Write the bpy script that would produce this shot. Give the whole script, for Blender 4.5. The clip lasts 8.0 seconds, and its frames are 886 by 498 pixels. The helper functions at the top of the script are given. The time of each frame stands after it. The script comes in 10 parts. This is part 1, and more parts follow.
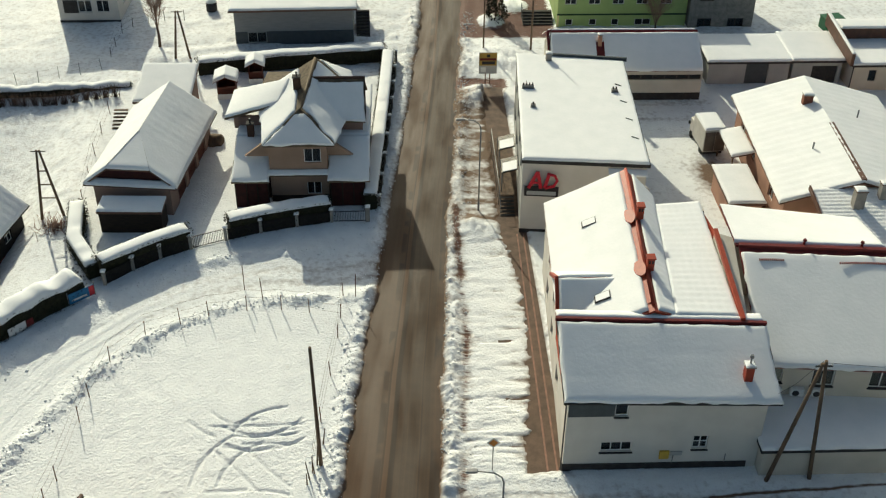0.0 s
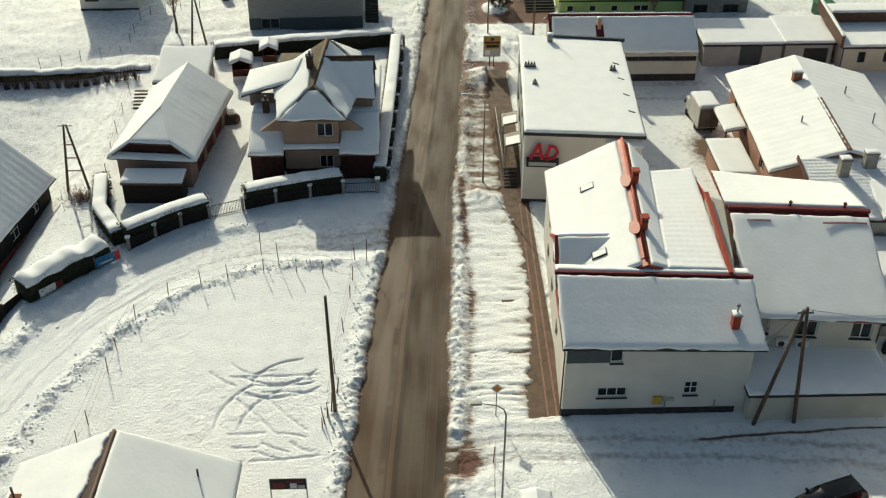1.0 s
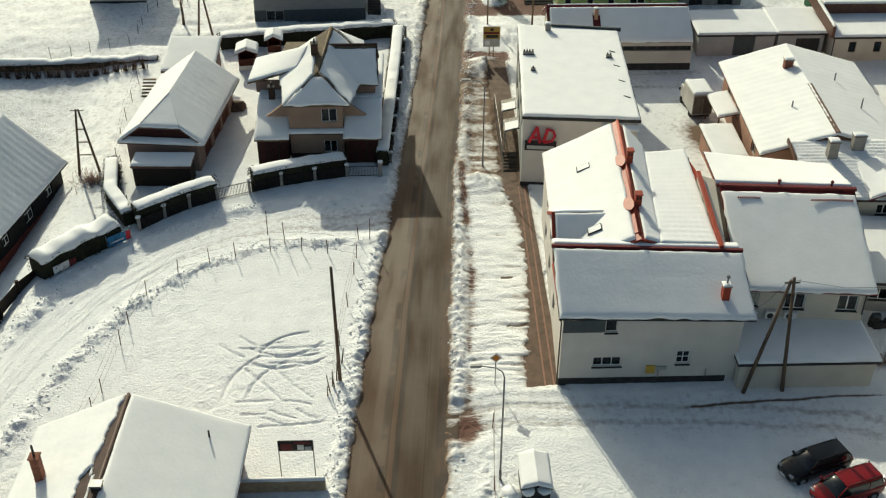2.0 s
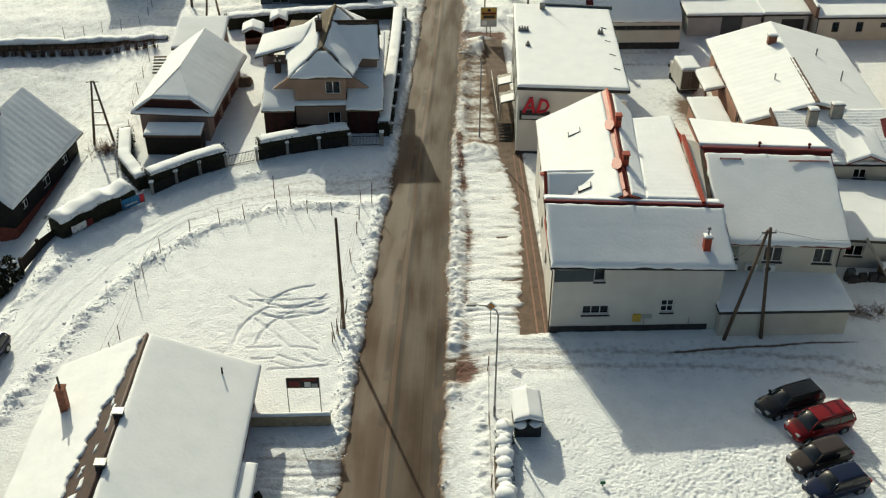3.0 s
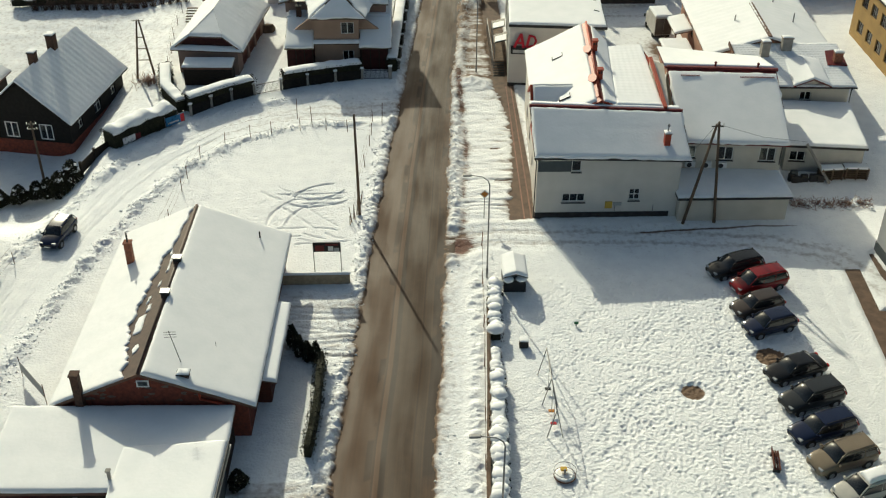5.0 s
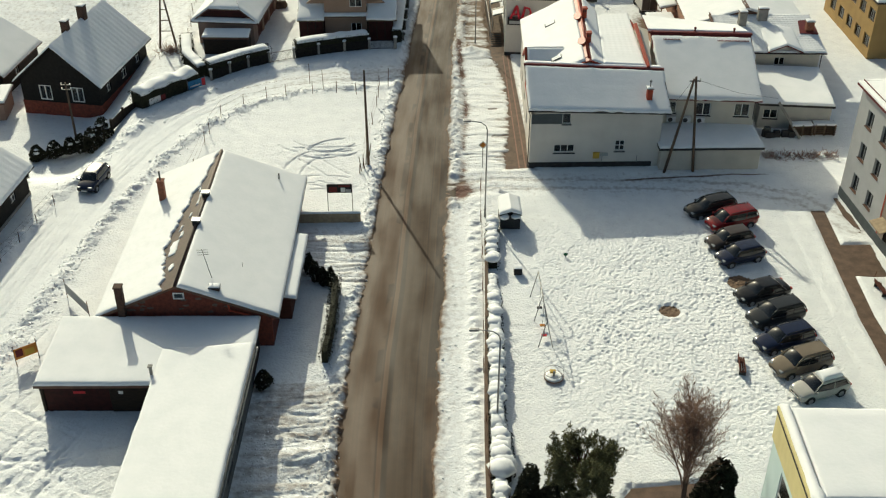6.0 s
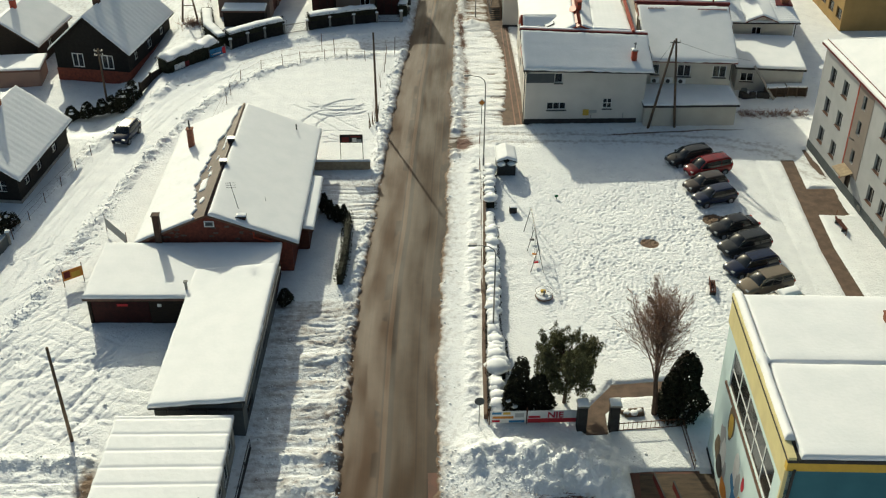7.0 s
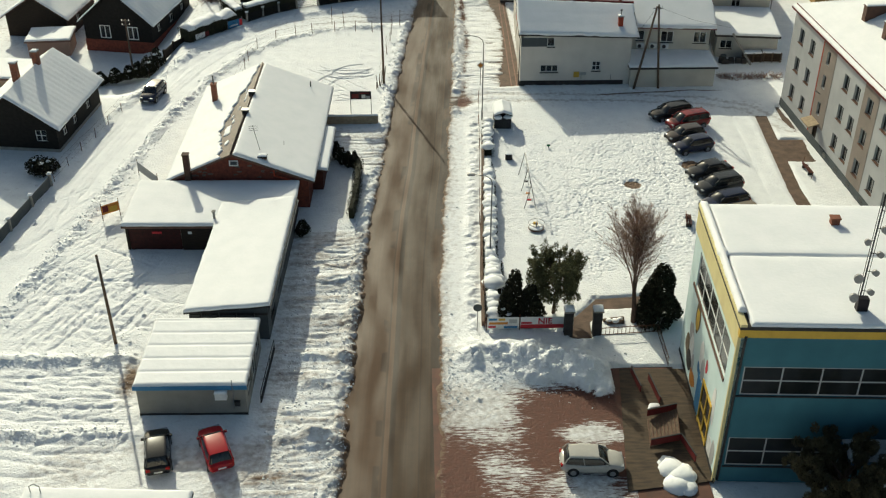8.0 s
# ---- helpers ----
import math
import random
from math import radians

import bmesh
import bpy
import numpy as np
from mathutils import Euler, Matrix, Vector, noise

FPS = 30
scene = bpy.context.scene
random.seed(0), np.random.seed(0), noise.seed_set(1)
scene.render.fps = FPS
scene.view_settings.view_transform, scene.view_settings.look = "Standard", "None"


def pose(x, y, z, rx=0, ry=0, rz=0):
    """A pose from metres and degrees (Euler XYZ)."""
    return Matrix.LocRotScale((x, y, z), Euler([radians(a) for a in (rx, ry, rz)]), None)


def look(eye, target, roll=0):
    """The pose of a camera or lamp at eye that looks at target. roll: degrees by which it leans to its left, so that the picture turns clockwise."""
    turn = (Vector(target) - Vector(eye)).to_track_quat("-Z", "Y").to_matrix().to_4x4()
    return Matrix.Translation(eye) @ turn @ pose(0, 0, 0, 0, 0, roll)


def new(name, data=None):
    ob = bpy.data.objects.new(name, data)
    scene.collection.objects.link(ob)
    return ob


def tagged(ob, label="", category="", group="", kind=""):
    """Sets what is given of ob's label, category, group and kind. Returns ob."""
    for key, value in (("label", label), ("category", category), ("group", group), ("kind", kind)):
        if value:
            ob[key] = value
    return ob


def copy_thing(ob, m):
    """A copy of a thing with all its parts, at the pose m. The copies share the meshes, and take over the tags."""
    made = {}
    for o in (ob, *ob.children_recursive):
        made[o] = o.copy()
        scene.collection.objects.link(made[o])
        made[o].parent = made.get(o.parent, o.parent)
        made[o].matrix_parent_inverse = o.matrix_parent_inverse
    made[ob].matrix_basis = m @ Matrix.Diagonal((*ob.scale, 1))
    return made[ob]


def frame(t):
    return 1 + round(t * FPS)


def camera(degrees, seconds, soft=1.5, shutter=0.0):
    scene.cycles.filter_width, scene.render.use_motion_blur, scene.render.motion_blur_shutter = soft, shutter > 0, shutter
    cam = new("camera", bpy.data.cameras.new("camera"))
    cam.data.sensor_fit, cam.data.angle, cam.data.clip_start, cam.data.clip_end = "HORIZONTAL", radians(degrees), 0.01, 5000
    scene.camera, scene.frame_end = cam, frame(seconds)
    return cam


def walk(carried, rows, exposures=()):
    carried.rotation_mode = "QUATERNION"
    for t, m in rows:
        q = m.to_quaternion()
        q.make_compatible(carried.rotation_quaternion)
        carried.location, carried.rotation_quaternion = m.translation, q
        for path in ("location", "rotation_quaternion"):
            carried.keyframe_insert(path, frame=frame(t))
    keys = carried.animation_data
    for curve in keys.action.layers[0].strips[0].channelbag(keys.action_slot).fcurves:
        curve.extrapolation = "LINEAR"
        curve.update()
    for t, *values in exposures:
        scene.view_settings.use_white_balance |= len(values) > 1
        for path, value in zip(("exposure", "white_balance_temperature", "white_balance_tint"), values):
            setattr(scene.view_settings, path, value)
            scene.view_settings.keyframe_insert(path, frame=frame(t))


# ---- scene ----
cam = camera(44.14, 8.0, soft=1.2)
PATH = [
    (0, (0.002, 0.001, 50.309), (0.635, 16.312, 38.753), 0.49),
    (0.5, (-0.145, -3.269, 50.403), (0.441, 13.069, 38.881), 0.38),
    (1, (-0.192, -5.425, 50.422), (0.329, 10.943, 38.941), 0.15),
    (1.5, (-0.269, -6.856, 50.424), (0.242, 9.536, 38.978), 0.10),
    (3, (-0.375, -14.532, 50.050), (0.141, 1.922, 38.693), 0.15),
    (3.5, (-0.455, -18.127, 49.937), (0.056, -1.640, 38.628), 0.11),
    (4, (-0.679, -22.463, 49.768), (-0.152, -5.931, 38.525), 0.20),
    (4.5, (-0.752, -26.769, 49.820), (-0.246, -10.211, 38.613), 0.18),
    (6, (-1.440, -41.762, 49.914), (-0.914, -25.093, 38.875), 0.26),
    (6.5, (-1.630, -46.941, 50.058), (-1.116, -30.241, 39.065), 0.25),
    (7, (-1.706, -52.618, 50.186), (-1.230, -35.884, 39.243), 0.19),
    (7.5, (-1.884, -57.889, 50.047), (-1.417, -41.111, 39.172), 0.13),
    (8, (-2.078, -63.789, 49.830), (-1.620, -46.955, 39.041), 0.12),
]
walk(cam, [(t, look(eye, target, roll)) for t, eye, target, roll in PATH], [(0, 0.0, 6720, -6), (8, 0.0, 6720, -6)])

# ---------------------------------------------------------------- light
SUN_TO = Vector((-0.324, 0.946, 0.499)).normalized()
sun_data = bpy.data.lights.new("sun", "SUN")
sun_data.energy, sun_data.angle, sun_data.color = 4.15, radians(0.6), (1.0, 0.905, 0.775)
sun = new("sun", sun_data)
sun.matrix_world = look((0, 0, 120), Vector((0, 0, 120)) - SUN_TO)
world = bpy.data.worlds.new("sky")
scene.world = world
world.use_nodes = True
wn = world.node_tree
sky = wn.nodes.new("ShaderNodeTexSky")
sky.sky_type, sky.sun_disc = "NISHITA", False
sky.sun_elevation, sky.sun_rotation = math.asin(SUN_TO.z), math.atan2(SUN_TO.x, SUN_TO.y)
sky.air_density, sky.dust_density, sky.ozone_density = 0.85, 3.6, 0.8
wn.links.new(sky.outputs[0], wn.nodes["Background"].inputs[0])
wn.nodes["Background"].inputs[1].default_value = 0.1

# ---------------------------------------------------------------- materials
def mat(name, c1, c2=None, scale=3.0, rough=0.8, bump=0.0, bscale=None, metal=0.0, stretch=(1, 1, 1), spec=0.2, vary=0.0, detail=6.0):
    """A procedural surface: two colours mixed by coarse and fine grain, relief, and some change from piece to piece."""
    m = bpy.data.materials.new(name)
    m.use_nodes = True
    nt = m.node_tree
    b = nt.nodes["Principled BSDF"]
    b.inputs["Roughness"].default_value, b.inputs["Metallic"].default_value = rough, metal
    b.inputs["Specular IOR Level"].default_value = spec
    tc = nt.nodes.new("ShaderNodeTexCoord")
    mp = nt.nodes.new("ShaderNodeMapping")
    mp.inputs["Scale"].default_value = stretch
    nt.links.new(tc.outputs["Object"], mp.inputs[0])
    n1 = nt.nodes.new("ShaderNodeTexNoise")
    n1.inputs["Scale"].default_value, n1.inputs["Detail"].default_value = scale, detail
    nt.links.new(mp.outputs[0], n1.inputs[0])
    n2 = nt.nodes.new("ShaderNodeTexNoise")
    n2.inputs["Scale"].default_value, n2.inputs["Detail"].default_value = (bscale or scale * 6), 4.0
    nt.links.new(mp.outputs[0], n2.inputs[0])
    mx = nt.nodes.new("ShaderNodeMix")
    mx.data_type = "RGBA"
    c2 = c2 or tuple(v * 0.75 for v in c1)
    mx.inputs[6].default_value, mx.inputs[7].default_value = (*c1, 1), (*c2, 1)
    rmp = nt.nodes.new("ShaderNodeMapRange")
    rmp.inputs[1].default_value, rmp.inputs[2].default_value = 0.35, 0.68
    ad = nt.nodes.new("ShaderNodeMath")
    ad.operation, ad.inputs[1].default_value = "MULTIPLY_ADD", 0.3
    nt.links.new(n2.outputs[0], ad.inputs[0])
    sb = nt.nodes.new("ShaderNodeMath")
    sb.operation, sb.inputs[1].default_value = "SUBTRACT", 0.15
    nt.links.new(n1.outputs[0], sb.inputs[0])
    nt.links.new(sb.outputs[0], ad.inputs[2])
    nt.links.new(ad.outputs[0], rmp.inputs[0])
    nt.links.new(rmp.outputs[0], mx.inputs[0])
    out = mx.outputs[2]
    if vary:
        oi = nt.nodes.new("ShaderNodeObjectInfo")
        hs = nt.nodes.new("ShaderNodeHueSaturation")
        mr = nt.nodes.new("ShaderNodeMapRange")
        mr.inputs[3].default_value, mr.inputs[4].default_value = 1 - vary, 1 + vary
        nt.links.new(oi.outputs["Random"], mr.inputs[0])
        nt.links.new(mr.outputs[0], hs.inputs["Value"])
        nt.links.new(out, hs.inputs["Color"])
        out = hs.outputs[0]
    nt.links.new(out, b.inputs["Base Color"])
    if bump:
        bp = nt.nodes.new("ShaderNodeBump")
        bp.inputs["Strength"].default_value, bp.inputs["Distance"].default_value = 0.6, bump
        nt.links.new(n2.outputs[0], bp.inputs["Height"])
        nt.links.new(bp.outputs[0], b.inputs["Normal"])
    return m


def glass_mat(name, tint, rough=0.03):
    m = bpy.data.materials.new(name)
    m.use_nodes = True
    b = m.node_tree.nodes["Principled BSDF"]
    b.inputs["Base Color"].default_value = (*tint, 1)
    b.inputs["Roughness"].default_value = rough
    b.inputs["Transmission Weight"].default_value = 0.9
    b.inputs["IOR"].default_value = 1.45
    return m


def ground_mat():
    """Snow that is dirty, toned down, trodden or packed where the attribute says so."""
    m = mat("ground_snow", (0.86, 0.87, 0.87), (0.79, 0.80, 0.81), 0.8, 0.7, 0.14, 5.5)
    nt = m.node_tree
    b = nt.nodes["Principled BSDF"]
    at = nt.nodes.new("ShaderNodeAttribute")
    at.attribute_name = "dirt_tone"
    nz = nt.nodes.new("ShaderNodeTexNoise")
    nz.inputs["Scale"].default_value, nz.inputs["Detail"].default_value = 2.2, 8.0
    tc = nt.nodes.new("ShaderNodeTexCoord")
    nt.links.new(tc.outputs["Object"], nz.inputs[0])
    ma = nt.nodes.new("ShaderNodeMath")
    ma.operation = "MULTIPLY_ADD"
    ma.inputs[1].default_value = 1.3
    nt.links.new(at.outputs["Fac"], ma.inputs[0])
    sub = nt.nodes.new("ShaderNodeMath")
    sub.operation, sub.inputs[1].default_value = "SUBTRACT", 0.62
    nt.links.new(nz.outputs[0], sub.inputs[0])
    nt.links.new(sub.outputs[0], ma.inputs[2])
    cl = nt.nodes.new("ShaderNodeMapRange")
    cl.inputs[1].default_value, cl.inputs[2].default_value = 0.0, 0.75
    nt.links.new(ma.outputs[0], cl.inputs[0])
    mx = nt.nodes.new("ShaderNodeMix")
    mx.data_type = "RGBA"
    mx.inputs[7].default_value = (0.16, 0.105, 0.07, 1)
    old = b.inputs["Base Color"].links[0].from_socket
    nt.links.new(old, mx.inputs[6])
    nt.links.new(cl.outputs[0], mx.inputs[0])
    # thin slush through which red paving shows
    sl = nt.nodes.new("ShaderNodeAttribute")
    sl.attribute_name = "slush"
    mp = nt.nodes.new("ShaderNodeMapping")
    mp.inputs["Scale"].default_value = (0.55, 3.0, 1.0)
    mp.inputs["Rotation"].default_value = (0, 0, 0.12)
    nt.links.new(tc.outputs["Object"], mp.inputs[0])
    nf = nt.nodes.new("ShaderNodeTexNoise")
    nf.inputs["Scale"].default_value, nf.inputs["Detail"].default_value, nf.inputs["Roughness"].default_value = 2.2, 9.0, 0.7
    nt.links.new(mp.outputs[0], nf.inputs[0])
    sm = nt.nodes.new("ShaderNodeMath")
    sm.operation = "MULTIPLY_ADD"
    sm.inputs[1].default_value, sm.inputs[2].default_value = 1.2, -1.38
    nt.links.new(sl.outputs["Fac"], sm.inputs[0])
    sa = nt.nodes.new("ShaderNodeMath")
    nt.links.new(sm.outputs[0], sa.inputs[0])
    n2x = nt.nodes.new("ShaderNodeMath")
    n2x.operation, n2x.inputs[1].default_value = "MULTIPLY", 2.4
    nt.links.new(nf.outputs[0], n2x.inputs[0])
    nt.links.new(n2x.outputs[0], sa.inputs[1])
    sr = nt.nodes.new("ShaderNodeMapRange")
    sr.inputs[1].default_value, sr.inputs[2].default_value = 0.42, 0.70
    nt.links.new(sa.outputs[0], sr.inputs[0])
    m2 = nt.nodes.new("ShaderNodeMix")
    m2.data_type = "RGBA"
    nc = nt.nodes.new("ShaderNodeMix")
    nc.data_type = "RGBA"
    nc.inputs[6].default_value, nc.inputs[7].default_value = (0.165, 0.07, 0.05, 1), (0.085, 0.05, 0.04, 1)
    nt.links.new(nz.outputs[0], nc.inputs[0])
    nt.links.new(mx.outputs[2], m2.inputs[6])
    nt.links.new(nc.outputs[2], m2.inputs[7])
    gate = nt.nodes.new("ShaderNodeMath")
    gate.operation, gate.inputs[1].default_value, gate.use_clamp = "MULTIPLY", 6.0, True
    nt.links.new(sl.outputs["Fac"], gate.inputs[0])
    gm = nt.nodes.new("ShaderNodeMath")
    gm.operation = "MULTIPLY"
    nt.links.new(sr.outputs[0], gm.inputs[0])
    nt.links.new(gate.outputs[0], gm.inputs[1])
    nt.links.new(gm.outputs[0], m2.inputs[0])
    nt.links.new(m2.outputs[2], b.inputs["Base Color"])
    b.inputs["Specular IOR Level"].default_value = 0.15
    return m


def road_mat():
    """Wet, salted asphalt: long streaks that follow the wheels, dark seams, drying blotches."""
    m = mat("road_asphalt", (0.066, 0.0385, 0.0225), (0.052, 0.0315, 0.019), 1.5, 0.62, 0.012, 26.0)
    nt = m.node_tree
    b = nt.nodes["Principled BSDF"]
    tc = nt.nodes.new("ShaderNodeTexCoord")
    at = nt.nodes.new("ShaderNodeAttribute")
    at.attribute_name = "across"
    sp = nt.nodes.new("ShaderNodeSeparateXYZ")
    nt.links.new(tc.outputs["Object"], sp.inputs[0])

    def streak(ku, ky, detail, lo, hi):
        mu, my = nt.nodes.new("ShaderNodeMath"), nt.nodes.new("ShaderNodeMath")
        mu.operation = my.operation = "MULTIPLY"
        mu.inputs[1].default_value, my.inputs[1].default_value = ku, ky
        nt.links.new(at.outputs["Fac"], mu.inputs[0])
        nt.links.new(sp.outputs[1], my.inputs[0])
        cb = nt.nodes.new("ShaderNodeCombineXYZ")
        nt.links.new(mu.outputs[0], cb.inputs[0])
        nt.links.new(my.outputs[0], cb.inputs[1])
        nz = nt.nodes.new("ShaderNodeTexNoise")
        nz.inputs["Scale"].default_value, nz.inputs["Detail"].default_value = 1.0, detail
        nt.links.new(cb.outputs[0], nz.inputs[0])
        mr = nt.nodes.new("ShaderNodeMapRange")
        mr.inputs[1].default_value, mr.inputs[2].default_value = lo, hi
        nt.links.new(nz.outputs[0], mr.inputs[0])
        return mr.outputs[0]

    def over(col, fac, strength):
        mx = nt.nodes.new("ShaderNodeMix")
        mx.data_type = "RGBA"
        mx.inputs[7].default_value = (*col, 1)
        ml = nt.nodes.new("ShaderNodeMath")
        ml.operation, ml.inputs[1].default_value = "MULTIPLY", strength
        nt.links.new(fac, ml.inputs[0])
        nt.links.new(ml.outputs[0], mx.inputs[0])
        nt.links.new(b.inputs["Base Color"].links[0].from_socket, mx.inputs[6])
        nt.links.new(mx.outputs[2], b.inputs["Base Color"])
    over((0.0955, 0.0501, 0.0260), streak(16, 0.004, 3.0, 0.42, 0.58), 0.26)
    over((0.0309, 0.0198, 0.0130), streak(24, 0.004, 3.0, 0.5, 0.60), 0.24)
    over((0.1219, 0.0674, 0.0367), streak(45, 0.008, 3.0, 0.52, 0.62), 0.16)
    over((0.0237, 0.0147, 0.0092), streak(4, 0.12, 9.0, 0.62, 0.64), 0.15)
    def band(centre, half, soft):
        sb = nt.nodes.new("ShaderNodeMath")
        sb.operation, sb.inputs[1].default_value = "SUBTRACT", centre
        nt.links.new(at.outputs["Fac"], sb.inputs[0])
        ab = nt.nodes.new("ShaderNodeMath")
        ab.operation = "ABSOLUTE"
        nt.links.new(sb.outputs[0], ab.inputs[0])
        mr = nt.nodes.new("ShaderNodeMapRange")
        mr.inputs[1].default_value, mr.inputs[2].default_value = half + soft, half
        nt.links.new(ab.outputs[0], mr.inputs[0])
        return mr.outputs[0]
    def both(p, q):
        ml = nt.nodes.new("ShaderNodeMath")
        ml.operation = "MULTIPLY"
        nt.links.new(p, ml.inputs[0])
        nt.links.new(q, ml.inputs[1])
        return ml.outputs[0]
    # paler lane, darker lane, the seam between them, patchy wheel track, wet edge
    over((0.112, 0.064, 0.037), band(0.24, 0.17, 0.03), 0.42)
    over((0.0446, 0.0294, 0.0168), band(0.66, 0.13, 0.03), 0.38)
    over((0.135, 0.074, 0.042), band(0.435, 0.018, 0.006), 0.45)
    over((0.022, 0.0145, 0.010), band(0.482, 0.020, 0.010), 0.6)
    over((0.03, 0.019, 0.013), band(0.405, 0.006, 0.005), 0.5)
    over((0.026, 0.0165, 0.0115), both(band(0.365, 0.022, 0.012), streak(2.0, 0.30, 2.0, 0.50, 0.54)), 0.55)
    over((0.03, 0.019, 0.013), band(0.715, 0.004, 0.005), 0.4)
    over((0.0218, 0.0147, 0.0107), both(band(0.865, 0.05, 0.015), streak(1.5, 0.12, 3.0, 0.46, 0.52)), 0.65)
    rr = streak(5, 0.12, 5.0, 0.35, 0.65)
    mr = nt.nodes.new("ShaderNodeMapRange")
    mr.inputs[3].default_value, mr.inputs[4].default_value = 0.42, 0.8
    nt.links.new(rr, mr.inputs[0])
    nt.links.new(mr.outputs[0], b.inputs["Roughness"])
    return m


SNOW = mat("snow", (0.87, 0.87, 0.87), (0.82, 0.83, 0.83), 0.7, 0.7, 0.02, 4.0, spec=0.15)
GROUND = ground_mat()
ASPHALT = road_mat()
PAVING = mat("brown_paving", (0.15, 0.098, 0.07), (0.085, 0.058, 0.043), 1.2, 0.75, 0.015, 12)
RED_PAVING = mat("red_paving", (0.15, 0.068, 0.048), (0.09, 0.052, 0.04), 1.0, 0.7, 0.015, 14)
KERB = mat("kerb_stone", (0.30, 0.16, 0.12), (0.2, 0.12, 0.09), 2, 0.8, 0.01)
PLASTER_W = mat("white_plaster", (0.64, 0.60, 0.55), (0.56, 0.525, 0.48), 0.5, 0.85, 0.006, 40)
PLASTER_C = mat("cream_plaster", (0.60, 0.56, 0.49), (0.51, 0.475, 0.41), 0.5, 0.85, 0.006, 40)
PLASTER_A = mat("flats_render", (0.44, 0.44, 0.44), (0.375, 0.375, 0.375), 0.5, 0.85, 0.006, 40)
PLASTER_S = mat("stair_bay_render", (0.27, 0.225, 0.195), (0.22, 0.185, 0.16), 0.5, 0.85, 0.006, 40)
DARK_BOARD = mat("black_boarding", (0.012, 0.011, 0.010), (0.02, 0.018, 0.016), 3.0, 0.8, 0.006)
MAROON = mat("maroon_boards", (0.05, 0.014, 0.012), (0.03, 0.011, 0.010), 3.0, 0.75, 0.006)
PLASTER_G = mat("grey_plaster", (0.42, 0.42, 0.40), (0.34, 0.34, 0.33), 0.6, 0.85, 0.006, 40)
PLASTER_T = mat("tan_plaster", (0.36, 0.245, 0.18), (0.30, 0.205, 0.15), 0.6, 0.85, 0.006, 40)
PLASTER_B = mat("brown_plaster", (0.30, 0.205, 0.165), (0.25, 0.17, 0.14), 0.6, 0.85, 0.006, 40)
PLASTER_P = mat("pink_plaster", (0.42, 0.24, 0.17), (0.33, 0.19, 0.14), 0.6, 0.85, 0.006, 40)
PLASTER_Y = mat("ochre_plaster", (0.38, 0.25, 0.10), (0.31, 0.205, 0.085), 0.6, 0.85, 0.006, 40)
HEDGE_GREEN = mat("dark_green_paint", (0.03, 0.06, 0.03), (0.022, 0.045, 0.024), 2.0, 0.7, 0.004)
PLASTER_GR = mat("green_plaster", (0.36, 0.47, 0.19), (0.31, 0.41, 0.165), 0.6, 0.85, 0.006, 40)
TEAL = mat("teal_plaster", (0.058, 0.165, 0.205), (0.046, 0.135, 0.17), 0.5, 0.8, 0.006, 40)
PALE = mat("pale_aqua_plaster", (0.60, 0.72, 0.71), (0.54, 0.66, 0.65), 0.5, 0.8, 0.006, 40)
YELLOW = mat("yellow_paint", (0.62, 0.40, 0.07), (0.52, 0.33, 0.06), 1.0, 0.7, 0.004)
OCHRE_PRINT = mat("ochre_print", (0.45, 0.30, 0.07), (0.36, 0.22, 0.06), 2.0, 0.7, 0.0)
PALE_YELLOW = mat("pale_yellow_plaster", (0.66, 0.58, 0.30), (0.58, 0.5, 0.26), 0.8, 0.8, 0.005)
PLINTH = mat("dark_plinth", (0.035, 0.032, 0.031), (0.055, 0.052, 0.05), 2.0, 0.85, 0.01)
SLATE = mat("slate_paint", (0.085, 0.095, 0.10), (0.07, 0.08, 0.085), 2.0, 0.8, 0.006)
HALL_GREY = mat("hall_cladding", (0.27, 0.275, 0.28), (0.23, 0.235, 0.24), 1.0, 0.75, 0.004, stretch=(1, 1, 6))
CABIN_GREY = mat("cabin_panel", (0.27, 0.26, 0.235), (0.23, 0.22, 0.20), 1.0, 0.7, 0.003)
BLOCK = mat("grey_block", (0.30, 0.29, 0.27), (0.20, 0.195, 0.18), 2.0, 0.9, 0.02, 8, vary=0.15)
BRICK = mat("dark_red_brick", (0.20, 0.055, 0.035), (0.11, 0.036, 0.026), 4.0, 0.85, 0.01, 20, vary=0.25)
MORTAR = mat("sooty_mortar", (0.16, 0.12, 0.10), (0.09, 0.065, 0.055), 3.0, 0.9, 0.01)
BRICK_CH = mat("chimney_brick", (0.26, 0.10, 0.06), (0.15, 0.065, 0.045), 5.0, 0.85, 0.01, 20)
SOOTY = mat("sooty_brick", (0.09, 0.05, 0.036), (0.05, 0.032, 0.025), 5.0, 0.85, 0.01, 20)
RED_TIN = mat("red_tin", (0.36, 0.06, 0.03), (0.27, 0.045, 0.025), 2.0, 0.5, 0.004)
DARK_RED = mat("dark_red_tin", (0.16, 0.025, 0.025), (0.11, 0.02, 0.02), 2.0, 0.5, 0.004)
BROWN_TIN = mat("brown_tin", (0.15, 0.08, 0.055), (0.10, 0.06, 0.045), 2.0, 0.5, 0.006)
ROOF_BROWN = mat("dark_brown_roof_sheet", (0.085, 0.052, 0.043), (0.055, 0.036, 0.03), 2.0, 0.5, 0.006)
BROWN_TILE = mat("weathered_roof_tile", (0.17, 0.13, 0.085), (0.10, 0.075, 0.05), 3.0, 0.8, 0.02, 9)
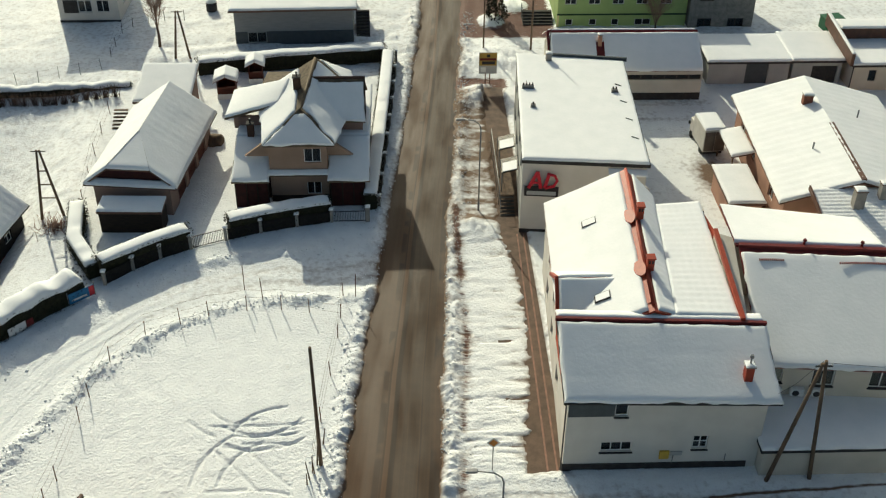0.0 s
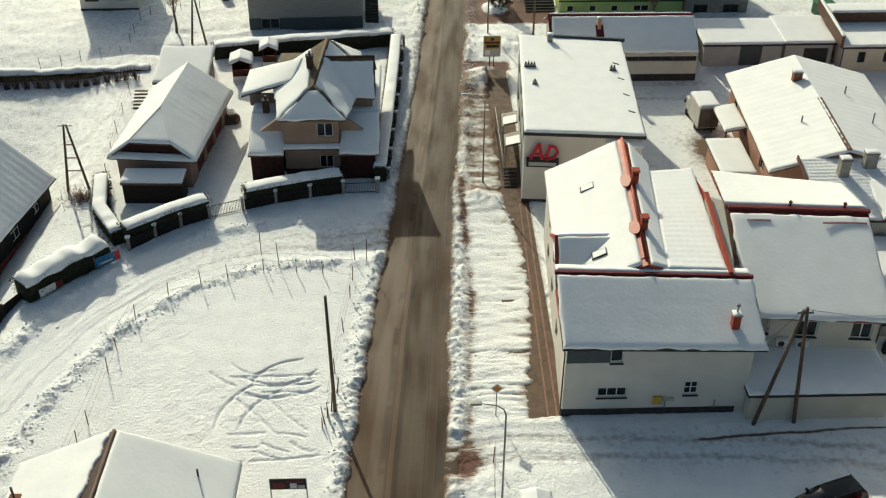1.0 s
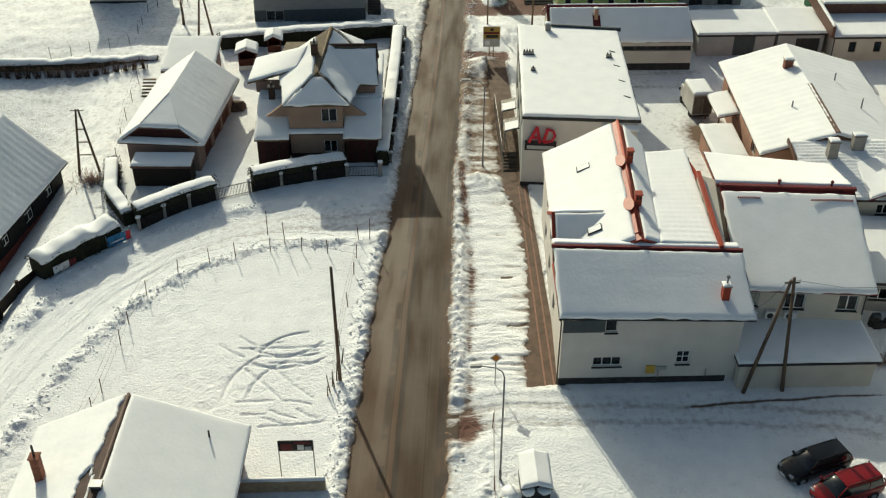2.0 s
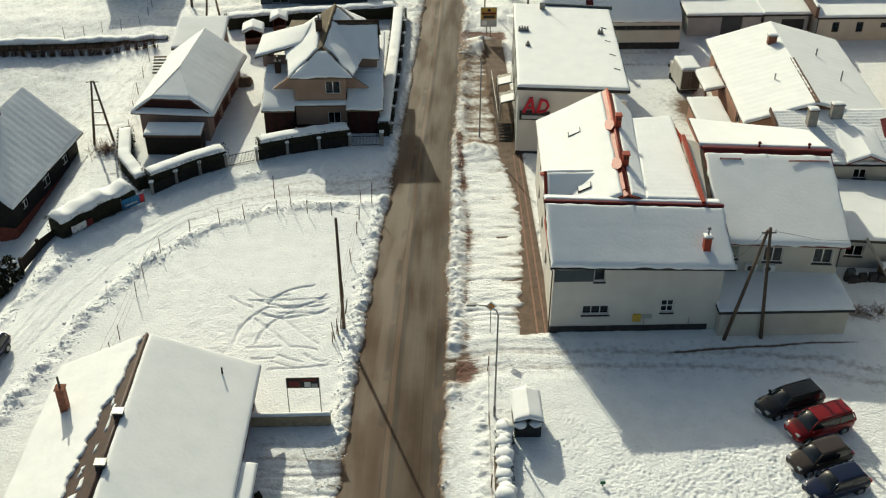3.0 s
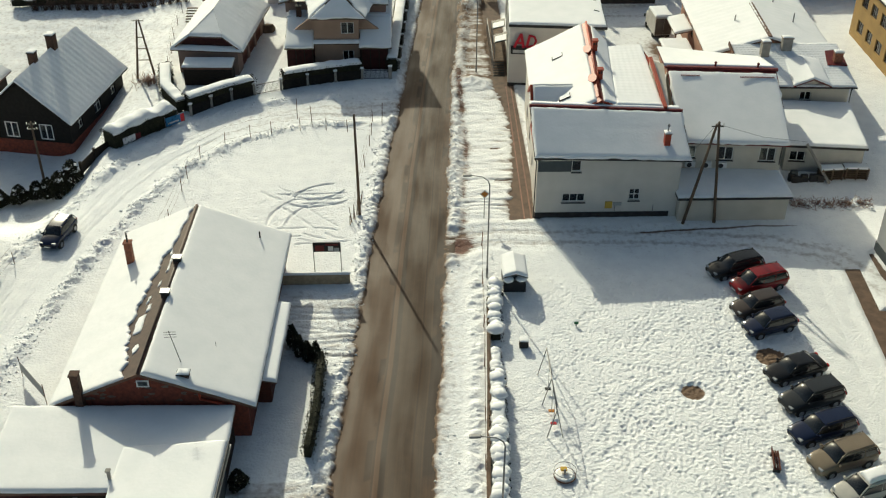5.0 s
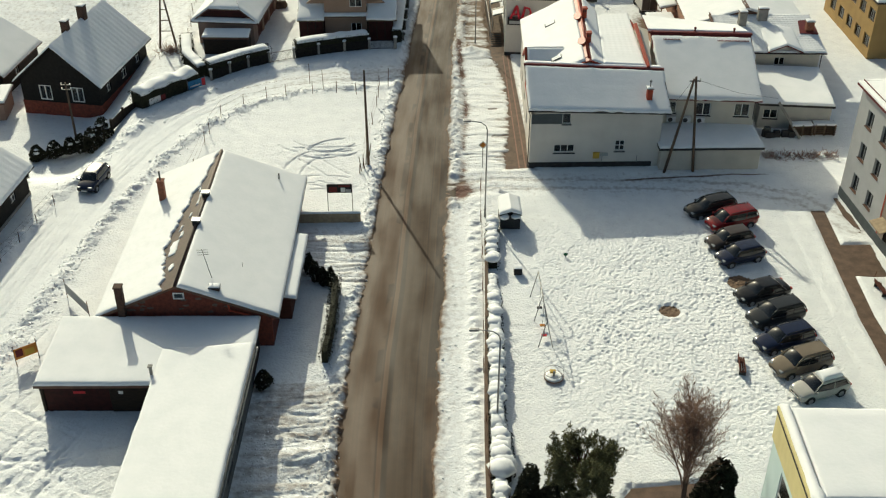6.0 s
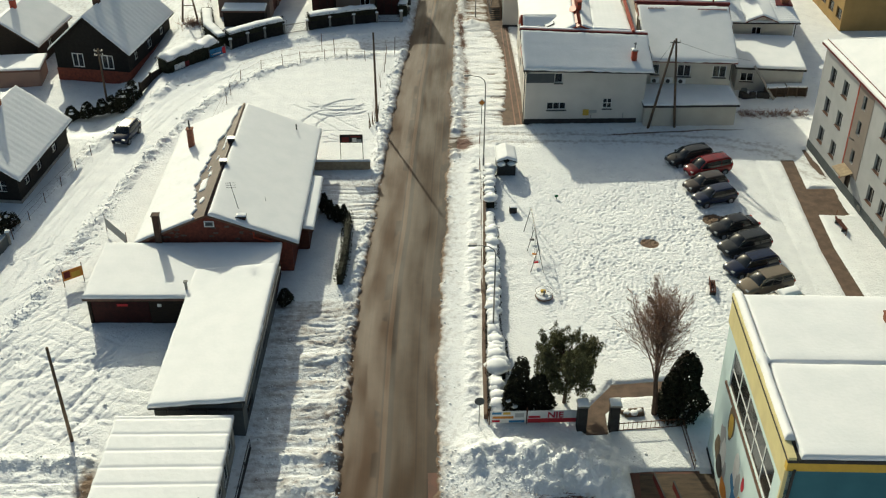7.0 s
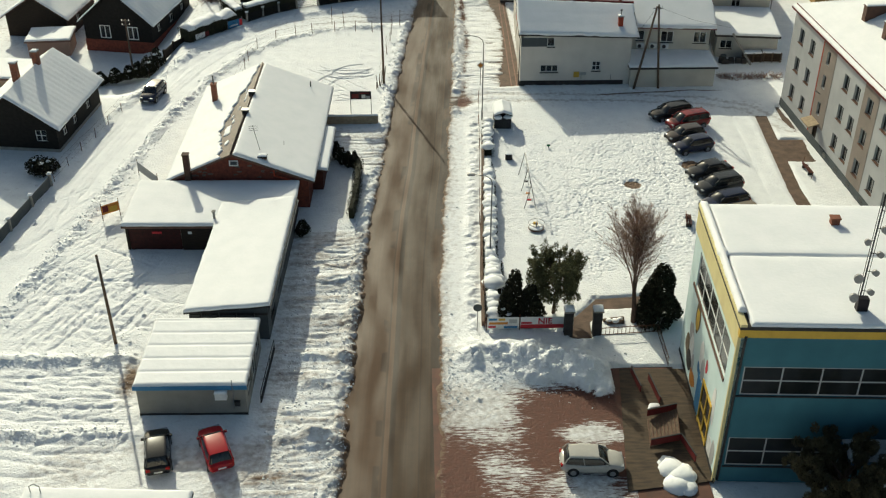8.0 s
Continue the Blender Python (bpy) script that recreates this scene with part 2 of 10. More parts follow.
DARK_WOOD = mat("dark_stained_timber", (0.022, 0.017, 0.013), (0.04, 0.028, 0.02), 2.0, 0.8, 0.01, 10, stretch=(1, 1, 8))
RED_WOOD = mat("red_stained_timber", (0.11, 0.034, 0.022), (0.07, 0.024, 0.016), 2.0, 0.75, 0.01, 10, stretch=(1, 1, 6))
DECK_BROWN = mat("trodden_deck", (0.105, 0.075, 0.05), (0.055, 0.043, 0.033), 0.9, 0.85, 0.015, 9, stretch=(1, 5, 1))
WOOD = mat("weathered_timber", (0.16, 0.11, 0.075), (0.09, 0.065, 0.048), 3.0, 0.85, 0.01, 12, stretch=(1, 1, 0.2))
BARK = mat("bark", (0.13, 0.085, 0.065), (0.07, 0.048, 0.038), 6.0, 0.9, 0.02, 20, stretch=(1, 1, 0.3))
TWIG = mat("twig_bark", (0.34, 0.22, 0.17), (0.24, 0.155, 0.12), 6.0, 0.9, 0.0)
NEEDLE = mat("needles", (0.15, 0.145, 0.07), (0.08, 0.08, 0.04), 3.0, 0.8, 0.0)
NEEDLE_B = mat("brownish_pine_needles", (0.10, 0.082, 0.042), (0.05, 0.045, 0.025), 3.0, 0.8, 0.0)
NEEDLE_D = mat("thuja_leaf", (0.030, 0.030, 0.016), (0.015, 0.016, 0.009), 3.0, 0.8, 0.0)
STEEL = mat("galvanised_steel", (0.28, 0.28, 0.28), (0.20, 0.20, 0.20), 4.0, 0.45, 0.0, metal=0.7)
DARK_STEEL = mat("dark_painted_steel", (0.03, 0.03, 0.032), (0.05, 0.048, 0.046), 4.0, 0.5, 0.0)
RUST = mat("rusty_steel", (0.16, 0.075, 0.045), (0.09, 0.05, 0.035), 8.0, 0.8, 0.0)
CONCRETE = mat("concrete", (0.32, 0.30, 0.27), (0.23, 0.22, 0.20), 2.0, 0.9, 0.01)
SAND_WALL = mat("sand_concrete", (0.42, 0.33, 0.22), (0.30, 0.23, 0.155), 3.0, 0.9, 0.01)
WHITE_PVC = mat("white_pvc", (0.78, 0.78, 0.76), (0.70, 0.70, 0.69), 3.0, 0.4, 0.0)
BROWN_PVC = mat("dark_frame", (0.10, 0.08, 0.065), (0.07, 0.055, 0.045), 3.0, 0.5, 0.0)
GLASS = glass_mat("window_glass", (0.10, 0.12, 0.13))
DARK_GLASS = mat("dark_window_glass", (0.012, 0.014, 0.014), (0.022, 0.022, 0.02), 0.8, 0.12, 0.0, spec=0.35)
CAR_GLASS = mat("tinted_car_glass", (0.012, 0.014, 0.016), (0.016, 0.018, 0.02), 2.0, 0.06, 0.0, spec=0.6)
VAN_DOOR = mat("grey_brown_van_door", (0.17, 0.145, 0.115), (0.11, 0.092, 0.072), 1.2, 0.7, 0.004)
TYRE = mat("tyre_rubber", (0.018, 0.018, 0.018), (0.03, 0.03, 0.03), 8.0, 0.85, 0.0)
RIM = mat("alloy", (0.42, 0.42, 0.43), (0.3, 0.3, 0.31), 5.0, 0.35, 0.0, metal=0.8)
LIGHT_GLASS = mat("lamp_glass", (0.34, 0.35, 0.36), (0.26, 0.27, 0.28), 5.0, 0.4, 0.0)
TAIL_RED = mat("tail_lamp_red", (0.38, 0.015, 0.012), (0.28, 0.01, 0.01), 5.0, 0.15, 0.0)
TARP_W = mat("banner_white", (0.72, 0.72, 0.70), (0.64, 0.64, 0.62), 2.0, 0.55, 0.0)
TARP_RED = mat("banner_red", (0.55, 0.04, 0.05), (0.46, 0.035, 0.04), 2.0, 0.55, 0.0)
TARP_BLUE = mat("banner_blue", (0.05, 0.20, 0.38), (0.04, 0.16, 0.32), 2.0, 0.55, 0.0)
TARP_ORANGE = mat("banner_orange", (0.60, 0.24, 0.05), (0.5, 0.2, 0.04), 2.0, 0.55, 0.0)
BLACK_SIGN = mat("black_sign_board", (0.015, 0.014, 0.015), (0.03, 0.024, 0.026), 2.0, 0.45, 0.0)
SIGN_GREY = mat("sign_grey", (0.40, 0.40, 0.40), (0.36, 0.36, 0.36), 2.0, 0.5, 0.0)
SIGN_RED = mat("sign_red", (0.50, 0.02, 0.04), (0.44, 0.02, 0.035), 2.0, 0.45, 0.0)
GREEN_BIN = mat("green_plastic", (0.02, 0.10, 0.05), (0.03, 0.12, 0.06), 3.0, 0.5, 0.0)
BOX_PANEL = mat("van_box_panel", (0.60, 0.57, 0.52), (0.50, 0.475, 0.43), 1.5, 0.6, 0.003)


def paint(name, c):
    m = mat(name, c, tuple(v * 0.9 for v in c), 2.0, 0.16, 0.0, spec=0.3)
    m.node_tree.nodes["Principled BSDF"].inputs["Coat Weight"].default_value = 0.1
    return m


CAR_BLACK = paint("black_car_paint", (0.012, 0.012, 0.013))
CAR_RED = paint("red_car_paint", (0.20, 0.008, 0.010))
CAR_BRIGHT = paint("bright_red_car_paint", (0.33, 0.010, 0.016))
CAR_BROWN = paint("bronze_car_paint", (0.055, 0.042, 0.036))
CAR_BLUE = paint("navy_car_paint", (0.010, 0.016, 0.042))
CAR_GREY = paint("graphite_car_paint", (0.028, 0.03, 0.032))
CAR_BEIGE = paint("beige_car_paint", (0.20, 0.16, 0.115))
CAR_SILVER = paint("silver_car_paint", (0.46, 0.44, 0.40))

# ---------------------------------------------------------------- building blocks
def thing(name, x, y, z=0.0, rz=0.0, label="", category="", group="", kind=""):
    ob = new(name)
    ob.empty_display_size = 0.3
    ob.matrix_basis = pose(x, y, z, 0, 0, rz)
    return tagged(ob, label, category, group, kind)


def part(name, bm, material, parent=None, label="", smooth=False, kind=""):
    """Links a bmesh as one mesh object under a thing or under a part."""
    me = bpy.data.meshes.new(name)
    bmesh.ops.recalc_face_normals(bm, faces=bm.faces[:])
    if smooth:
        for f in bm.faces:
            f.smooth = True
    bm.to_mesh(me)
    bm.free()
    me.materials.append(material)
    ob = new(name, me)
    ob.parent = parent
    return tagged(ob, label, kind=kind)


def box(x0, x1, y0, y1, z0, z1, m=None, bm=None, bevel=0.0):
    own = bmesh.new()
    v = [own.verts.new((x, y, z)) for z in (z0, z1) for y in (y0, y1) for x in (x0, x1)]
    for q in ((0, 2, 3, 1), (4, 5, 7, 6), (0, 1, 5, 4), (2, 6, 7, 3), (0, 4, 6, 2), (1, 3, 7, 5)):
        own.faces.new([v[i] for i in q])
    if bevel:
        bmesh.ops.bevel(own, geom=own.edges[:], offset=bevel, segments=2, affect="EDGES", profile=0.5)
    return merge(own, m, bm)


def merge(own, m=None, bm=None):
    """Moves own by m and adds it to bm, if that is given."""
    if m is not None:
        own.transform(m)
    if bm is None:
        return own
    idx = {}
    for v in own.verts:
        idx[v] = bm.verts.new(v.co)
    for f in own.faces:
        try:
            g = bm.faces.new([idx[v] for v in f.verts])
            g.smooth = f.smooth
        except ValueError:
            pass
    own.free()
    return bm


def prism(pts, z0, z1, bm=None, m=None):
    """An upright prism over a plan polygon."""
    own = bmesh.new()
    lo = [own.verts.new((*p[:2], z0)) for p in pts]
    hi = [own.verts.new((*p[:2], z1)) for p in pts]
    own.faces.new(lo[::-1])
    own.faces.new(hi)
    n = len(pts)
    for i in range(n):
        own.faces.new((lo[i], lo[(i + 1) % n], hi[(i + 1) % n], hi[i]))
    return merge(own, m, bm)


def slab(pts, t, bm=None):
    """A plate under a 3D polygon, t thick."""
    own = bmesh.new()
    hi = [own.verts.new(p) for p in pts]
    lo = [own.verts.new((p[0], p[1], p[2] - t)) for p in pts]
    own.faces.new(hi)
    own.faces.new(lo[::-1])
    n = len(pts)
    for i in range(n):
        own.faces.new((lo[i], lo[(i + 1) % n], hi[(i + 1) % n], hi[i]))
    return merge(own, None, bm)


def tube(pts, r, n=8, bm=None, r1=None):
    """A round bar along points, tapering from r to r1."""
    own = bmesh.new()
    pts = [Vector(p) for p in pts]
    rings = []
    for i, p in enumerate(pts):
        d = (pts[min(i + 1, len(pts) - 1)] - pts[max(i - 1, 0)]).normalized()
        a = d.orthogonal().normalized() if i == 0 else (rings[-1][1] - d * rings[-1][1].dot(d)).normalized()
        b = d.cross(a)
        rad = r if r1 is None else r + (r1 - r) * i / (len(pts) - 1)
        rings.append(([own.verts.new(p + (a * math.cos(k * 2 * math.pi / n) + b * math.sin(k * 2 * math.pi / n)) * rad) for k in range(n)], a))
    for (u, _), (v, _) in zip(rings, rings[1:]):
        for k in range(n):
            f = own.faces.new((u[k], u[(k + 1) % n], v[(k + 1) % n], v[k]))
            f.smooth = True
    own.faces.new(rings[0][0][::-1])
    own.faces.new(rings[-1][0])
    return merge(own, None, bm)


def bar(a, b, w, h, bm=None):
    """A square bar from a to b."""
    a, b = Vector(a), Vector(b)
    d = b - a
    rot = d.to_track_quat("X", "Z").to_matrix().to_4x4()
    return box(0, d.length, -w / 2, w / 2, -h / 2, h / 2, Matrix.Translation(a) @ rot, bm)


def lines(length, step, edge):
    """Grid lines from 0 to length, closer at both ends."""
    near = [e for e in edge if e < length / 2]
    n = max(1, round((length - 2 * near[-1]) / step)) if near else 1
    mid = [near[-1] + (length - 2 * near[-1]) * i / n for i in range(n + 1)]
    return near[:-1] + mid + [length - e for e in near[:-1]][::-1]


def snow_quad(parent, a, b, c, d, h=0.18, step=0.45, rough=0.14, ripple=None, seed=0, wav=0.06, lift=0.012, name="snow_cover", joined="", material=None, label="white snow lying on top", bare=None):
    """A rounded blanket of snow on a roof plane a, b, c, d (counter-clockwise from above). ripple: period and depth of the ribs that show through, along b to c.
    bare: a function of the way along a to d that tells how much of a to b stays bare at the far end.
    joined: the sides (a: a to b, b: b to c, c: c to d, d: d to a) that run on into another blanket."""
    a, b, c, d = (Vector(p) for p in (a, b, c, d))
    nrm = (c - a).cross(d - b).normalized()
    if nrm.z < 0:
        nrm = -nrm
    if joined:
        h, nrm = h / nrm.z, Vector((0, 0, 1))
    lu = max((b - a).length, (c - d).length)
    lv = max((d - a).length, (c - b).length)
    edge = [0, 0.02, 0.06, 0.13, 0.24]
    us, vs = lines(lu, step, edge), lines(lv, step, edge)
    bm = bmesh.new()
    grid = []
    r = 0.22
    for v in vs:
        row = []
        for u in us:
            fu, fv = u / lu, v / lv
            if bare:
                fu *= 1 - bare(v) / lu
            p = a.lerp(b, fu).lerp(d.lerp(c, fu), fv)
            e = min([k for k, c in ((v, "a"), (lu - u, "b"), (lv - v, "c"), (u, "d")) if c not in joined] or [9.0])
            k = math.sqrt(max(0.0, 1 - (1 - min(e / r, 1)) ** 2))
            q = Vector((p.x * 0.55 + seed * 7.1, p.y * 0.55, p.z * 0.5))
            hh = h * k * (1 + rough * noise.noise(q) + 0.35 * rough * noise.noise(q * 4.1))
            if ripple:
                hh -= ripple[1] * k * (0.5 + 0.5 * math.cos(2 * math.pi * v / ripple[0])) ** (14 if ripple[0] > 1 else 1)
                if len(ripple) > 2:
                    hh -= ripple[3] * k * (0.5 + 0.5 * math.cos(2 * math.pi * u / ripple[2]))
            w = 0.0
            if e < 0.12:
                w = wav * noise.noise(Vector((p.x * 1.3 + seed, p.y * 1.3, 3.3)))
            cen = (a + b + c + d) / 4 - p
            row.append(bm.verts.new(p + nrm * (hh + lift) - cen.normalized() * w))
        grid.append(row)
    for i in range(len(vs) - 1):
        for j in range(len(us) - 1):
            f = bm.faces.new((grid[i][j], grid[i][j + 1], grid[i + 1][j + 1], grid[i + 1][j]))
            f.smooth = True
    bmesh.ops.remove_doubles(bm, verts=bm.verts[:], dist=0.0005)
    for f in bm.faces:
        f.smooth = True
    return part(name, bm, material or SNOW, parent, label, smooth=True)


def wall(parent, p0, p1, h, holes=(), material=None, thick=0.3, z0=0.0, win=None, name="wall", label=""):
    """An upright wall whose outer face runs from p0 to p1 (the inside on its left), with openings (u0, u1, z0, z1) cut through and windows set in them."""
    p0, p1 = Vector((*p0[:2], 0)), Vector((*p1[:2], 0))
    d = p1 - p0
    m = Matrix.Translation(p0) @ Matrix.Rotation(math.atan2(d.y, d.x), 4, "Z")
    us = sorted({0.0, d.length, *(v for o in holes for v in o[:2])})
    zs = sorted({z0, h, *(v for o in holes for v in o[2:4])})
    bm = bmesh.new()
    solid = [[not any(o[0] - 1e-6 <= (u + u1) / 2 <= o[1] and o[2] <= (z + z1) / 2 <= o[3] for o in holes) for u, u1 in zip(us, us[1:])] for z, z1 in zip(zs, zs[1:])]
    vert = {}

    def vv(i, j, k):
        if (i, j, k) not in vert:
            vert[i, j, k] = bm.verts.new(m @ Vector((us[i], thick * k, zs[j])))
        return vert[i, j, k]
    nu, nz = len(us) - 1, len(zs) - 1
    for j in range(nz):
        for i in range(nu):
            if not solid[j][i]:
                continue
            bm.faces.new((vv(i, j, 0), vv(i + 1, j, 0), vv(i + 1, j + 1, 0), vv(i, j + 1, 0)))
            bm.faces.new((vv(i, j, 1), vv(i, j + 1, 1), vv(i + 1, j + 1, 1), vv(i + 1, j, 1)))
            for di, dj, e in ((-1, 0, ((i, j), (i, j + 1))), (1, 0, ((i + 1, j + 1), (i + 1, j))), (0, -1, ((i + 1, j), (i, j))), (0, 1, ((i, j + 1), (i + 1, j + 1)))):
                a, b = i + di, j + dj
                if not (0 <= a < nu and 0 <= b < nz and solid[b][a]):
                    (x, y), (s, t) = e
                    bm.faces.new((vv(x, y, 0), vv(s, t, 0), vv(s, t, 1), vv(x, y, 1)))
    w = part(name, bm, material, parent, label)
    for o in holes:
        opts = o[4] if len(o) > 4 else (win or {})
        if opts.get("kind") == "none":
            continue
        window(w, m, o, **{k: v for k, v in opts.items() if k != "kind"})
    return w


def window(parent, m, o, cols=2, rows=1, frame_mat=None, depth=0.12, sill=None, bar_w=0.07, pane=None, label="", snow=False):
    u0, u1, z0, z1 = o[:4]
    fm = frame_mat or WHITE_PVC
    bm = bmesh.new()
    y0, y1 = depth, depth + 0.06
    g = 0.004
    box(u0 + g, u1 - g, y0, y1, z0 + g, z0 + bar_w, m, bm)
    box(u0 + g, u1 - g, y0, y1, z1 - bar_w, z1 - g, m, bm)
    box(u0 + g, u0 + bar_w, y0, y1, z0 + bar_w, z1 - bar_w, m, bm)
    box(u1 - bar_w, u1 - g, y0, y1, z0 + bar_w, z1 - bar_w, m, bm)
    for i in range(1, cols):
        u = u0 + (u1 - u0) * i / cols
        box(u - bar_w / 2, u + bar_w / 2, y0 - 0.004, y1, z0 + bar_w, z1 - bar_w, m, bm)
    for i in range(1, rows):
        z = z0 + (z1 - z0) * i / rows
        box(u0 + bar_w, u1 - bar_w, y0 + 0.004, y1, z - bar_w / 2, z + bar_w / 2, m, bm)
    f = part("window", bm, fm, parent, label)
    part("pane", box(u0 + 0.02, u1 - 0.02, y0 + 0.022, y0 + 0.04, z0 + 0.02, z1 - 0.02, m), pane or GLASS, f, "dark reflecting glass")
    if sill:
        part("sill", box(u0 - 0.06, u1 + 0.06, -0.10, depth, z0 - 0.05, z0 + 0.004, m), sill, f)
    if snow:
        part("snow_ledge", box(u0 - 0.05, u1 + 0.05, -0.10, depth - 0.01, z0 + 0.006, z0 + 0.07, m, bevel=0.02), SNOW, f)
    return f


def chimney(parent, x, y, z0, z1, w=0.6, d=0.6, material=None, cap=CONCRETE, snow=True, pots=0):
    c = part("chimney", box(x - w / 2, x + w / 2, y - d / 2, y + d / 2, z0, z1, bevel=0.015), material or BRICK_CH, parent, "brick chimney stack")
    part("cap", box(x - w / 2 - 0.06, x + w / 2 + 0.06, y - d / 2 - 0.06, y + d / 2 + 0.06, z1 + 0.002, z1 + 0.1, bevel=0.015), cap, c)
    if snow:
        snow_quad(c, (x - w / 2 - 0.05, y - d / 2 - 0.05, z1 + 0.1), (x + w / 2 + 0.05, y - d / 2 - 0.05, z1 + 0.1), (x + w / 2 + 0.05, y + d / 2 + 0.05, z1 + 0.1), (x - w / 2 - 0.05, y + d / 2 + 0.05, z1 + 0.1), 0.10, 0.2)
    for i in range(pots):
        part("flue", tube([(x + (i - (pots - 1) / 2) * 0.3, y, z1 + 0.1), (x + (i - (pots - 1) / 2) * 0.3, y, z1 + 0.5)], 0.08), DARK_STEEL, c)
    return c


def gable_wall(parent, pts, material, t=0.3, name="gable", label=""):
    """An upright plate: pts in 3D, in one upright plane, thick inwards (to the left of its run)."""
    d = Vector(pts[1]) - Vector(pts[0])
    nrm = Vector((-d.y, d.x, 0)).normalized() * t
    own = bmesh.new()
    f = [own.verts.new(p) for p in pts]
    k = [own.verts.new(Vector(p) + nrm) for p in pts]
    own.faces.new(f)
    own.faces.new(k[::-1])
    n = len(pts)
    for i in range(n):
        own.faces.new((k[i], k[(i + 1) % n], f[(i + 1) % n], f[i]))
    return part(name, own, material, parent, label)


def gable_house(name, x, y, rz, w, d, he, hr, wall_mat, roof_mat, over=0.5, label="", south=(), east=(), west=(), north=(), win=None, ridge=0.5, snow=0.18, plinth=None, gable_mat=None, ripple=None, tin=0.12):
    """A house with its ridge along local y: walls with openings, two gables, two roof planes, snow on both."""
    t = thing(name, x, y, 0, rz, label, "house")
    rx = w * ridge
    for p0, p1, holes in (((0, 0), (w, 0), south), ((w, 0), (w, d), east), ((w, d), (0, d), north), ((0, d), (0, 0), west)):
        a, b = Vector(p0), Vector(p1)
        k = (b - a).normalized() * 0.3 if p0[0] == p1[0] else Vector((0, 0))
        wall(t, a + k, b - k, he, [(max(o[0] - k.length, 0.1), o[1] - k.length, *o[2:]) if k.length else o for o in holes], wall_mat, win=win)
    for yy, pts in ((0, [(0, 0, he + 0.003), (w, 0, he + 0.003), (rx, 0, hr - 0.12)]), (d, [(w, d, he + 0.003), (0, d, he + 0.003), (rx, d, hr - 0.12)])):
        gable_wall(t, pts, gable_mat or wall_mat)
    sl, sr = (hr - he) / rx, (hr - he) / (w - rx)
    el, er = he - sl * over + 0.12, he - sr * over + 0.12
    top = hr + 0.12
    part("roof", slab([(-over, -over, el), (rx, -over, top), (rx, d + over, top), (-over, d + over, el)], tin), roof_mat, t)
    part("roof", slab([(rx, -over, top - 0.003), (w + over, -over, er), (w + over, d + over, er), (rx, d + over, top - 0.003)], tin), roof_mat, t)
    if snow:
        snow_quad(t, (-over, -over, el), (rx, -over, top), (rx, d + over, top), (-over, d + over, el), snow, ripple=ripple, seed=x, joined="b", step=0.25)
        snow_quad(t, (rx, -over, top), (w + over, -over, er), (w + over, d + over, er), (rx, d + over, top), snow, ripple=ripple, seed=x, joined="d", step=0.25)
    if plinth:
        part("plinth", prism([(-0.05, -0.05), (w + 0.05, -0.05), (w + 0.05, d + 0.05), (-0.05, d + 0.05)], 0.0, 0.45), plinth, t)
    return t


def flat_house(name, x, y, rz, w, d, h, wall_mat, roof_mat, label="", south=(), east=(), west=(), north=(), win=None, over=0.25, snow=0.2, rise=0.0, category="house", ripple=None, tin=0.22, step=0.45):
    """A flat-roofed building; rise: how much the roof climbs towards local +y."""
    t = thing(name, x, y, 0, rz, label, category)
    hb = h - 0.3
    for p0, p1, holes in (((0, 0), (w, 0), south), ((w, 0.3), (w, d - 0.3), east), ((w, d), (0, d), north), ((0, d - 0.3), (0, 0.3), west)):
        wall(t, p0, p1, hb, holes, wall_mat, win=win)
    z0, z1 = h, h + rise
    part("roof", slab([(-over, -over, z0), (w + over, -over, z0), (w + over, d + over, z1), (-over, d + over, z1)], tin), roof_mat, t)
    if rise:
        for px, q in ((0.002, 1), (w - 0.302, 1)):
            gable_wall(t, [(px, 0.3, hb), (px, d - 0.3, hb), (px, d - 0.3, z1 - tin), (px, 0.3, z0 - tin)], wall_mat, -0.29)
        gable_wall(t, [(w, d, hb + 0.002), (0, d, hb + 0.002), (0, d, z1 - tin), (w, d, z1 - tin)], wall_mat)
    if hb < z0 - tin:
        part("fascia", prism([(-0.01, -0.01), (w + 0.01, -0.01), (w + 0.01, 0.25), (-0.01, 0.25)], hb + 0.002, z0 - tin), wall_mat, t)
    if snow:
        snow_quad(t, (-over, -over, z0), (w + over, -over, z0), (w + over, d + over, z1), (-over, d + over, z1), snow, seed=x, ripple=ripple, step=step)
    return t

# ---------------------------------------------------------------- ground
RNG = np.random.RandomState(7)


def lattice(x, y, scale, seed):
    """Smooth value noise, -1 to 1."""
    g = np.random.RandomState(seed).rand(256, 256)
    u, v = x / scale + 1000.3, y / scale + 1000.7
    i, j = np.floor(u).astype(int), np.floor(v).astype(int)
    a, b = u - i, v - j
    a, b = a * a * (3 - 2 * a), b * b * (3 - 2 * b)
    f = lambda p, q: g[p % 256, q % 256]
    return 2 * (f(i, j) * (1 - a) * (1 - b) + f(i + 1, j) * a * (1 - b) + f(i, j + 1) * (1 - a) * b + f(i + 1, j + 1) * a * b) - 1


def fbm(x, y, scale, seed, octaves=3, gain=0.55):
    """Several turned layers of lattice noise, about -1 to 1."""
    out, amp, total = 0.0, 1.0, 0.0
    for k in range(octaves):
        a = 0.6 + 1.1 * k
        out = out + amp * lattice(x * math.cos(a) - y * math.sin(a), x * math.sin(a) + y * math.cos(a), scale * 0.5 ** k, seed + 31 * k)
        total, amp = total + amp, amp * gain
    return out / total * 1.5


def smooth(lo, hi, v):
    k = np.clip((v - lo) / (hi - lo), 0, 1)
    return k * k * (3 - 2 * k)


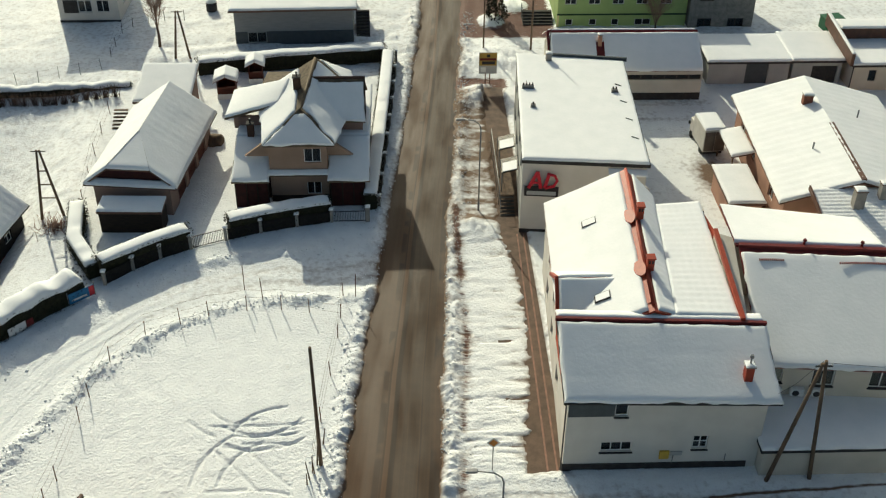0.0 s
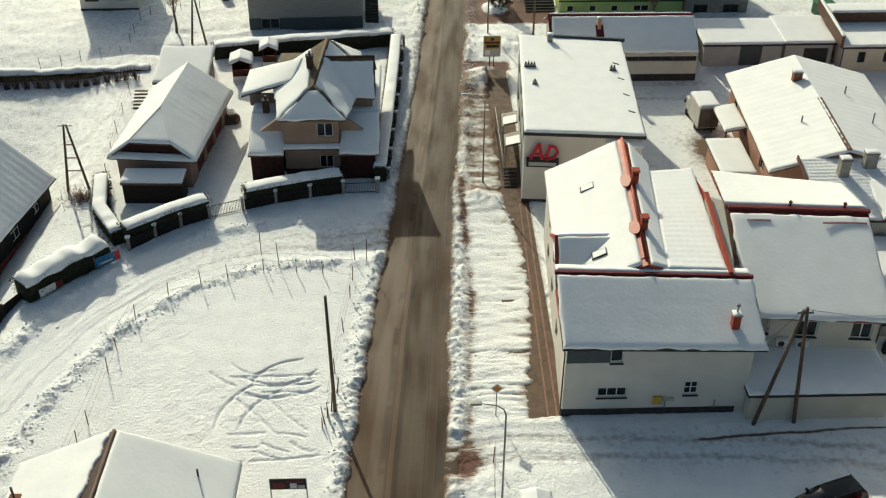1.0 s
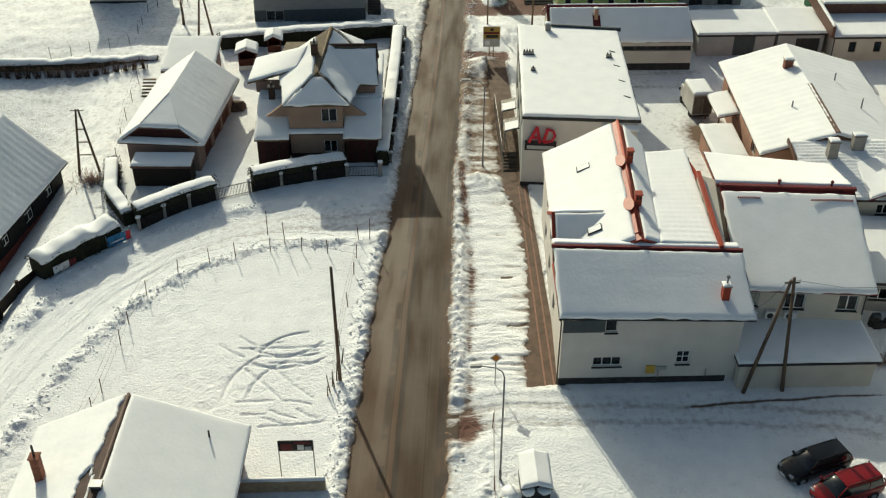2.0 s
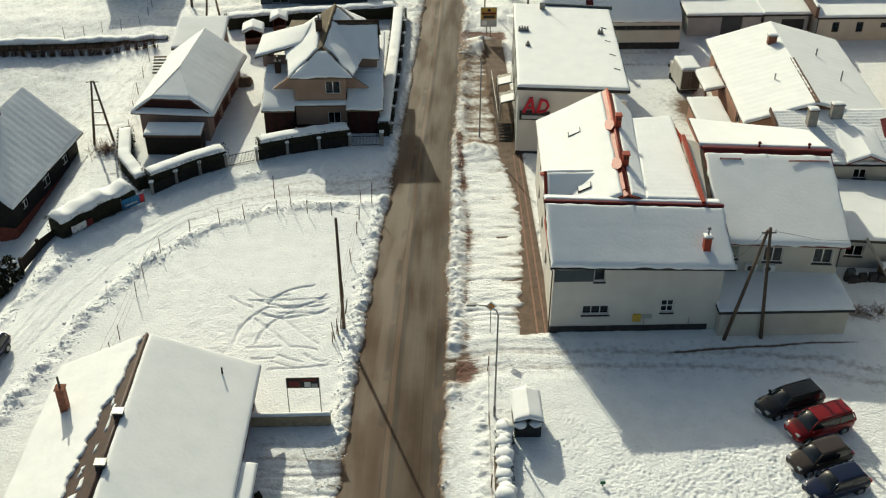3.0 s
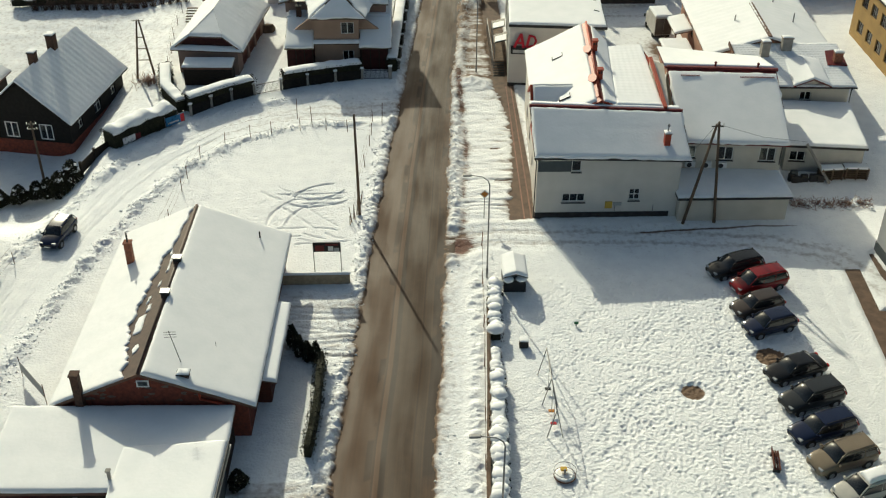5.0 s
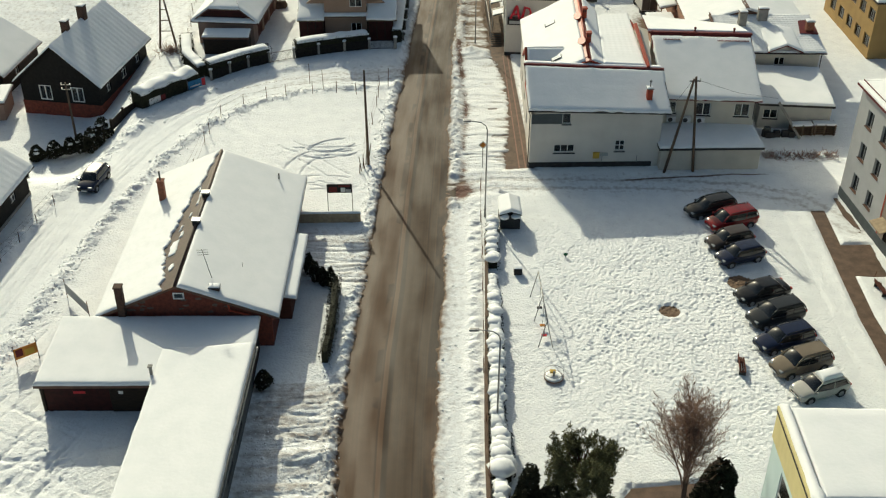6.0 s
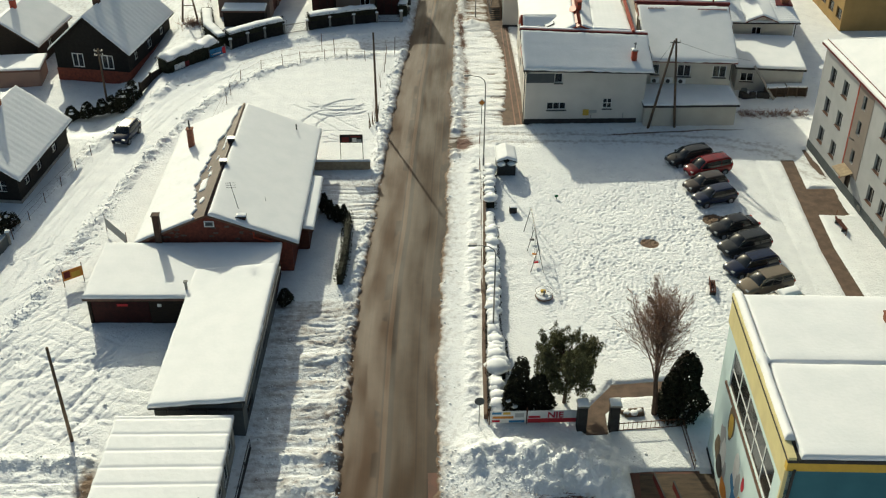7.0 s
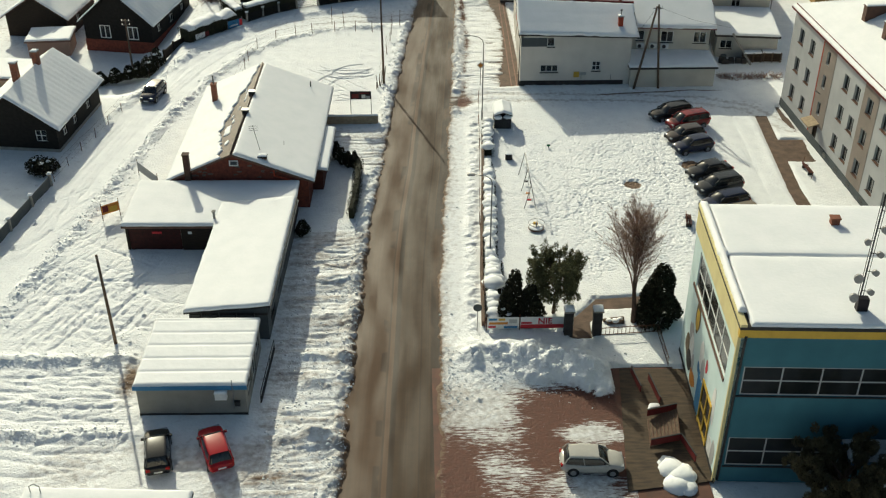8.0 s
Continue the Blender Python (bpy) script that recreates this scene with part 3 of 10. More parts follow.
ROAD_Y = [-60, -15, -5, 0, 6, 12, 20, 28, 36, 43, 50, 56, 62, 67, 75, 84, 94, 107, 122, 200]
ROAD_L = [-7.4, -6.95, -6.7, -6.5, -6.35, -6.3, -5.9, -5.2, -4.7, -4.3, -3.7, -3.3, -2.7, -2.2, -1.5, -0.7, 0.2, 1.3, 2.2, 7.5]
ROAD_R = [-1.4, -0.95, -0.75, -0.65, -0.55, -0.3, 0.1, 0.7, 1.05, 1.45, 1.8, 2.05, 2.45, 2.7, 3.1, 3.9, 4.6, 5.6, 6.5, 11.5]
SIDE_ROAD = [(-2.0, 68.3), (-6, 67.6), (-10, 67.8), (-15, 66.6), (-20, 63.2), (-24, 58.5), (-27, 52.5), (-29, 46), (-30.6, 40), (-32.2, 32), (-34.2, 20), (-36, 12), (-40, -10), (-44, -35)]
LANE = [(1.5, 43.5), (6, 44.3), (12, 44.0), (20, 43.8), (28, 43.0), (33, 41), (36, 36)]
DRIVE_R = [(30.5, 44), (30.3, 38), (29.8, 30), (29.6, 22), (29.5, 10)]


def along(x, y, line):
    """Distance from a polyline in plan."""
    best = np.full(x.shape, 1e9)
    for (ax, ay), (bx, by) in zip(line, line[1:]):
        dx, dy = bx - ax, by - ay
        k = np.clip(((x - ax) * dx + (y - ay) * dy) / (dx * dx + dy * dy), 0, 1)
        best = np.minimum(best, np.hypot(x - ax - k * dx, y - ay - k * dy))
    return best


def within(x, y, x0, x1, y0, y1, soft=0.4):
    return smooth(-soft, soft, np.minimum(np.minimum(x - x0, x1 - x), np.minimum(y - y0, y1 - y)))


def inside(x, y, poly):
    """Signed distance-like value of a convex plan polygon (counter-clockwise): positive inside."""
    d = np.full(x.shape, 1e9)
    for (ax, ay), (bx, by) in zip(poly, poly[1:] + poly[:1]):
        l = math.hypot(bx - ax, by - ay)
        d = np.minimum(d, ((bx - ax) * (y - ay) - (by - ay) * (x - ax)) / l)
    return d


PATHS = {
    "garden_path": [[(9.4, 1.3), (10.9, 1.3), (11.0, 3.4), (9.9, 4.1)], [(9.9, 3.9), (11.0, 3.3), (12.3, 4.7), (11.9, 6.3)], [(11.8, 4.9), (16.2, 5.2), (16.4, 6.7), (11.8, 6.3)]],
    "estate_path": [[(32.0, 12.0), (33.6, 12.0), (33.4, 24), (32.2, 24)], [(32.2, 23.5), (33.4, 23.5), (34.5, 38.9), (33.3, 38.9)], [(33.3, 29.0), (36.6, 28.7), (36.6, 33.4), (34.0, 33.4)], [(35.9, 38.0), (36.6, 33.0), (36.6, 41.0), (36.0, 41.0)]],
}


def surface(x, y):
    """Height of the snow and how dirty or toned down it is."""
    n1, n2, n3, n4 = fbm(x, y, 9, 1), fbm(x, y, 1.9, 2, 4), fbm(x, y, 0.75, 3, 3, 0.7), fbm(x, y, 0.45, 4, 2, 0.8)
    comb = lattice(x, y * 3.2, 1.1, 5)
    comb2 = fbm(x * 0.35, y * 2.4, 1.1, 6, 3)
    busy = np.clip(0.55 + 0.75 * fbm(x, y, 6, 91, 2), 0.15, 1.3)
    tr = within(x, y, 8.5, 24.5, 9, 38, 1.5)
    busy = busy * (1 - 0.75 * tr)
    h = 0.14 + 0.03 * n1 + 0.02 * n2 + busy * (0.022 * n3 + 0.024 * n4)
    dirt_tone = np.zeros_like(x)
    # yards and banks
    xl, xr = np.interp(y, ROAD_Y, ROAD_L), np.interp(y, ROAD_Y, ROAD_R)
    # packed side road with ruts
    ds = along(x, y, SIDE_ROAD) + 0.25 * n2
    pack = 1 - smooth(2.0, 2.7, ds)
    h = h * (1 - pack) + pack * (0.05 + 0.018 * lattice(x * 0.2 + y * 0.2, ds * 5, 1.0, 8) + 0.012 * n3 - 0.03 * np.exp(-((ds - 0.8) / 0.22) ** 2))
    h += 0.24 * np.exp(-((ds - 3.1) / 0.6) ** 2) * np.clip(0.6 + 0.8 * n2 + 0.6 * n3, 0, 2)
    dirt_tone += pack * (0.10 + 0.16 * np.exp(-((ds - 0.8) / 0.4) ** 2)) * smooth(-30, -8, x)
    # lane and drive on the right
    dl = along(x, y, LANE) + 0.2 * n2
    pl = 1 - smooth(1.5, 2.2, dl)
    h = h * (1 - pl) + pl * (0.04 + 0.01 * n3 - 0.03 * np.exp(-((dl - 0.75) / 0.2) ** 2))
    dirt_tone += pl * (0.08 + 0.2 * np.exp(-((dl - 0.75) / 0.3) ** 2)) + 0.95 * np.exp(-((y - 44.7 - 0.06 * (x - 18.7) + 0.1 * n2) / 0.09) ** 2) * within(x, y, 18, 31, 43, 47, 1)
    dd = along(x, y, DRIVE_R) + 0.2 * n2
    pd = 1 - smooth(1.8, 2.6, dd)
    h = h * (1 - pd) + pd * (0.05 + 0.012 * n3)
    # trodden playground
    dirt_tone += tr * 0.05 * np.clip(n4, 0, 1)
    # forecourts on the left of the road
    fc = within(x, y, -13.2, -6.0, -16, 17, 1.0)
    h = h * (1 - 0.5 * fc) + fc * ((0.02 + 0.035 * smooth(-11.0, -8.6, x)) * comb2 + 0.025 * n3)
    dirt_tone += fc * (0.20 + 0.25 * np.clip(comb2, -0.5, 1))
    fd = within(x, y, -11.0, -5.0, 28.5, 36.5, 0.8)
    h = h * (1 - 0.6 * fd) + fd * (0.02 + 0.008 * comb2)
    dirt_tone += fd * (0.13 + 0.22 * np.clip(comb2, 0, 1))
    yd = within(x, y, -32, -20, -14, 12, 2.0)
    h += yd * (0.02 * fbm(x + y * 0.5, (y - x * 0.5) * 3, 1.2, 12) + 0.02 * n3)
    dirt_tone += yd * 0.08 * np.clip(comb2, 0, 1)
    for cy, s in ((-3.0, 0.9), (4.5, 0.6), (9.5, 0.7), (-9.5, 0.8)):
        h += 0.45 * s * np.exp(-((x + 8.6) / 1.9) ** 2 - ((y - cy) / 0.9) ** 2) * (1 + 0.6 * n2)
    # ploughed ridges and dirty slush round the cabin
    for ly, a0, a1, k in ((-0.6, -34, -22.5, 0.24), (-5.4, -34, -22.5, 0.1), (-8.4, -34, -20.8, 0.22), (0.0, -12.4, -7.0, 0.25), (-8.4, -11.6, -7.0, 0.35)):
        h += k * np.exp(-((y - ly + 0.03 * (x + 28)) / 0.55) ** 2) * within(x, y, a0, a1, -30, 30, 0.8) * np.clip(0.7 + 0.7 * n2 + 0.7 * n3, 0, 2.2)
    ff = within(x, y, -30, -10, -20, -9.4, 1.2)
    h = h * (1 - 0.5 * ff) + ff * 0.03 * comb2
    dirt_tone += ff * (0.10 + 0.24 * np.clip(fbm(x, y, 3.2, 71, 4), -0.4, 1)) + 0.8 * np.exp(-((x + 22.6) / 0.7) ** 2 - ((y + 2.9) / 1.9) ** 2)
    # fields
    fld = within(x, y, -42, -27.5, 78, 96, 1.0)
    h += fld * 0.05 * np.clip(lattice(x * 1.6, y * 1.2, 0.7, 14), -0.2, 1)
    # Far ground: rougher, plus a flat dark tone for the shading of its relief.
    far = np.clip(smooth(-24, -30, x) * smooth(60, 74, y) + smooth(97, 103, y), 0, 1)
    h += far * (0.05 * fbm(x, y, 1.6, 81, 2) + 0.07 * lattice(x, y, 1.0, 82))
    dirt_tone += far * 0.12
    # verge between road and pavement on the right
    vg = within(x, y, 3.2, 8.8, 46.5, 73, 0.6)
    comb3 = np.clip(lattice(x * 0.55, y * 3.4, 1.0, 61) + 0.7 * lattice(x * 0.9, y * 6.0, 1.0, 62) - 0.15, 0, 1.3)
    h = h * (1 - 0.35 * vg) + vg * (0.05 * comb2 - 0.09 * comb3)
    dirt_tone += vg * comb3 * (0.18 + 0.36 * smooth(5.6, 8.2, x) + 0.25 * np.exp(-((x - 3.6) / 0.8) ** 2))
    xs = np.interp(y, [38, 42, 46.5, 61, 71, 78], [2.6, 2.8, 3.2, 4.15, 3.9, 3.9]) + 0.14 * n2
    st = np.exp(-((x - xs) / 0.42) ** 2) * np.clip(0.75 + 0.5 * n2 + 0.3 * n1, 0.2, 1) * within(x, y, -5, 9, 41, 78, 2.5)
    h -= 0.10 * st
    dirt_tone += st * (0.45 + 0.3 * n2)
    cr = np.exp(-(((x - 2.9) / 1.3) ** 2) - ((y - 43.0 - 0.3 * (x - 2.9)) / 1.7) ** 2)
    dirt_tone += 0.3 * cr
    h -= 0.10 * cr
    # walkway on the right, nearer stretch
    wk = within(x, y, -5, 20, -20, 40.5, 1.5) * np.exp(-((x - xr - 1.2) / 0.95) ** 4)
    h = h * (1 - 0.93 * wk) + wk * (0.06 + 0.01 * n2)
    dirt_tone += 0.05 * wk
    rd = within(x, y, -5, 20, -20, 40.5, 1.5) * np.exp(-((x - xr - 2.6) / 0.5) ** 4)
    h += 0.07 * rd * (1 + 0.7 * n2 + 0.9 * n3 + n4)
    # clearing in front of the shop
    sh = within(x, y, 4.6, 9.2, 74, 98, 0.8)
    dirt_tone += sh * (0.55 + 0.5 * comb2)
    h -= sh * 0.04
    for cx, cy, r, k in ((7.6, 96.6, 1.9, 0.9), (5.6, 73.6, 1.1, 0.7), (10.0, 105, 3.2, 0.5), (9.6, 115.2, 1.5, 0.6), (12.6, 119.6, 1.5, 0.5)):
        h += k * np.exp(-((x - cx) ** 2 + (y - cy) ** 2 * 0.6) / r ** 2) * (1 + 0.5 * n2 + 0.3 * n3)
        dirt_tone *= 1 - 0.8 * np.exp(-((x - cx) ** 2 + (y - cy) ** 2) / r ** 2)
    # yard behind the shop
    yb = within(x, y, 19.5, 30, 70, 96.4, 1.0)
    h = h * (1 - 0.5 * yb) + yb * 0.02 * comb2
    dirt_tone += yb * (0.05 + 0.08 * n2 + 0.22 * np.exp(-((y - 94.4 - 0.03 * x) / 0.35) ** 2) + 0.22 * np.exp(-((y - 92.4 + 0.02 * x) / 0.4) ** 2)) + 0.9 * np.exp(-((x - 26.9) / 1.3) ** 2 - ((y - 81.6) / 2.6) ** 2)
    # heaps by the parking
    for cx, cy, rx, ry, k in ((4.2, -1.0, 2.6, 1.5, 0.75), (7.6, -2.0, 2.6, 2.0, 0.95), (10.3, -3.4, 1.5, 2.2, 0.8), (2.0, -0.6, 1.6, 1.2, 0.35)):
        h += k * np.exp(-((x - cx) / rx) ** 2 - ((y - cy) / ry) ** 2) * (1 + 0.4 * n2 + 0.3 * n3 + 0.1 * n4)
    # road banks
    d = np.maximum(xl - x, x - xr) + 0.22 * n2 + 0.16 * n3
    junction = np.clip(pack * smooth(-9, -4, x) + pl * (1 - smooth(2, 5, x)) + 0.8 * fd * smooth(-8, -5.5, x), 0, 1)
    kept = within(x, y, -3, 20, -20, 40.5, 1.0) * smooth(-0.5, 0.5, x - xr)
    bank = np.exp(-((d - 0.85) / 0.55) ** 2) * (1 - junction) * (1 - 0.9 * kept)
    h += 0.26 * bank * np.clip(0.75 + 0.5 * n2 + 0.6 * n3 + 0.3 * n4, 0, 2.2)
    dirt_tone += 0.34 * np.exp(-np.clip(d, 0, 9) / 0.7) * (0.8 + 0.7 * n3) + 0.9 * np.exp(-np.clip(d, 0, 9) / 0.22)
    h = np.where(d < 0.5, h * smooth(-0.1, 0.5, d) - 0.09 * (1 - smooth(-0.1, 0.3, d)), h)
    # pavement along the white building, scraped edge
    edge = np.interp(y, [46.5, 50, 55, 61, 67, 73, 100], [7.2, 7.3, 8.2, 8.5, 8.4, 7.6, 7.6]) + 0.55 * comb2 * np.clip(comb, -1, 1) + 0.25 * comb
    pv = np.minimum(x - edge, np.minimum(9.6 - x, np.minimum(y - 46.9 + 0.3 * n2, 99 - y)))
    h = np.where(pv > -0.4, h * (1 - smooth(-0.35, 0.02, pv)) - 0.08 * smooth(-0.1, 0.1, pv), h)
    dirt_tone += 0.5 * np.exp(-np.clip(-pv, 0, 9) / 0.25)
    # half-cleared parking: slush over red paving
    pk = within(x, y, -0.9, 12.6, -19.0, -3.9, 0.9) * (1 - smooth(0.22, 0.42, h - 0.14))
    cover = 0.66 + 0.24 * fbm(x * 0.45, y * 1.6, 2.0, 21, 3) + 0.14 * fbm(x, y, 5.0, 23, 2)
    for cx, cy, sx_, sy_, k in ((8.4, -6.4, 3.0, 1.5, 0.6), (6.2, -10.0, 1.3, 3.2, 0.4), (0.3, -13.2, 1.2, 3.2, 0.75), (11.3, -6.2, 0.9, 1.6, 0.3), (9.2, -9.2, 1.9, 0.9, -0.55), (0.9, -5.2, 2.4, 2.8, -0.8), (3.2, -9.8, 1.6, 3.4, -0.08), (7.6, -14.2, 2.6, 1.3, -0.4), (10.6, -12.5, 0.7, 2.4, 0.3)):
        cover = cover + k * np.exp(-((x - cx) / sx_) ** 2 - ((y - cy) / sy_) ** 2)
    paved = np.maximum(within(x, y, 5.6, 16.6, 110.6, 124, 0.8), within(x, y, 4.8, 10.2, 98.4, 101.0, 0.6)) * np.clip(1.1 + 0.3 * n2, 0, 1)
    for cx, cy, r in ((7.6, 96.6, 2.4), (9.6, 115.2, 1.6), (12.6, 119.6, 1.7)):
        paved = paved * smooth(0.6, 1.2, np.hypot(x - cx, (y - cy) * 0.8) / r)
    h = h * (1 - 0.8 * paved)
    slush = np.clip(np.maximum(np.maximum(pk * np.clip(cover, 0, 1.1), paved), np.maximum(1.05 * cr, 0.8 * st)), 0, 1)
    h = h * (1 - pk) + pk * (0.045 + 0.03 * np.clip(n3, -1, 1) * (1 - slush) - 0.03 * slush)
    dirt_tone += pk * 0.26
    dk = np.maximum(within(x, y, 11.6, 17.4, -18, -2.2, 0.2), within(x, y, 16.0, 24.0, -15.6, -12.0, 0.3))
    h = h * (1 - dk) - 0.1 * dk
    # cleared paths
    for polys in PATHS.values():
        for poly in polys:
            k = inside(x, y, poly) + 0.08 * n2 + 0.05 * n3
            h = np.where(k > -0.5, h * (1 - smooth(-0.3, 0.0, k)) - 0.08 * smooth(-0.05, 0.1, k), h)
    # bare round spots
    for cx, cy, r in ((17.95, 24.5, 0.78), (24.3, 28.2, 1.0)):
        q = np.hypot(x - cx, y - cy) + 0.1 * n3
        dirt_tone += 1.6 * (1 - smooth(r - 0.12, r + 0.05, q))
        h = np.where(q < r + 0.3, h * smooth(r - 0.1, r + 0.3, q) + 0.02, h)
    # hollow in which the timber house stands
    h = h - 3.2 * smooth(28.5, 36.5, -x) * smooth(44, 53, y) * np.clip((106 - y) / 30, 0, 1)
    return h, np.clip(dirt_tone, 0, 1.5), slush


def steps(*spans):
    out = []
    for a, b, s in spans:
        n = max(1, round((b - a) / s))
        out += [a + (b - a) * i / n for i in range(n)]
    return np.array(out + [spans[-1][1]])


gx = steps((-3000, -300, 900), (-300, -60, 60), (-60, -48, 2), (-48, -35, 0.5), (-35, -26, 0.15), (-26, -15, 0.13), (-15, -6, 0.11), (-6, 7.6, 0.15), (7.6, 24.4, 0.09), (24.4, 36, 0.22), (36, 52, 0.8), (52, 90, 6), (90, 300, 70), (300, 3000, 900))
gy = steps((-3000, -300, 900), (-300, -60, 60), (-60, -22, 4), (-22, 8.6, 0.13), (8.6, 38, 0.095), (38, 42.5, 0.18), (42.5, 54, 0.11), (54, 62, 0.18), (62, 80, 0.26), (80, 126, 0.5), (126, 160, 6), (160, 400, 80), (400, 4000, 900))
GX, GY = np.meshgrid(gx, gy)
GH, GD, GS = surface(GX, GY)


def dent(px, py, r, depth):
    """Presses a round dent into the snow."""
    i0, i1 = np.searchsorted(gy, (py - 2.5 * r, py + 2.5 * r))
    j0, j1 = np.searchsorted(gx, (px - 2.5 * r, px + 2.5 * r))
    if i1 > i0 and j1 > j0:
        q = ((GX[i0:i1, j0:j1] - px) ** 2 + (GY[i0:i1, j0:j1] - py) ** 2) / r ** 2
        GH[i0:i1, j0:j1] = np.maximum(GH[i0:i1, j0:j1] - depth * np.exp(-q), np.minimum(GH[i0:i1, j0:j1], -0.1))


def track(points, r=0.15, depth=0.09, step=0.16):
    for (ax, ay), (bx, by) in zip(points, points[1:]):
        n = max(1, int(math.hypot(bx - ax, by - ay) / step))
        for k in range(n):
            dent(ax + (bx - ax) * k / n, ay + (by - ay) * k / n, r, depth)


def arc(cx, cy, r, a0, a1, n=14, sy=1.0):
    return [(cx + r * math.cos(radians(a0 + (a1 - a0) * i / n)), cy + sy * r * math.sin(radians(a0 + (a1 - a0) * i / n))) for i in range(n + 1)]


# wheel tracks and trodden figures in the snow of the fenced plot
for cx, cy, r, a0, a1, sy in ((-8.0, 49.3, 3.8, 92, 155, 1.0), (-10.3, 54.6, 4.2, 255, 322, 1.0), (-9.0, 54.6, 4.9, 232, 292, 0.85), (-9.6, 53.6, 4.4, 240, 310, 1.0), (-8.2, 46.4, 5.2, 128, 182, 1.0), (-7.4, 46.0, 4.4, 118, 178, 1.0)):
    track(arc(cx, cy, r, a0, a1, 18, sy), 0.075, 0.085, 0.07)
for ax, ay, bx, by, bow in ((-13.0, 51.4, -6.9, 51.5, -0.1), (-11.4, 51.6, -9.8, 52.0, 0.1), (-10.3, 50.5, -7.3, 51.1, -0.15), (-10.7, 49.75, -7.0, 49.7, 0.05), (-12.2, 49.6, -7.8, 49.7, -0.45), (-14.4, 51.9, -12.4, 50.4, -0.2), (-13.1, 52.8, -11.6, 51.6, -0.1), (-10.4, 49.4, -7.3, 46.0, -0.15), (-12.3, 49.2, -9.3, 45.8, 0.1), (-9.3, 45.8, -7.3, 45.4, 0.1), (-12.4, 45.8, -9.9, 45.9, 0), (-12.0, 44.6, -10.3, 44.6, 0), (-10.2, 45.0, -8.3, 44.1, -0.1), (-8.3, 45.0, -6.8, 44.1, -0.2), (-12.5, 43.3, -11.1, 43.4, 0), (-10.7, 43.4, -6.4, 43.8, -0.1), (-10.6, 44.3, -8.9, 43.5, 0)):
    track([(ax, ay), ((ax + bx) / 2, (ay + by) / 2 + bow), (bx, by)], 0.065, 0.075, 0.07)
# footprints on the playground
for _ in range(1800):
    dent(RNG.uniform(8.2, 24), RNG.uniform(9, 37.5), RNG.uniform(0.07, 0.11), RNG.uniform(0.02, 0.045))
for _ in range(300):
    a, px, py = RNG.uniform(0, 6.3), RNG.uniform(9.5, 28), RNG.uniform(9, 38)
    for k in range(int(RNG.uniform(10, 34))):
        a += RNG.normal(0, 0.12)
        px, py = px + 0.36 * math.cos(a), py + 0.36 * math.sin(a)
        if 8.0 < px < 29 and 8.6 < py < 39:
            side = 0.09 if k % 2 else -0.09
            dent(px - side * math.sin(a), py + side * math.cos(a), 0.095, 0.062)
for cx, cy, r in ((19, 19, 6.5), (19, 19, 7.6), (14, 16, 4.0)):
    track(arc(cx, cy, r, 110, 250), 0.2, 0.04, 0.3)
for _ in range(260):
    dent(RNG.uniform(-41, -31), RNG.uniform(84, 95), 0.3, 0.12)
for k in range(14):
    px, py = RNG.uniform(-40, -6), RNG.uniform(104, 112)
    track([(px, py), (px + 5, py + RNG.normal(0, 0.8)), (px + 11, py + RNG.normal(0, 1.4))], 0.35, 0.12, 0.4)
# wheel ruts over yard and forecourts
for off in (-1.35, -0.95, -0.1, 0.35, 0.9, 1.3):
    run = []
    for (ax, ay), (bx, by) in zip(SIDE_ROAD[:-2], SIDE_ROAD[1:-1]):
        l = math.hypot(bx - ax, by - ay)
        run.append((ax - (by - ay) / l * off + RNG.normal(0, 0.12), ay + (bx - ax) / l * off + RNG.normal(0, 0.12)))
    track(run, 0.12, 0.03)
for off in (-1.2, -0.6, 0.5, 1.1):
    track([(px, py + off + RNG.normal(0, 0.1)) for px, py in LANE[:-1]], 0.12, 0.03)
for k in range(5):
    x0 = RNG.uniform(28.4, 31.6)
    track([(x0, 43), (x0 - 0.4, 34), (x0 - 0.8, 24), (x0 - 1.0, 13)], 0.12, 0.03)
for k in range(22):
    x0, y0 = RNG.uniform(-32, -27), RNG.uniform(-8, 16)
    track([(x0, y0), (x0 + 4, y0 + RNG.normal(-2, 1)), (x0 + 8, y0 + RNG.normal(-3, 2))], 0.12, 0.035)
for k in range(9):
    y0 = -4.0 - 0.9 * k
    track([(-34, y0 + 1.5), (-27, y0), (-22.5, y0 - 0.3 + RNG.normal(0, 0.4))], 0.13, 0.05)
for k in range(26):
    px, py, a = RNG.uniform(-31, -22), RNG.uniform(-12, 12), RNG.normal(-0.7, 0.5)
    track([(px + 0.8 * i * math.cos(a + 0.05 * i), py + 0.8 * i * math.sin(a + 0.05 * i)) for i in range(8)], 0.16, 0.04)
for k in range(16):
    px, py, a = RNG.uniform(-29, -12), RNG.uniform(-15, -9.8), RNG.uniform(-0.9, 0.9)
    track([(px + 0.5 * i * math.cos(a + 0.07 * i), py + 0.5 * i * math.sin(a + 0.07 * i)) for i in range(10)], 0.12, 0.045)
for k in range(120):
    px, py = RNG.uniform(-34, -23.8), RNG.uniform(0.3, 10.5)
    l = RNG.uniform(1.0, 4.0)
    track([(px, py), (px + 0.4 * l, py + 0.9 * l + RNG.normal(0, 0.15))], 0.08, 0.045, 0.08)
for k in range(95):
    px, py, l = RNG.uniform(-12.6, -8.2), RNG.uniform(-17, 16), RNG.uniform(0.6, 2.4)
    track([(px, py), (px + l, py + RNG.normal(0.05, 0.1))], 0.075, 0.05, 0.08)
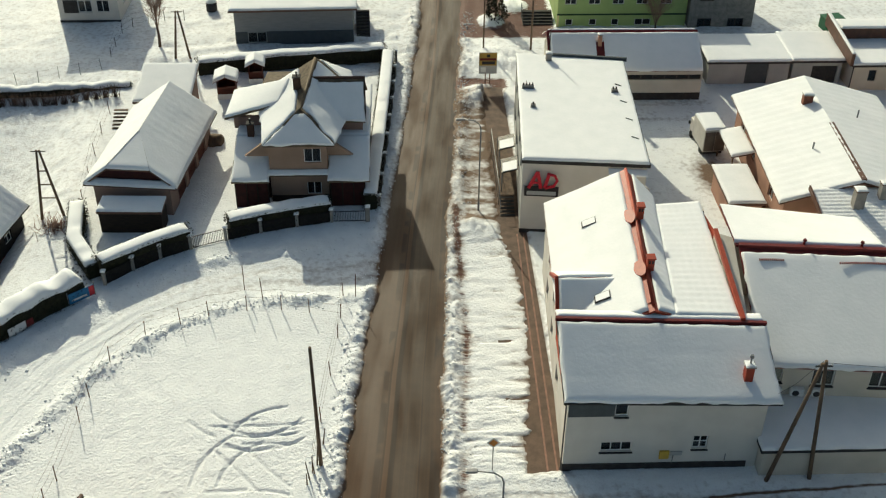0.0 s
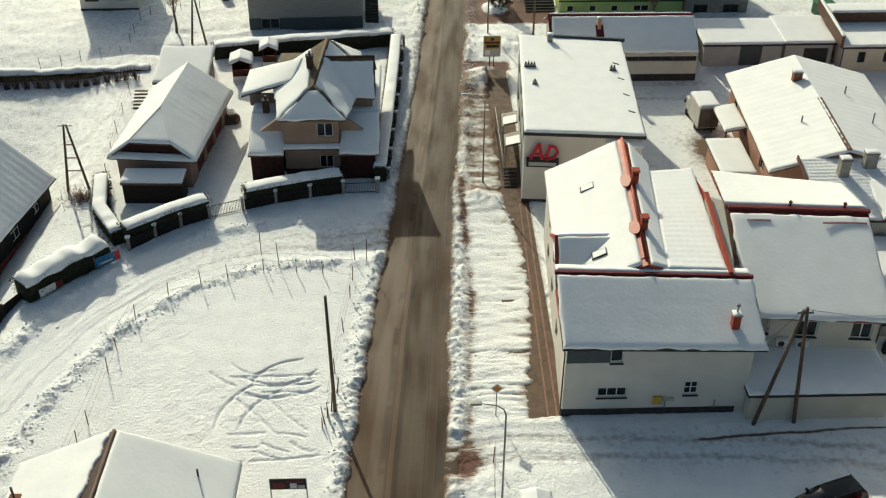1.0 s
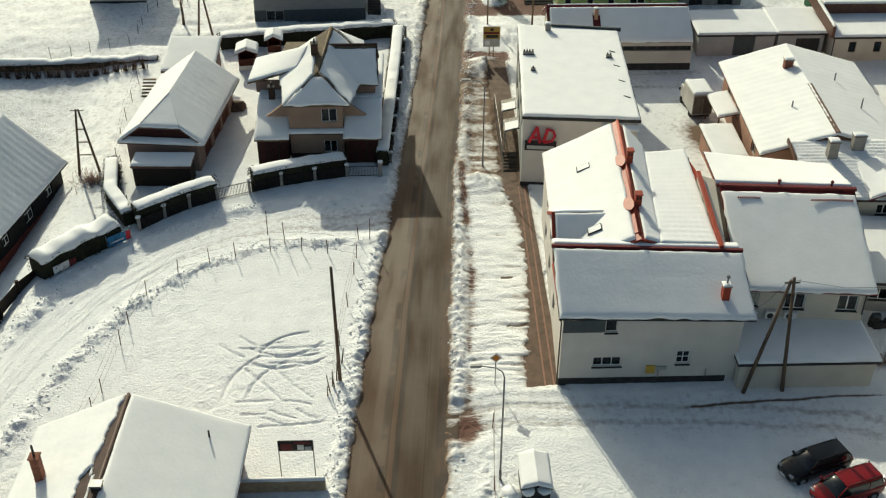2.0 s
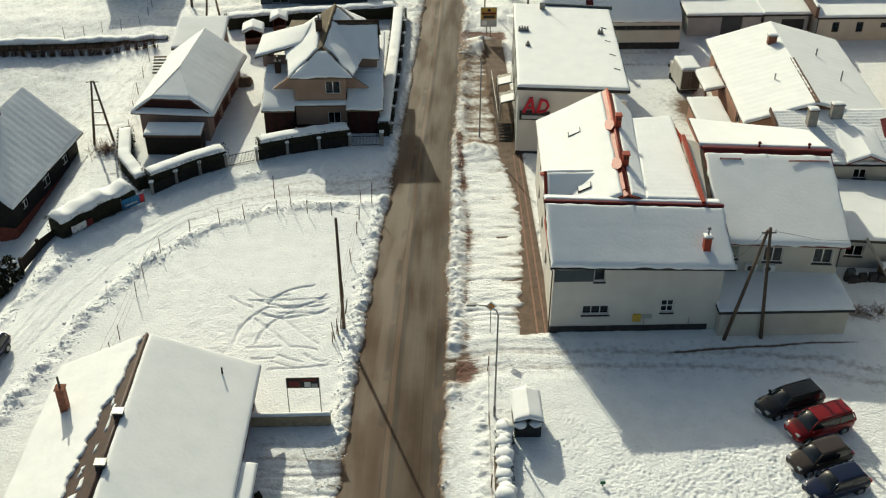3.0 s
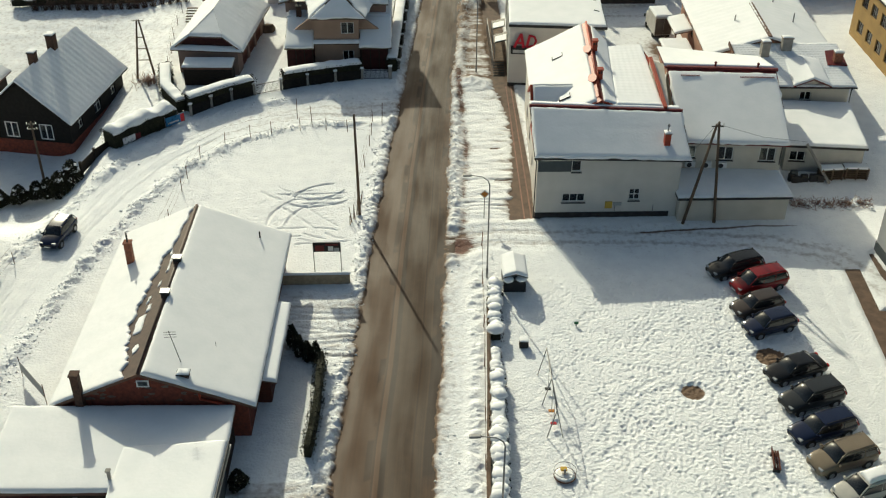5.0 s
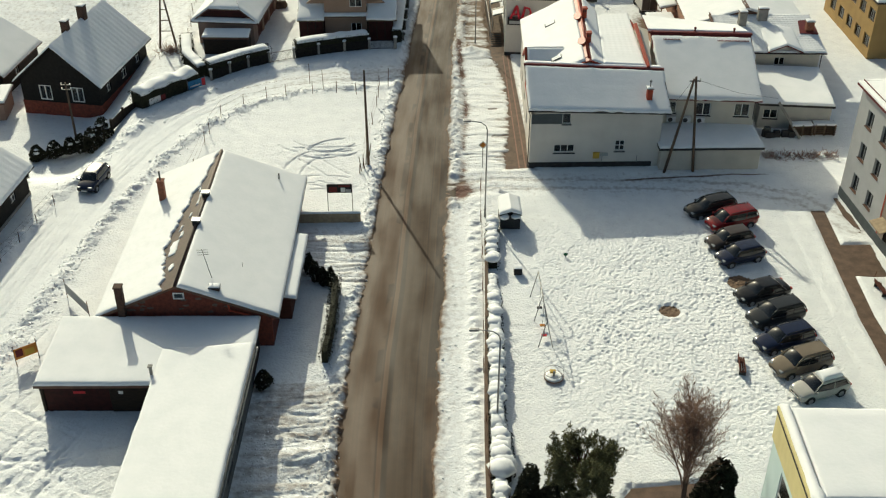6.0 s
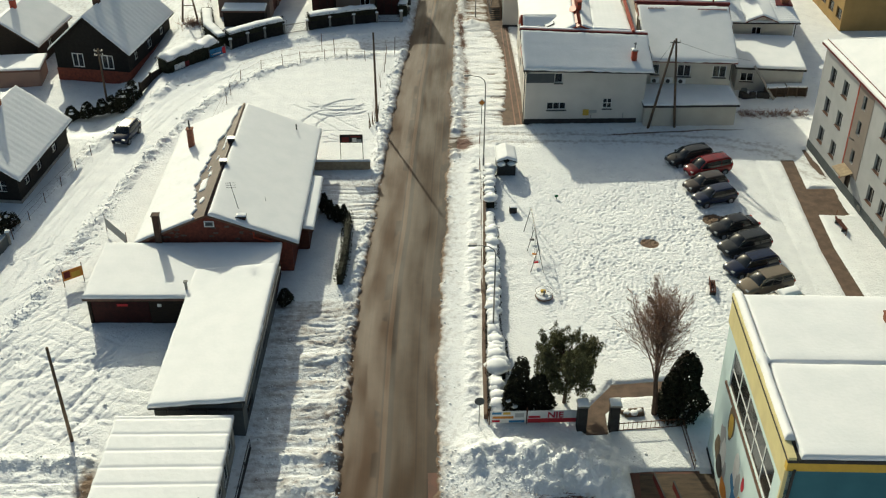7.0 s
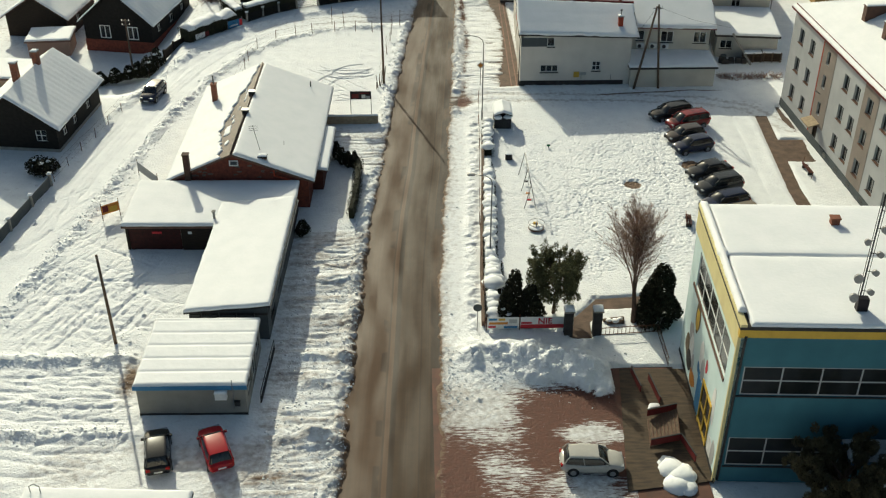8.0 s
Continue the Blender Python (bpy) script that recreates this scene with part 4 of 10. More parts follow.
for k in range(40):
    px, py, l = RNG.uniform(-34, -24), RNG.uniform(-7.6, -1.2), RNG.uniform(1.5, 5)
    track([(px, py), (px + l, py + RNG.normal(0, 0.12))], 0.08, 0.035, 0.08)
for k in range(60):
    px, py, a = RNG.uniform(-31, -23), RNG.uniform(11, 24), RNG.normal(1.2, 0.25)
    l = RNG.uniform(1, 3.5)
    track([(px - 4, py), (px - 4 + l * math.cos(a), py + l * math.sin(a))], 0.08, 0.04, 0.08)
for k in range(34):
    px, py = RNG.uniform(-12.5, -9), RNG.uniform(-15, 15)
    track([(px, py), (px + 2.5, py + RNG.normal(0, 0.4)), (-6.3, py + RNG.normal(0, 0.8))], 0.16, 0.05)
for k in range(10):
    y0 = RNG.uniform(29, 36)
    track([(-10.5, y0), (-5, y0 + RNG.normal(0, 0.6))], 0.15, 0.04)


def sheet(name, xs, ys, zs, material, label, attr=None, attr_name="dirt_tone"):
    ny, nx = zs.shape
    me = bpy.data.meshes.new(name)
    co = np.stack([xs, ys, zs], -1).reshape(-1, 3)
    i = np.arange(ny * nx).reshape(ny, nx)
    quads = np.stack([i[:-1, :-1], i[:-1, 1:], i[1:, 1:], i[1:, :-1]], -1).reshape(-1, 4)
    me.vertices.add(len(co))
    me.vertices.foreach_set("co", co.ravel())
    me.loops.add(quads.size)
    me.loops.foreach_set("vertex_index", quads.ravel())
    me.polygons.add(len(quads))
    me.polygons.foreach_set("loop_start", np.arange(0, quads.size, 4))
    me.polygons.foreach_set("use_smooth", np.ones(len(quads), bool))
    me.update(calc_edges=True)
    if attr is not None:
        at = me.attributes.new(attr_name, "FLOAT", "POINT")
        at.data.foreach_set("value", attr.ravel().astype(np.float32))
    me.materials.append(material)
    return tagged(new(name, me), label, name.replace("_", " "), kind="structure")


GROUND_SHEET = sheet("ground", GX, GY, GH, GROUND, "trodden and drifted white snow over the whole ground", GD)
at = GROUND_SHEET.data.attributes.new("slush", "FLOAT", "POINT")
at.data.foreach_set("value", GS.ravel().astype(np.float32))
ry = np.arange(-58, 199, 1.0)
rk = np.linspace(0, 1, 15)
RY, RK = np.meshgrid(ry, rk, indexing="ij")
rl, rr_ = np.interp(RY, ROAD_Y, ROAD_L) - 0.9, np.interp(RY, ROAD_Y, ROAD_R) + 0.9
sheet("road", rl + (rr_ - rl) * RK, RY, -0.03 + 0.05 * np.sin(np.pi * RK), ASPHALT, "wet brownish asphalt road, streaked with salt and mud", RK, "across")


def plate(name, pts, z, material, label):
    bm = bmesh.new()
    prism(pts, z - 0.2, z, bm)
    return tagged(part(name, bm, material, None), label, "pavement", kind="structure")


PAVEMENT = plate("pavement", [(6.2, 46.2), (9.7, 46.2), (9.7, 73), (10.5, 99.5), (6.6, 99.5)], 0.0, PAVING, "cleared brown block pavement beside the white building")
plate("parking_paving", [(-1.2, -18), (16.2, -18), (16.2, -2.0), (-1.2, -2.0)], 0.0, RED_PAVING, "red-brown block paving half covered with snow")
for nm, polys in PATHS.items():
    for k, poly in enumerate(polys):
        plate("path", [(px + (0.002 * k), py) for px, py in poly], 0.01 + 0.004 * k, PAVING, "cleared brown paved path between snow")
for k, (x0, y0, x1, y1) in enumerate(((7.75, 47, 7.95, 73), (8.35, 47, 8.45, 73))):
    bm = bmesh.new()
    bar((x0 + 0.7, y0, 0.005), (x1 + 0.9, y1, 0.005), 0.12, 0.03, bm)
    tagged(part("kerb", bm, KERB, PAVEMENT), "reddish concrete edging strip")


def height_at(px, py):
    return GH[np.clip(np.searchsorted(GY[:, 0], py), 0, len(GY) - 1), np.clip(np.searchsorted(GX[0], px), 0, len(GX[0]) - 1)]


def clods(name, px, py, size, material, label):
    """Loose lumps half sunk in the snow, each an uneven eight-sided stone shape."""
    n = len(px)
    base = np.array([(1, 0, 0), (0, 1, 0), (-1, 0, 0), (0, -1, 0), (0, 0, 0.8), (0, 0, -0.6)], float)
    face = np.array([(0, 1, 4), (1, 2, 4), (2, 3, 4), (3, 0, 4), (1, 0, 5), (2, 1, 5), (3, 2, 5), (0, 3, 5)])
    co = base[None] * size[:, None, None] * RNG.uniform(0.6, 1.4, (n, 6, 1))
    a = RNG.uniform(0, 6.3, n)
    rx_, ry_ = co[..., 0] * np.cos(a)[:, None] - co[..., 1] * np.sin(a)[:, None], co[..., 0] * np.sin(a)[:, None] + co[..., 1] * np.cos(a)[:, None]
    co = np.stack([rx_ + px[:, None], ry_ + py[:, None], co[..., 2] + (height_at(px, py) + size * 0.15)[:, None]], -1)
    me = bpy.data.meshes.new(name)
    me.from_pydata(co.reshape(-1, 3).tolist(), [], (face[None] + 6 * np.arange(n)[:, None, None]).reshape(-1, 3).tolist())
    me.polygons.foreach_set("use_smooth", np.ones(len(me.polygons), bool))
    me.materials.append(material)
    return tagged(new(name, me), label, "snow lumps", kind="stuff")


ly = RNG.uniform(-18, 118, 6500)
off = np.abs(RNG.normal(0.75, 0.55, 6500)) + 0.1
lx = np.where(RNG.rand(6500) < 0.5, np.interp(ly, ROAD_Y, ROAD_L) - off, np.interp(ly, ROAD_Y, ROAD_R) + off)
sx, sy = [], []
for (ax, ay), (bx, by) in zip(SIDE_ROAD[1:-2], SIDE_ROAD[2:-1]):
    l = math.hypot(bx - ax, by - ay)
    m = int(l * 60)
    k, o = RNG.rand(m), RNG.normal(3.1, 0.5, m) * np.where(RNG.rand(m) < 0.7, 1, -1)
    sx.append(ax + (bx - ax) * k - (by - ay) / l * o)
    sy.append(ay + (by - ay) * k + (bx - ax) / l * o)
hx, hy = RNG.normal(6.8, 2.8, 700), RNG.normal(-2.3, 1.3, 700)
fx, fy = RNG.uniform(-12.5, -6.8, 1500), RNG.uniform(-18, 14, 1500)
yx, yy_ = RNG.uniform(-33, -22, 1100), np.concatenate([RNG.normal(-0.6, 0.5, 400), RNG.normal(-8.4, 0.5, 400), RNG.uniform(-10, 12, 300)])
lx, ly = np.concatenate([lx, *sx, hx, fx, yx]), np.concatenate([ly, *sy, hy, fy, yy_])
keep = np.ones(len(lx), bool)
keep &= ~((lx > -1) & (ly < 40.5) & (ly > 0) & (RNG.rand(len(lx)) < 0.93))
for bx0, bx1, by0, by1 in ((-1.5, 2.0, -20, -7), (1.0, 4.5, 40.5, 48), (-22, -13, -7.5, 1.5), (-20, -12.5, 1, 18), (9, 22, 46, 68), (8.5, 20, 72, 95)):
    keep &= ~((lx > bx0) & (lx < bx1) & (ly > by0) & (ly < by1))
lx, ly = lx[keep], ly[keep]
clods("snow_clods", lx, ly, RNG.gamma(2.0, 0.017, len(lx)) + 0.02, SNOW, "crumbled lumps of ploughed snow along the roads")

# ---------------------------------------------------------------- large buildings
# white two-storey house with annexes
W = thing("white_building", 9.3, 47.0, 0, 0, "white rendered two-storey building with snowy roofs and red trim", "house")
darkw = dict(frame_mat=BROWN_PVC, cols=2)
wall(W, (0, 0), (12.0, 0), 5.78, [(2.85, 3.65, 4.6, 5.6, dict(cols=1, bar_w=0.06)), (2.23, 4.14, 1.67, 2.44, dict(cols=3, bar_w=0.06)), (7.86, 8.78, 1.78, 2.84, dict(cols=2, rows=2, bar_w=0.07))], PLASTER_W)
gable_wall(W, [(0.0, 0.0, 5.782), (11.9, 0.0, 5.782), (0.0, 0.0, 6.17)], PLASTER_W)
wall(W, (12.0, 0.3), (12.0, 18.0), 5.6, [], PLASTER_W)
wall(W, (12.0, 18.3), (8.8, 18.3), 7.3, [], PLASTER_W)
wall(W, (8.75, 20.5), (1.0, 20.5), 5.6, [], PLASTER_W)
wall(W, (1.0, 20.2), (0.0, 0.3), 5.6, [(3.5, 5.0, 1.2, 2.6), (8, 9.5, 1.2, 2.6), (13, 14.5, 1.2, 2.6), (3.5, 5.0, 3.9, 5.2), (8, 9.5, 3.9, 5.2), (13, 14.5, 3.9, 5.2)], PLASTER_W, win=darkw)
part("plinth", prism([(-0.04, -0.05), (11.4, -0.05), (11.4, 0.1), (-0.04, 0.1)], 0, 0.65), PLINTH, W, "dark painted plinth")
part("window_band", box(0.06, 2.83, -0.025, 0.05, 4.62, 5.62), SLATE, W, "dark grey band beside the window")
for x0, x1, z0 in ((2.15, 4.22, 1.62), (7.8, 8.84, 1.73), (2.8, 3.7, 4.56)):
    part("sill", box(x0, x1, -0.12, 0.0, z0 - 0.06, z0), PLINTH, W, "dark metal sill")
part("junction_box", box(5.9, 6.5, -0.14, -0.003, 1.05, 1.68, bevel=0.02), YELLOW, W, "yellow metal meter box")
mc = part("meter_cover", box(6.55, 7.3, -0.10, -0.003, 1.3, 1.6, bevel=0.02), PLASTER_G, W)
part("pipe", tube([(6.75, -0.08, 1.3), (6.75, -0.08, 0.66)], 0.025, 6), STEEL, mc)
part("vent_pipe", tube([(10.0, -0.09, 0.66), (10.0, -0.09, 1.35)], 0.03, 6), STEEL, W)
gable_wall(W, [(-0.0, 4.6, 5.603), (-0.0, 0.0, 5.603), (-0.0, 0.0, 6.2), (-0.0, 4.6, 8.2)], PLASTER_W)
gable_wall(W, [(12.0, 0.0, 5.603), (12.0, 4.6, 5.603), (12.0, 4.6, 7.52), (12.0, 0.0, 5.72)], PLASTER_W)
part("roof", slab([(-0.35, -0.35, 6.2), (12.65, -0.35, 5.8), (12.65, 4.6, 7.7), (-0.35, 4.6, 8.36)], 0.16), BROWN_PVC, W, "dark metal roof edge under snow")
snow_quad(W, (-0.36, -0.44, 6.16), (12.68, -0.46, 5.76), (12.6, 4.45, 7.64), (-0.3, 4.45, 8.3), 0.24, seed=3, wav=0.16, ripple=(1.62, 0.008), rough=0.08, step=0.25)
part("ridge_cap", bar((-0.4, 4.62, 8.44), (12.7, 4.62, 7.79), 0.2, 0.24), DARK_RED, W, "dark red ridge flashing")
snow_quad(W, (-0.3, 4.74, 8.44), (12.6, 4.74, 7.78), (12.6, 5.6, 7.62), (-0.3, 5.6, 8.2), 0.2, seed=4, wav=0.1)
part("gutter", tube([(-0.35, -0.42, 6.08), (12.65, -0.42, 5.68)], 0.06), PLINTH, W)
part("downpipe", tube([(-0.25, -0.38, 6.0), (-0.12, -0.08, 5.6), (-0.12, -0.08, 0.2)], 0.05), DARK_STEEL, W)
# long roof with its ridge away from the street front
rz1 = 9.25
rz0 = 8.62
part("roof", slab([(0.1, 5.0, 6.0), (5.75, 5.0, rz0), (6.55, 20.6, rz1), (0.8, 20.9, 6.15)], 0.16), RED_TIN, W)
part("roof", slab([(5.76, 5.0, rz0 - 0.004), (7.1, 5.0, 8.1), (8.4, 19.0, 7.8), (6.56, 20.6, rz1 - 0.004)], 0.16), RED_TIN, W)
snow_quad(W, (0.1, 5.2, 6.0), (5.45, 5.2, rz0 - 0.16), (6.15, 20.5, rz1 - 0.2), (0.8, 20.8, 6.15), 0.24, seed=6)
snow_quad(W, (6.0, 5.2, rz0 - 0.12), (7.1, 5.2, 8.12), (8.4, 19.0, 7.82), (6.95, 20.4, rz1 - 0.25), 0.16, seed=7, ripple=(0.7, 0.03), step=0.2)
part("ridge_tiles", tube([(5.75, 5.5, rz0 + 0.05), (6.55, 20.7, rz1 + 0.02)], 0.11), RED_TIN, W, "bare red ridge tiles")
part("ridge_strip", slab([(5.4, 5.8, rz0 - 0.10), (5.78, 5.8, rz0 + 0.12), (6.56, 20.6, rz1 + 0.1), (6.1, 20.6, rz1 - 0.17)], 0.1), RED_TIN, W, "strip of bare red roof by the ridge")
gable_wall(W, [(8.75, 20.5, 5.603), (1.0, 20.5, 5.603), (1.0, 20.5, 6.1), (6.5, 20.5, rz1 - 0.15), (8.4, 20.5, 7.75)], PLASTER_W)
gable_wall(W, [(1.0, 20.2, 5.6), (0.3, 5.0, 5.6), (0.3, 5.0, 6.0), (1.0, 20.2, 6.0)], PLASTER_W)
# small gable over the west side
part("roof", slab([(0.05, 6.2, 6.0), (3.3, 6.2, 6.05), (3.6, 9.3, 8.0), (0.2, 9.3, 8.0)], 0.14), RED_TIN, W)
part("roof", slab([(0.2, 9.304, 8.0), (3.6, 9.304, 8.0), (3.4, 12.4, 6.2), (0.35, 12.4, 6.0)], 0.14), RED_TIN, W)
snow_quad(W, (0.22, 6.2, 6.0), (3.0, 6.2, 6.3), (4.1, 9.25, 8.0), (0.36, 9.25, 8.0), 0.2, seed=8)
snow_quad(W, (0.36, 9.35, 8.0), (4.1, 9.35, 8.0), (3.2, 12.4, 6.3), (0.5, 12.4, 6.0), 0.2, seed=9)
gable_wall(W, [(0.55, 12.2, 5.6), (0.26, 6.4, 5.6), (0.4, 9.3, 7.85)], PLASTER_W)
part("verge_board", slab([(-0.02, 6.1, 6.12), (0.2, 6.1, 6.12), (0.36, 9.3, 8.14), (0.14, 9.3, 8.14)], 0.26), RED_TIN, W, "red verge flashing")
part("verge_board", slab([(0.14, 9.305, 8.14), (0.36, 9.305, 8.14), (0.5, 12.5, 6.12), (0.28, 12.5, 6.12)], 0.26), RED_TIN, W)
part("eave_board", slab([(-0.3, 0.2, 6.28), (-0.06, 0.2, 6.28), (0.16, 5.9, 6.05), (-0.08, 5.9, 6.05)], 0.24), RED_TIN, W, "red eaves flashing")
for sx, sy, sz in ((3.0, 7.3, 7.66), (3.3, 15.6, 7.78)):
    sk = part("roof_window", slab([(sx - 0.5, sy, sz - 0.16), (sx + 0.45, sy, sz + 0.30), (sx + 0.5, sy + 0.75, sz + 0.30), (sx - 0.45, sy + 0.75, sz - 0.16)], 0.1), PLINTH, W, "roof window in a dark frame")
    part("pane", slab([(sx - 0.44, sy + 0.05, sz - 0.11), (sx + 0.40, sy + 0.05, sz + 0.295), (sx + 0.44, sy + 0.70, sz + 0.295), (sx - 0.40, sy + 0.70, sz - 0.11)], 0.02), SNOW, sk, "pane under thin snow")
for k, (cx, cy, zt) in enumerate(((6.2, 9.2, 9.6), (6.55, 14.9, 9.85))):
    cs = chimney(W, cx, cy, 8.4, zt, 0.46, 0.5, RED_TIN, RED_TIN, snow=False)
    for j in (-0.16, 0.16):
        part("flue", box(cx + 0.6 * j - 0.06, cx + 0.6 * j + 0.06, cy - 0.27, cy - 0.245, zt - 0.34, zt - 0.1), PLINTH, cs, "dark flue opening")
    own = bmesh.new()
    zr = rz0 + (rz1 - rz0) * (cy - 5.0) / 15.6
    xr = 5.75 + 0.051 * (cy - 5.0)
    ring = []
    for j in range(20):
        a_ = j * math.pi / 10
        q_ = 1 + 0.22 * noise.noise(Vector((math.cos(a_) * 1.5, math.sin(a_) * 1.5, 4.0 * k + 1)))
        px_ = xr - 0.42 + 0.36 * q_ * math.cos(a_)
        py_ = cy - 0.1 + 0.8 * q_ * math.sin(a_)
        ring.append((px_, py_, zr - 0.46 * abs(xr - px_) + 0.27))
    part("bare_patch", slab(ring, 0.2), RED_TIN, W, "bare red tin melted free round the stack")
ch = chimney(W, 10.75, 0.95, 5.9, 7.6, 0.5, 0.5, RED_TIN, CONCRETE, snow=True)
part("flue", tube([(10.75, 0.95, 7.7), (10.75, 0.95, 8.25)], 0.06), STEEL, ch)
part("cowl", tube([(10.75, 0.95, 8.25), (10.75, 0.95, 8.42)], 0.14, r1=0.09), STEEL, ch)
# tiled middle roof
part("roof", slab([(7.0, 4.9, 8.1), (11.3, 4.9, 7.85), (11.6, 13.6, 8.45), (11.6, 18.3, 7.6), (8.3, 18.3, 7.6)], 0.16), RED_TIN, W)
snow_quad(W, (7.1, 5.1, 8.12), (11.15, 5.1, 7.88), (11.6, 18.2, 7.9), (8.3, 18.2, 7.7), 0.2, seed=11, ripple=(0.62, 0.016, 0.56, 0.016), rough=0.08, step=0.12)
part("verge_board", slab([(11.1, 4.7, 8.17), (11.38, 4.7, 8.17), (11.68, 13.6, 8.78), (11.4, 13.6, 8.78)], 0.3), RED_TIN, W, "red verge flashing")
part("gable_cheek", slab([(11.72, 13.5, 8.44), (11.44, 5.0, 7.84), (11.7, 5.2, 7.7), (12.75, 13.3, 8.2)], 0.1), PLASTER_C, W, "pale boarded cheek beside the verge")
gable_wall(W, [(11.42, 4.9, 5.7), (11.70, 13.6, 5.7), (11.70, 13.6, 8.46), (11.42, 4.9, 7.84)], PLASTER_C, 0.2)

R = thing("east_wing", 21.5, 50.8, 0, -5, "cream rendered wing with a snowy roof and dark red ridge", "house")
dw = dict(cols=2, bar_w=0.08, sill=PLINTH)
wall(R, (0, 0), (9.2, 0), 5.3, [(1.0, 1.9, 3.75, 4.9, dict(cols=1, bar_w=0.08, sill=PLINTH)), (3.7, 5.1, 3.6, 4.9, dw), (7.3, 8.7, 3.6, 4.9, dw)], PLASTER_C)
wall(R, (9.2, 0.3), (9.2, 13.7), 5.3, [], PLASTER_C)
wall(R, (9.2, 14), (0.8, 14), 5.3, [], PLASTER_C)
gable_wall(R, [(9.2, 0, 5.303), (9.2, 14, 5.303), (9.2, 14, 6.6), (9.2, 8.3, 8.1), ], PLASTER_C)
part("roof", slab([(0.3, -0.5, 5.5), (9.65, -0.5, 5.5), (9.65, 8.3, 8.38), (-0.15, 8.3, 8.45)], 0.16), DARK_RED, R, "dark red metal roof")
part("roof", slab([(-0.3, 8.304, 8.45), (9.65, 8.304, 8.45), (9.65, 14.4, 6.8), (-0.3, 14.4, 7.6)], 0.16), DARK_RED, R)
snow_quad(R, (0.28, -0.58, 5.47), (9.7, -0.58, 5.47), (9.62, 7.75, 8.2), (-0.1, 7.75, 8.2), 0.26, seed=13, wav=0.22, rough=0.08)
snow_quad(R, (-0.4, 8.6, 8.4), (9.6, 8.6, 8.4), (9.6, 14.4, 6.8), (-0.4, 14.4, 7.6), 0.24, seed=14, joined="d")
part("ridge_cap", box(-0.15, 9.75, 8.1, 8.45, 8.36, 8.58, bevel=0.02), DARK_RED, R, "bare dark red ridge flashing")
for dx in [0.4 + 0.14 * i for i in range(12)] + [5.6 + 0.14 * i for i in range(22)]:
    zz = 8.26 + 0.26 - 0.26 * (7.75 - 6.95 + 0.12 * math.sin(dx)) / 1.0
    part("tile_edge", box(dx + 0.6, dx + 0.68, 6.95 + 0.12 * math.sin(dx) - 0.14, 6.95 + 0.12 * math.sin(dx), zz - 0.05, zz + 0.035), DARK_RED, R)
for vx in (4.2, 8.0):
    part("roof_vent", tube([(vx, 8.5, 8.5), (vx, 8.5, 8.85)], 0.09), DARK_RED, R)
    part("roof_vent", tube([(vx, 8.5, 8.85), (vx, 8.5, 8.98)], 0.15, r1=0.09), DARK_RED, R)
part("downpipe", tube([(9.05, -0.5, 5.35), (9.1, -0.09, 5.0), (9.1, -0.09, 3.4)], 0.05), DARK_STEEL, R)
for ax in (1.5, 2.9, 4.2):
    ac = part("air_conditioner", box(ax - 0.42, ax + 0.42, -0.42, -0.05, 3.0, 3.55, bevel=0.03), WHITE_PVC, R, "white outdoor air-conditioner unit")
    part("fan_grille", tube([(ax - 0.1, -0.44, 3.27), (ax - 0.1, -0.415, 3.27)], 0.22, 16), DARK_STEEL, ac)
flat_house("low_annex", 21.35, 46.2, 0, 9.2, 4.3, 2.5, PLASTER_C, PLINTH, "low cream annex with a snowy lean-to roof", rise=0.08, snow=0.22, over=0.25)
flat_house("back_annex", 32.7, 54.5, -7, 6.9, 8.2, 2.9, PLASTER_G, PLINTH, "low grey annex with snow on its roof", rise=0.2, south=[(0.4, 1.8, 1.2, 2.2)], win=dw)
E3 = thing("small_house", 31.0, 62.6, 0, 0, "low cream house with snow on a ribbed tile roof", "house")
wall(E3, (1.8, 0.9), (10.0, 0.4), 4.2, [(3.6, 4.7, 2.9, 3.8, dw)], PLASTER_C)
wall(E3, (10.0, 0.7), (10.2, 7.6), 4.2, [], PLASTER_C)
rq = ((0.1, 0.6, 4.45), (10.6, 0.1, 4.45), (10.8, 7.7, 5.75), (0.0, 7.7, 5.75))
part("roof", slab(rq, 0.16), DARK_RED, E3, "red tiled roof under snow")
snow_quad(E3, *rq, 0.16, step=0.12, rough=0.35, seed=15, ripple=(0.42, 0.05, 0.36, 0.035), wav=0.1)
for s_, q in ((1, ((4.5, 0.2, 4.6), (6.3, 0.15, 5.35), (6.5, 5.2, 5.45), (4.7, 4.8, 5.2))), (2, ((6.3, 0.15, 5.35), (8.1, 0.1, 4.6), (8.3, 4.8, 5.2), (6.5, 5.2, 5.45)))):
    part("dormer_roof", slab(q, 0.12), DARK_RED, E3)
    snow_quad(E3, *q, 0.16, step=0.2, seed=16, joined="b" if s_ == 1 else "d")
gable_wall(E3, [(4.7, 0.65, 4.2), (7.9, 0.55, 4.2), (6.3, 0.6, 5.1)], PLASTER_C, 0.2)
part("verge_board", bar((-0.1, 0.6, 4.5), (-0.1, 7.7, 5.85), 0.12, 0.4), BROWN_TIN, E3, "brown verge board")
part("bare_tiles", slab([(8.7, 3.6, 5.28), (10.6, 3.4, 5.26), (10.7, 6.3, 5.74), (9.1, 6.0, 5.68)], 0.12), DARK_RED, E3, "patch of bare red tiles")
part("gutter", tube([(0.2, 0.45, 4.4), (10.6, 0.0, 4.4)], 0.07), PLINTH, E3)
part("downpipe", tube([(10.3, 0.05, 4.4), (10.2, 0.35, 4.1), (10.2, 0.35, 0.3)], 0.05), DARK_STEEL, E3)
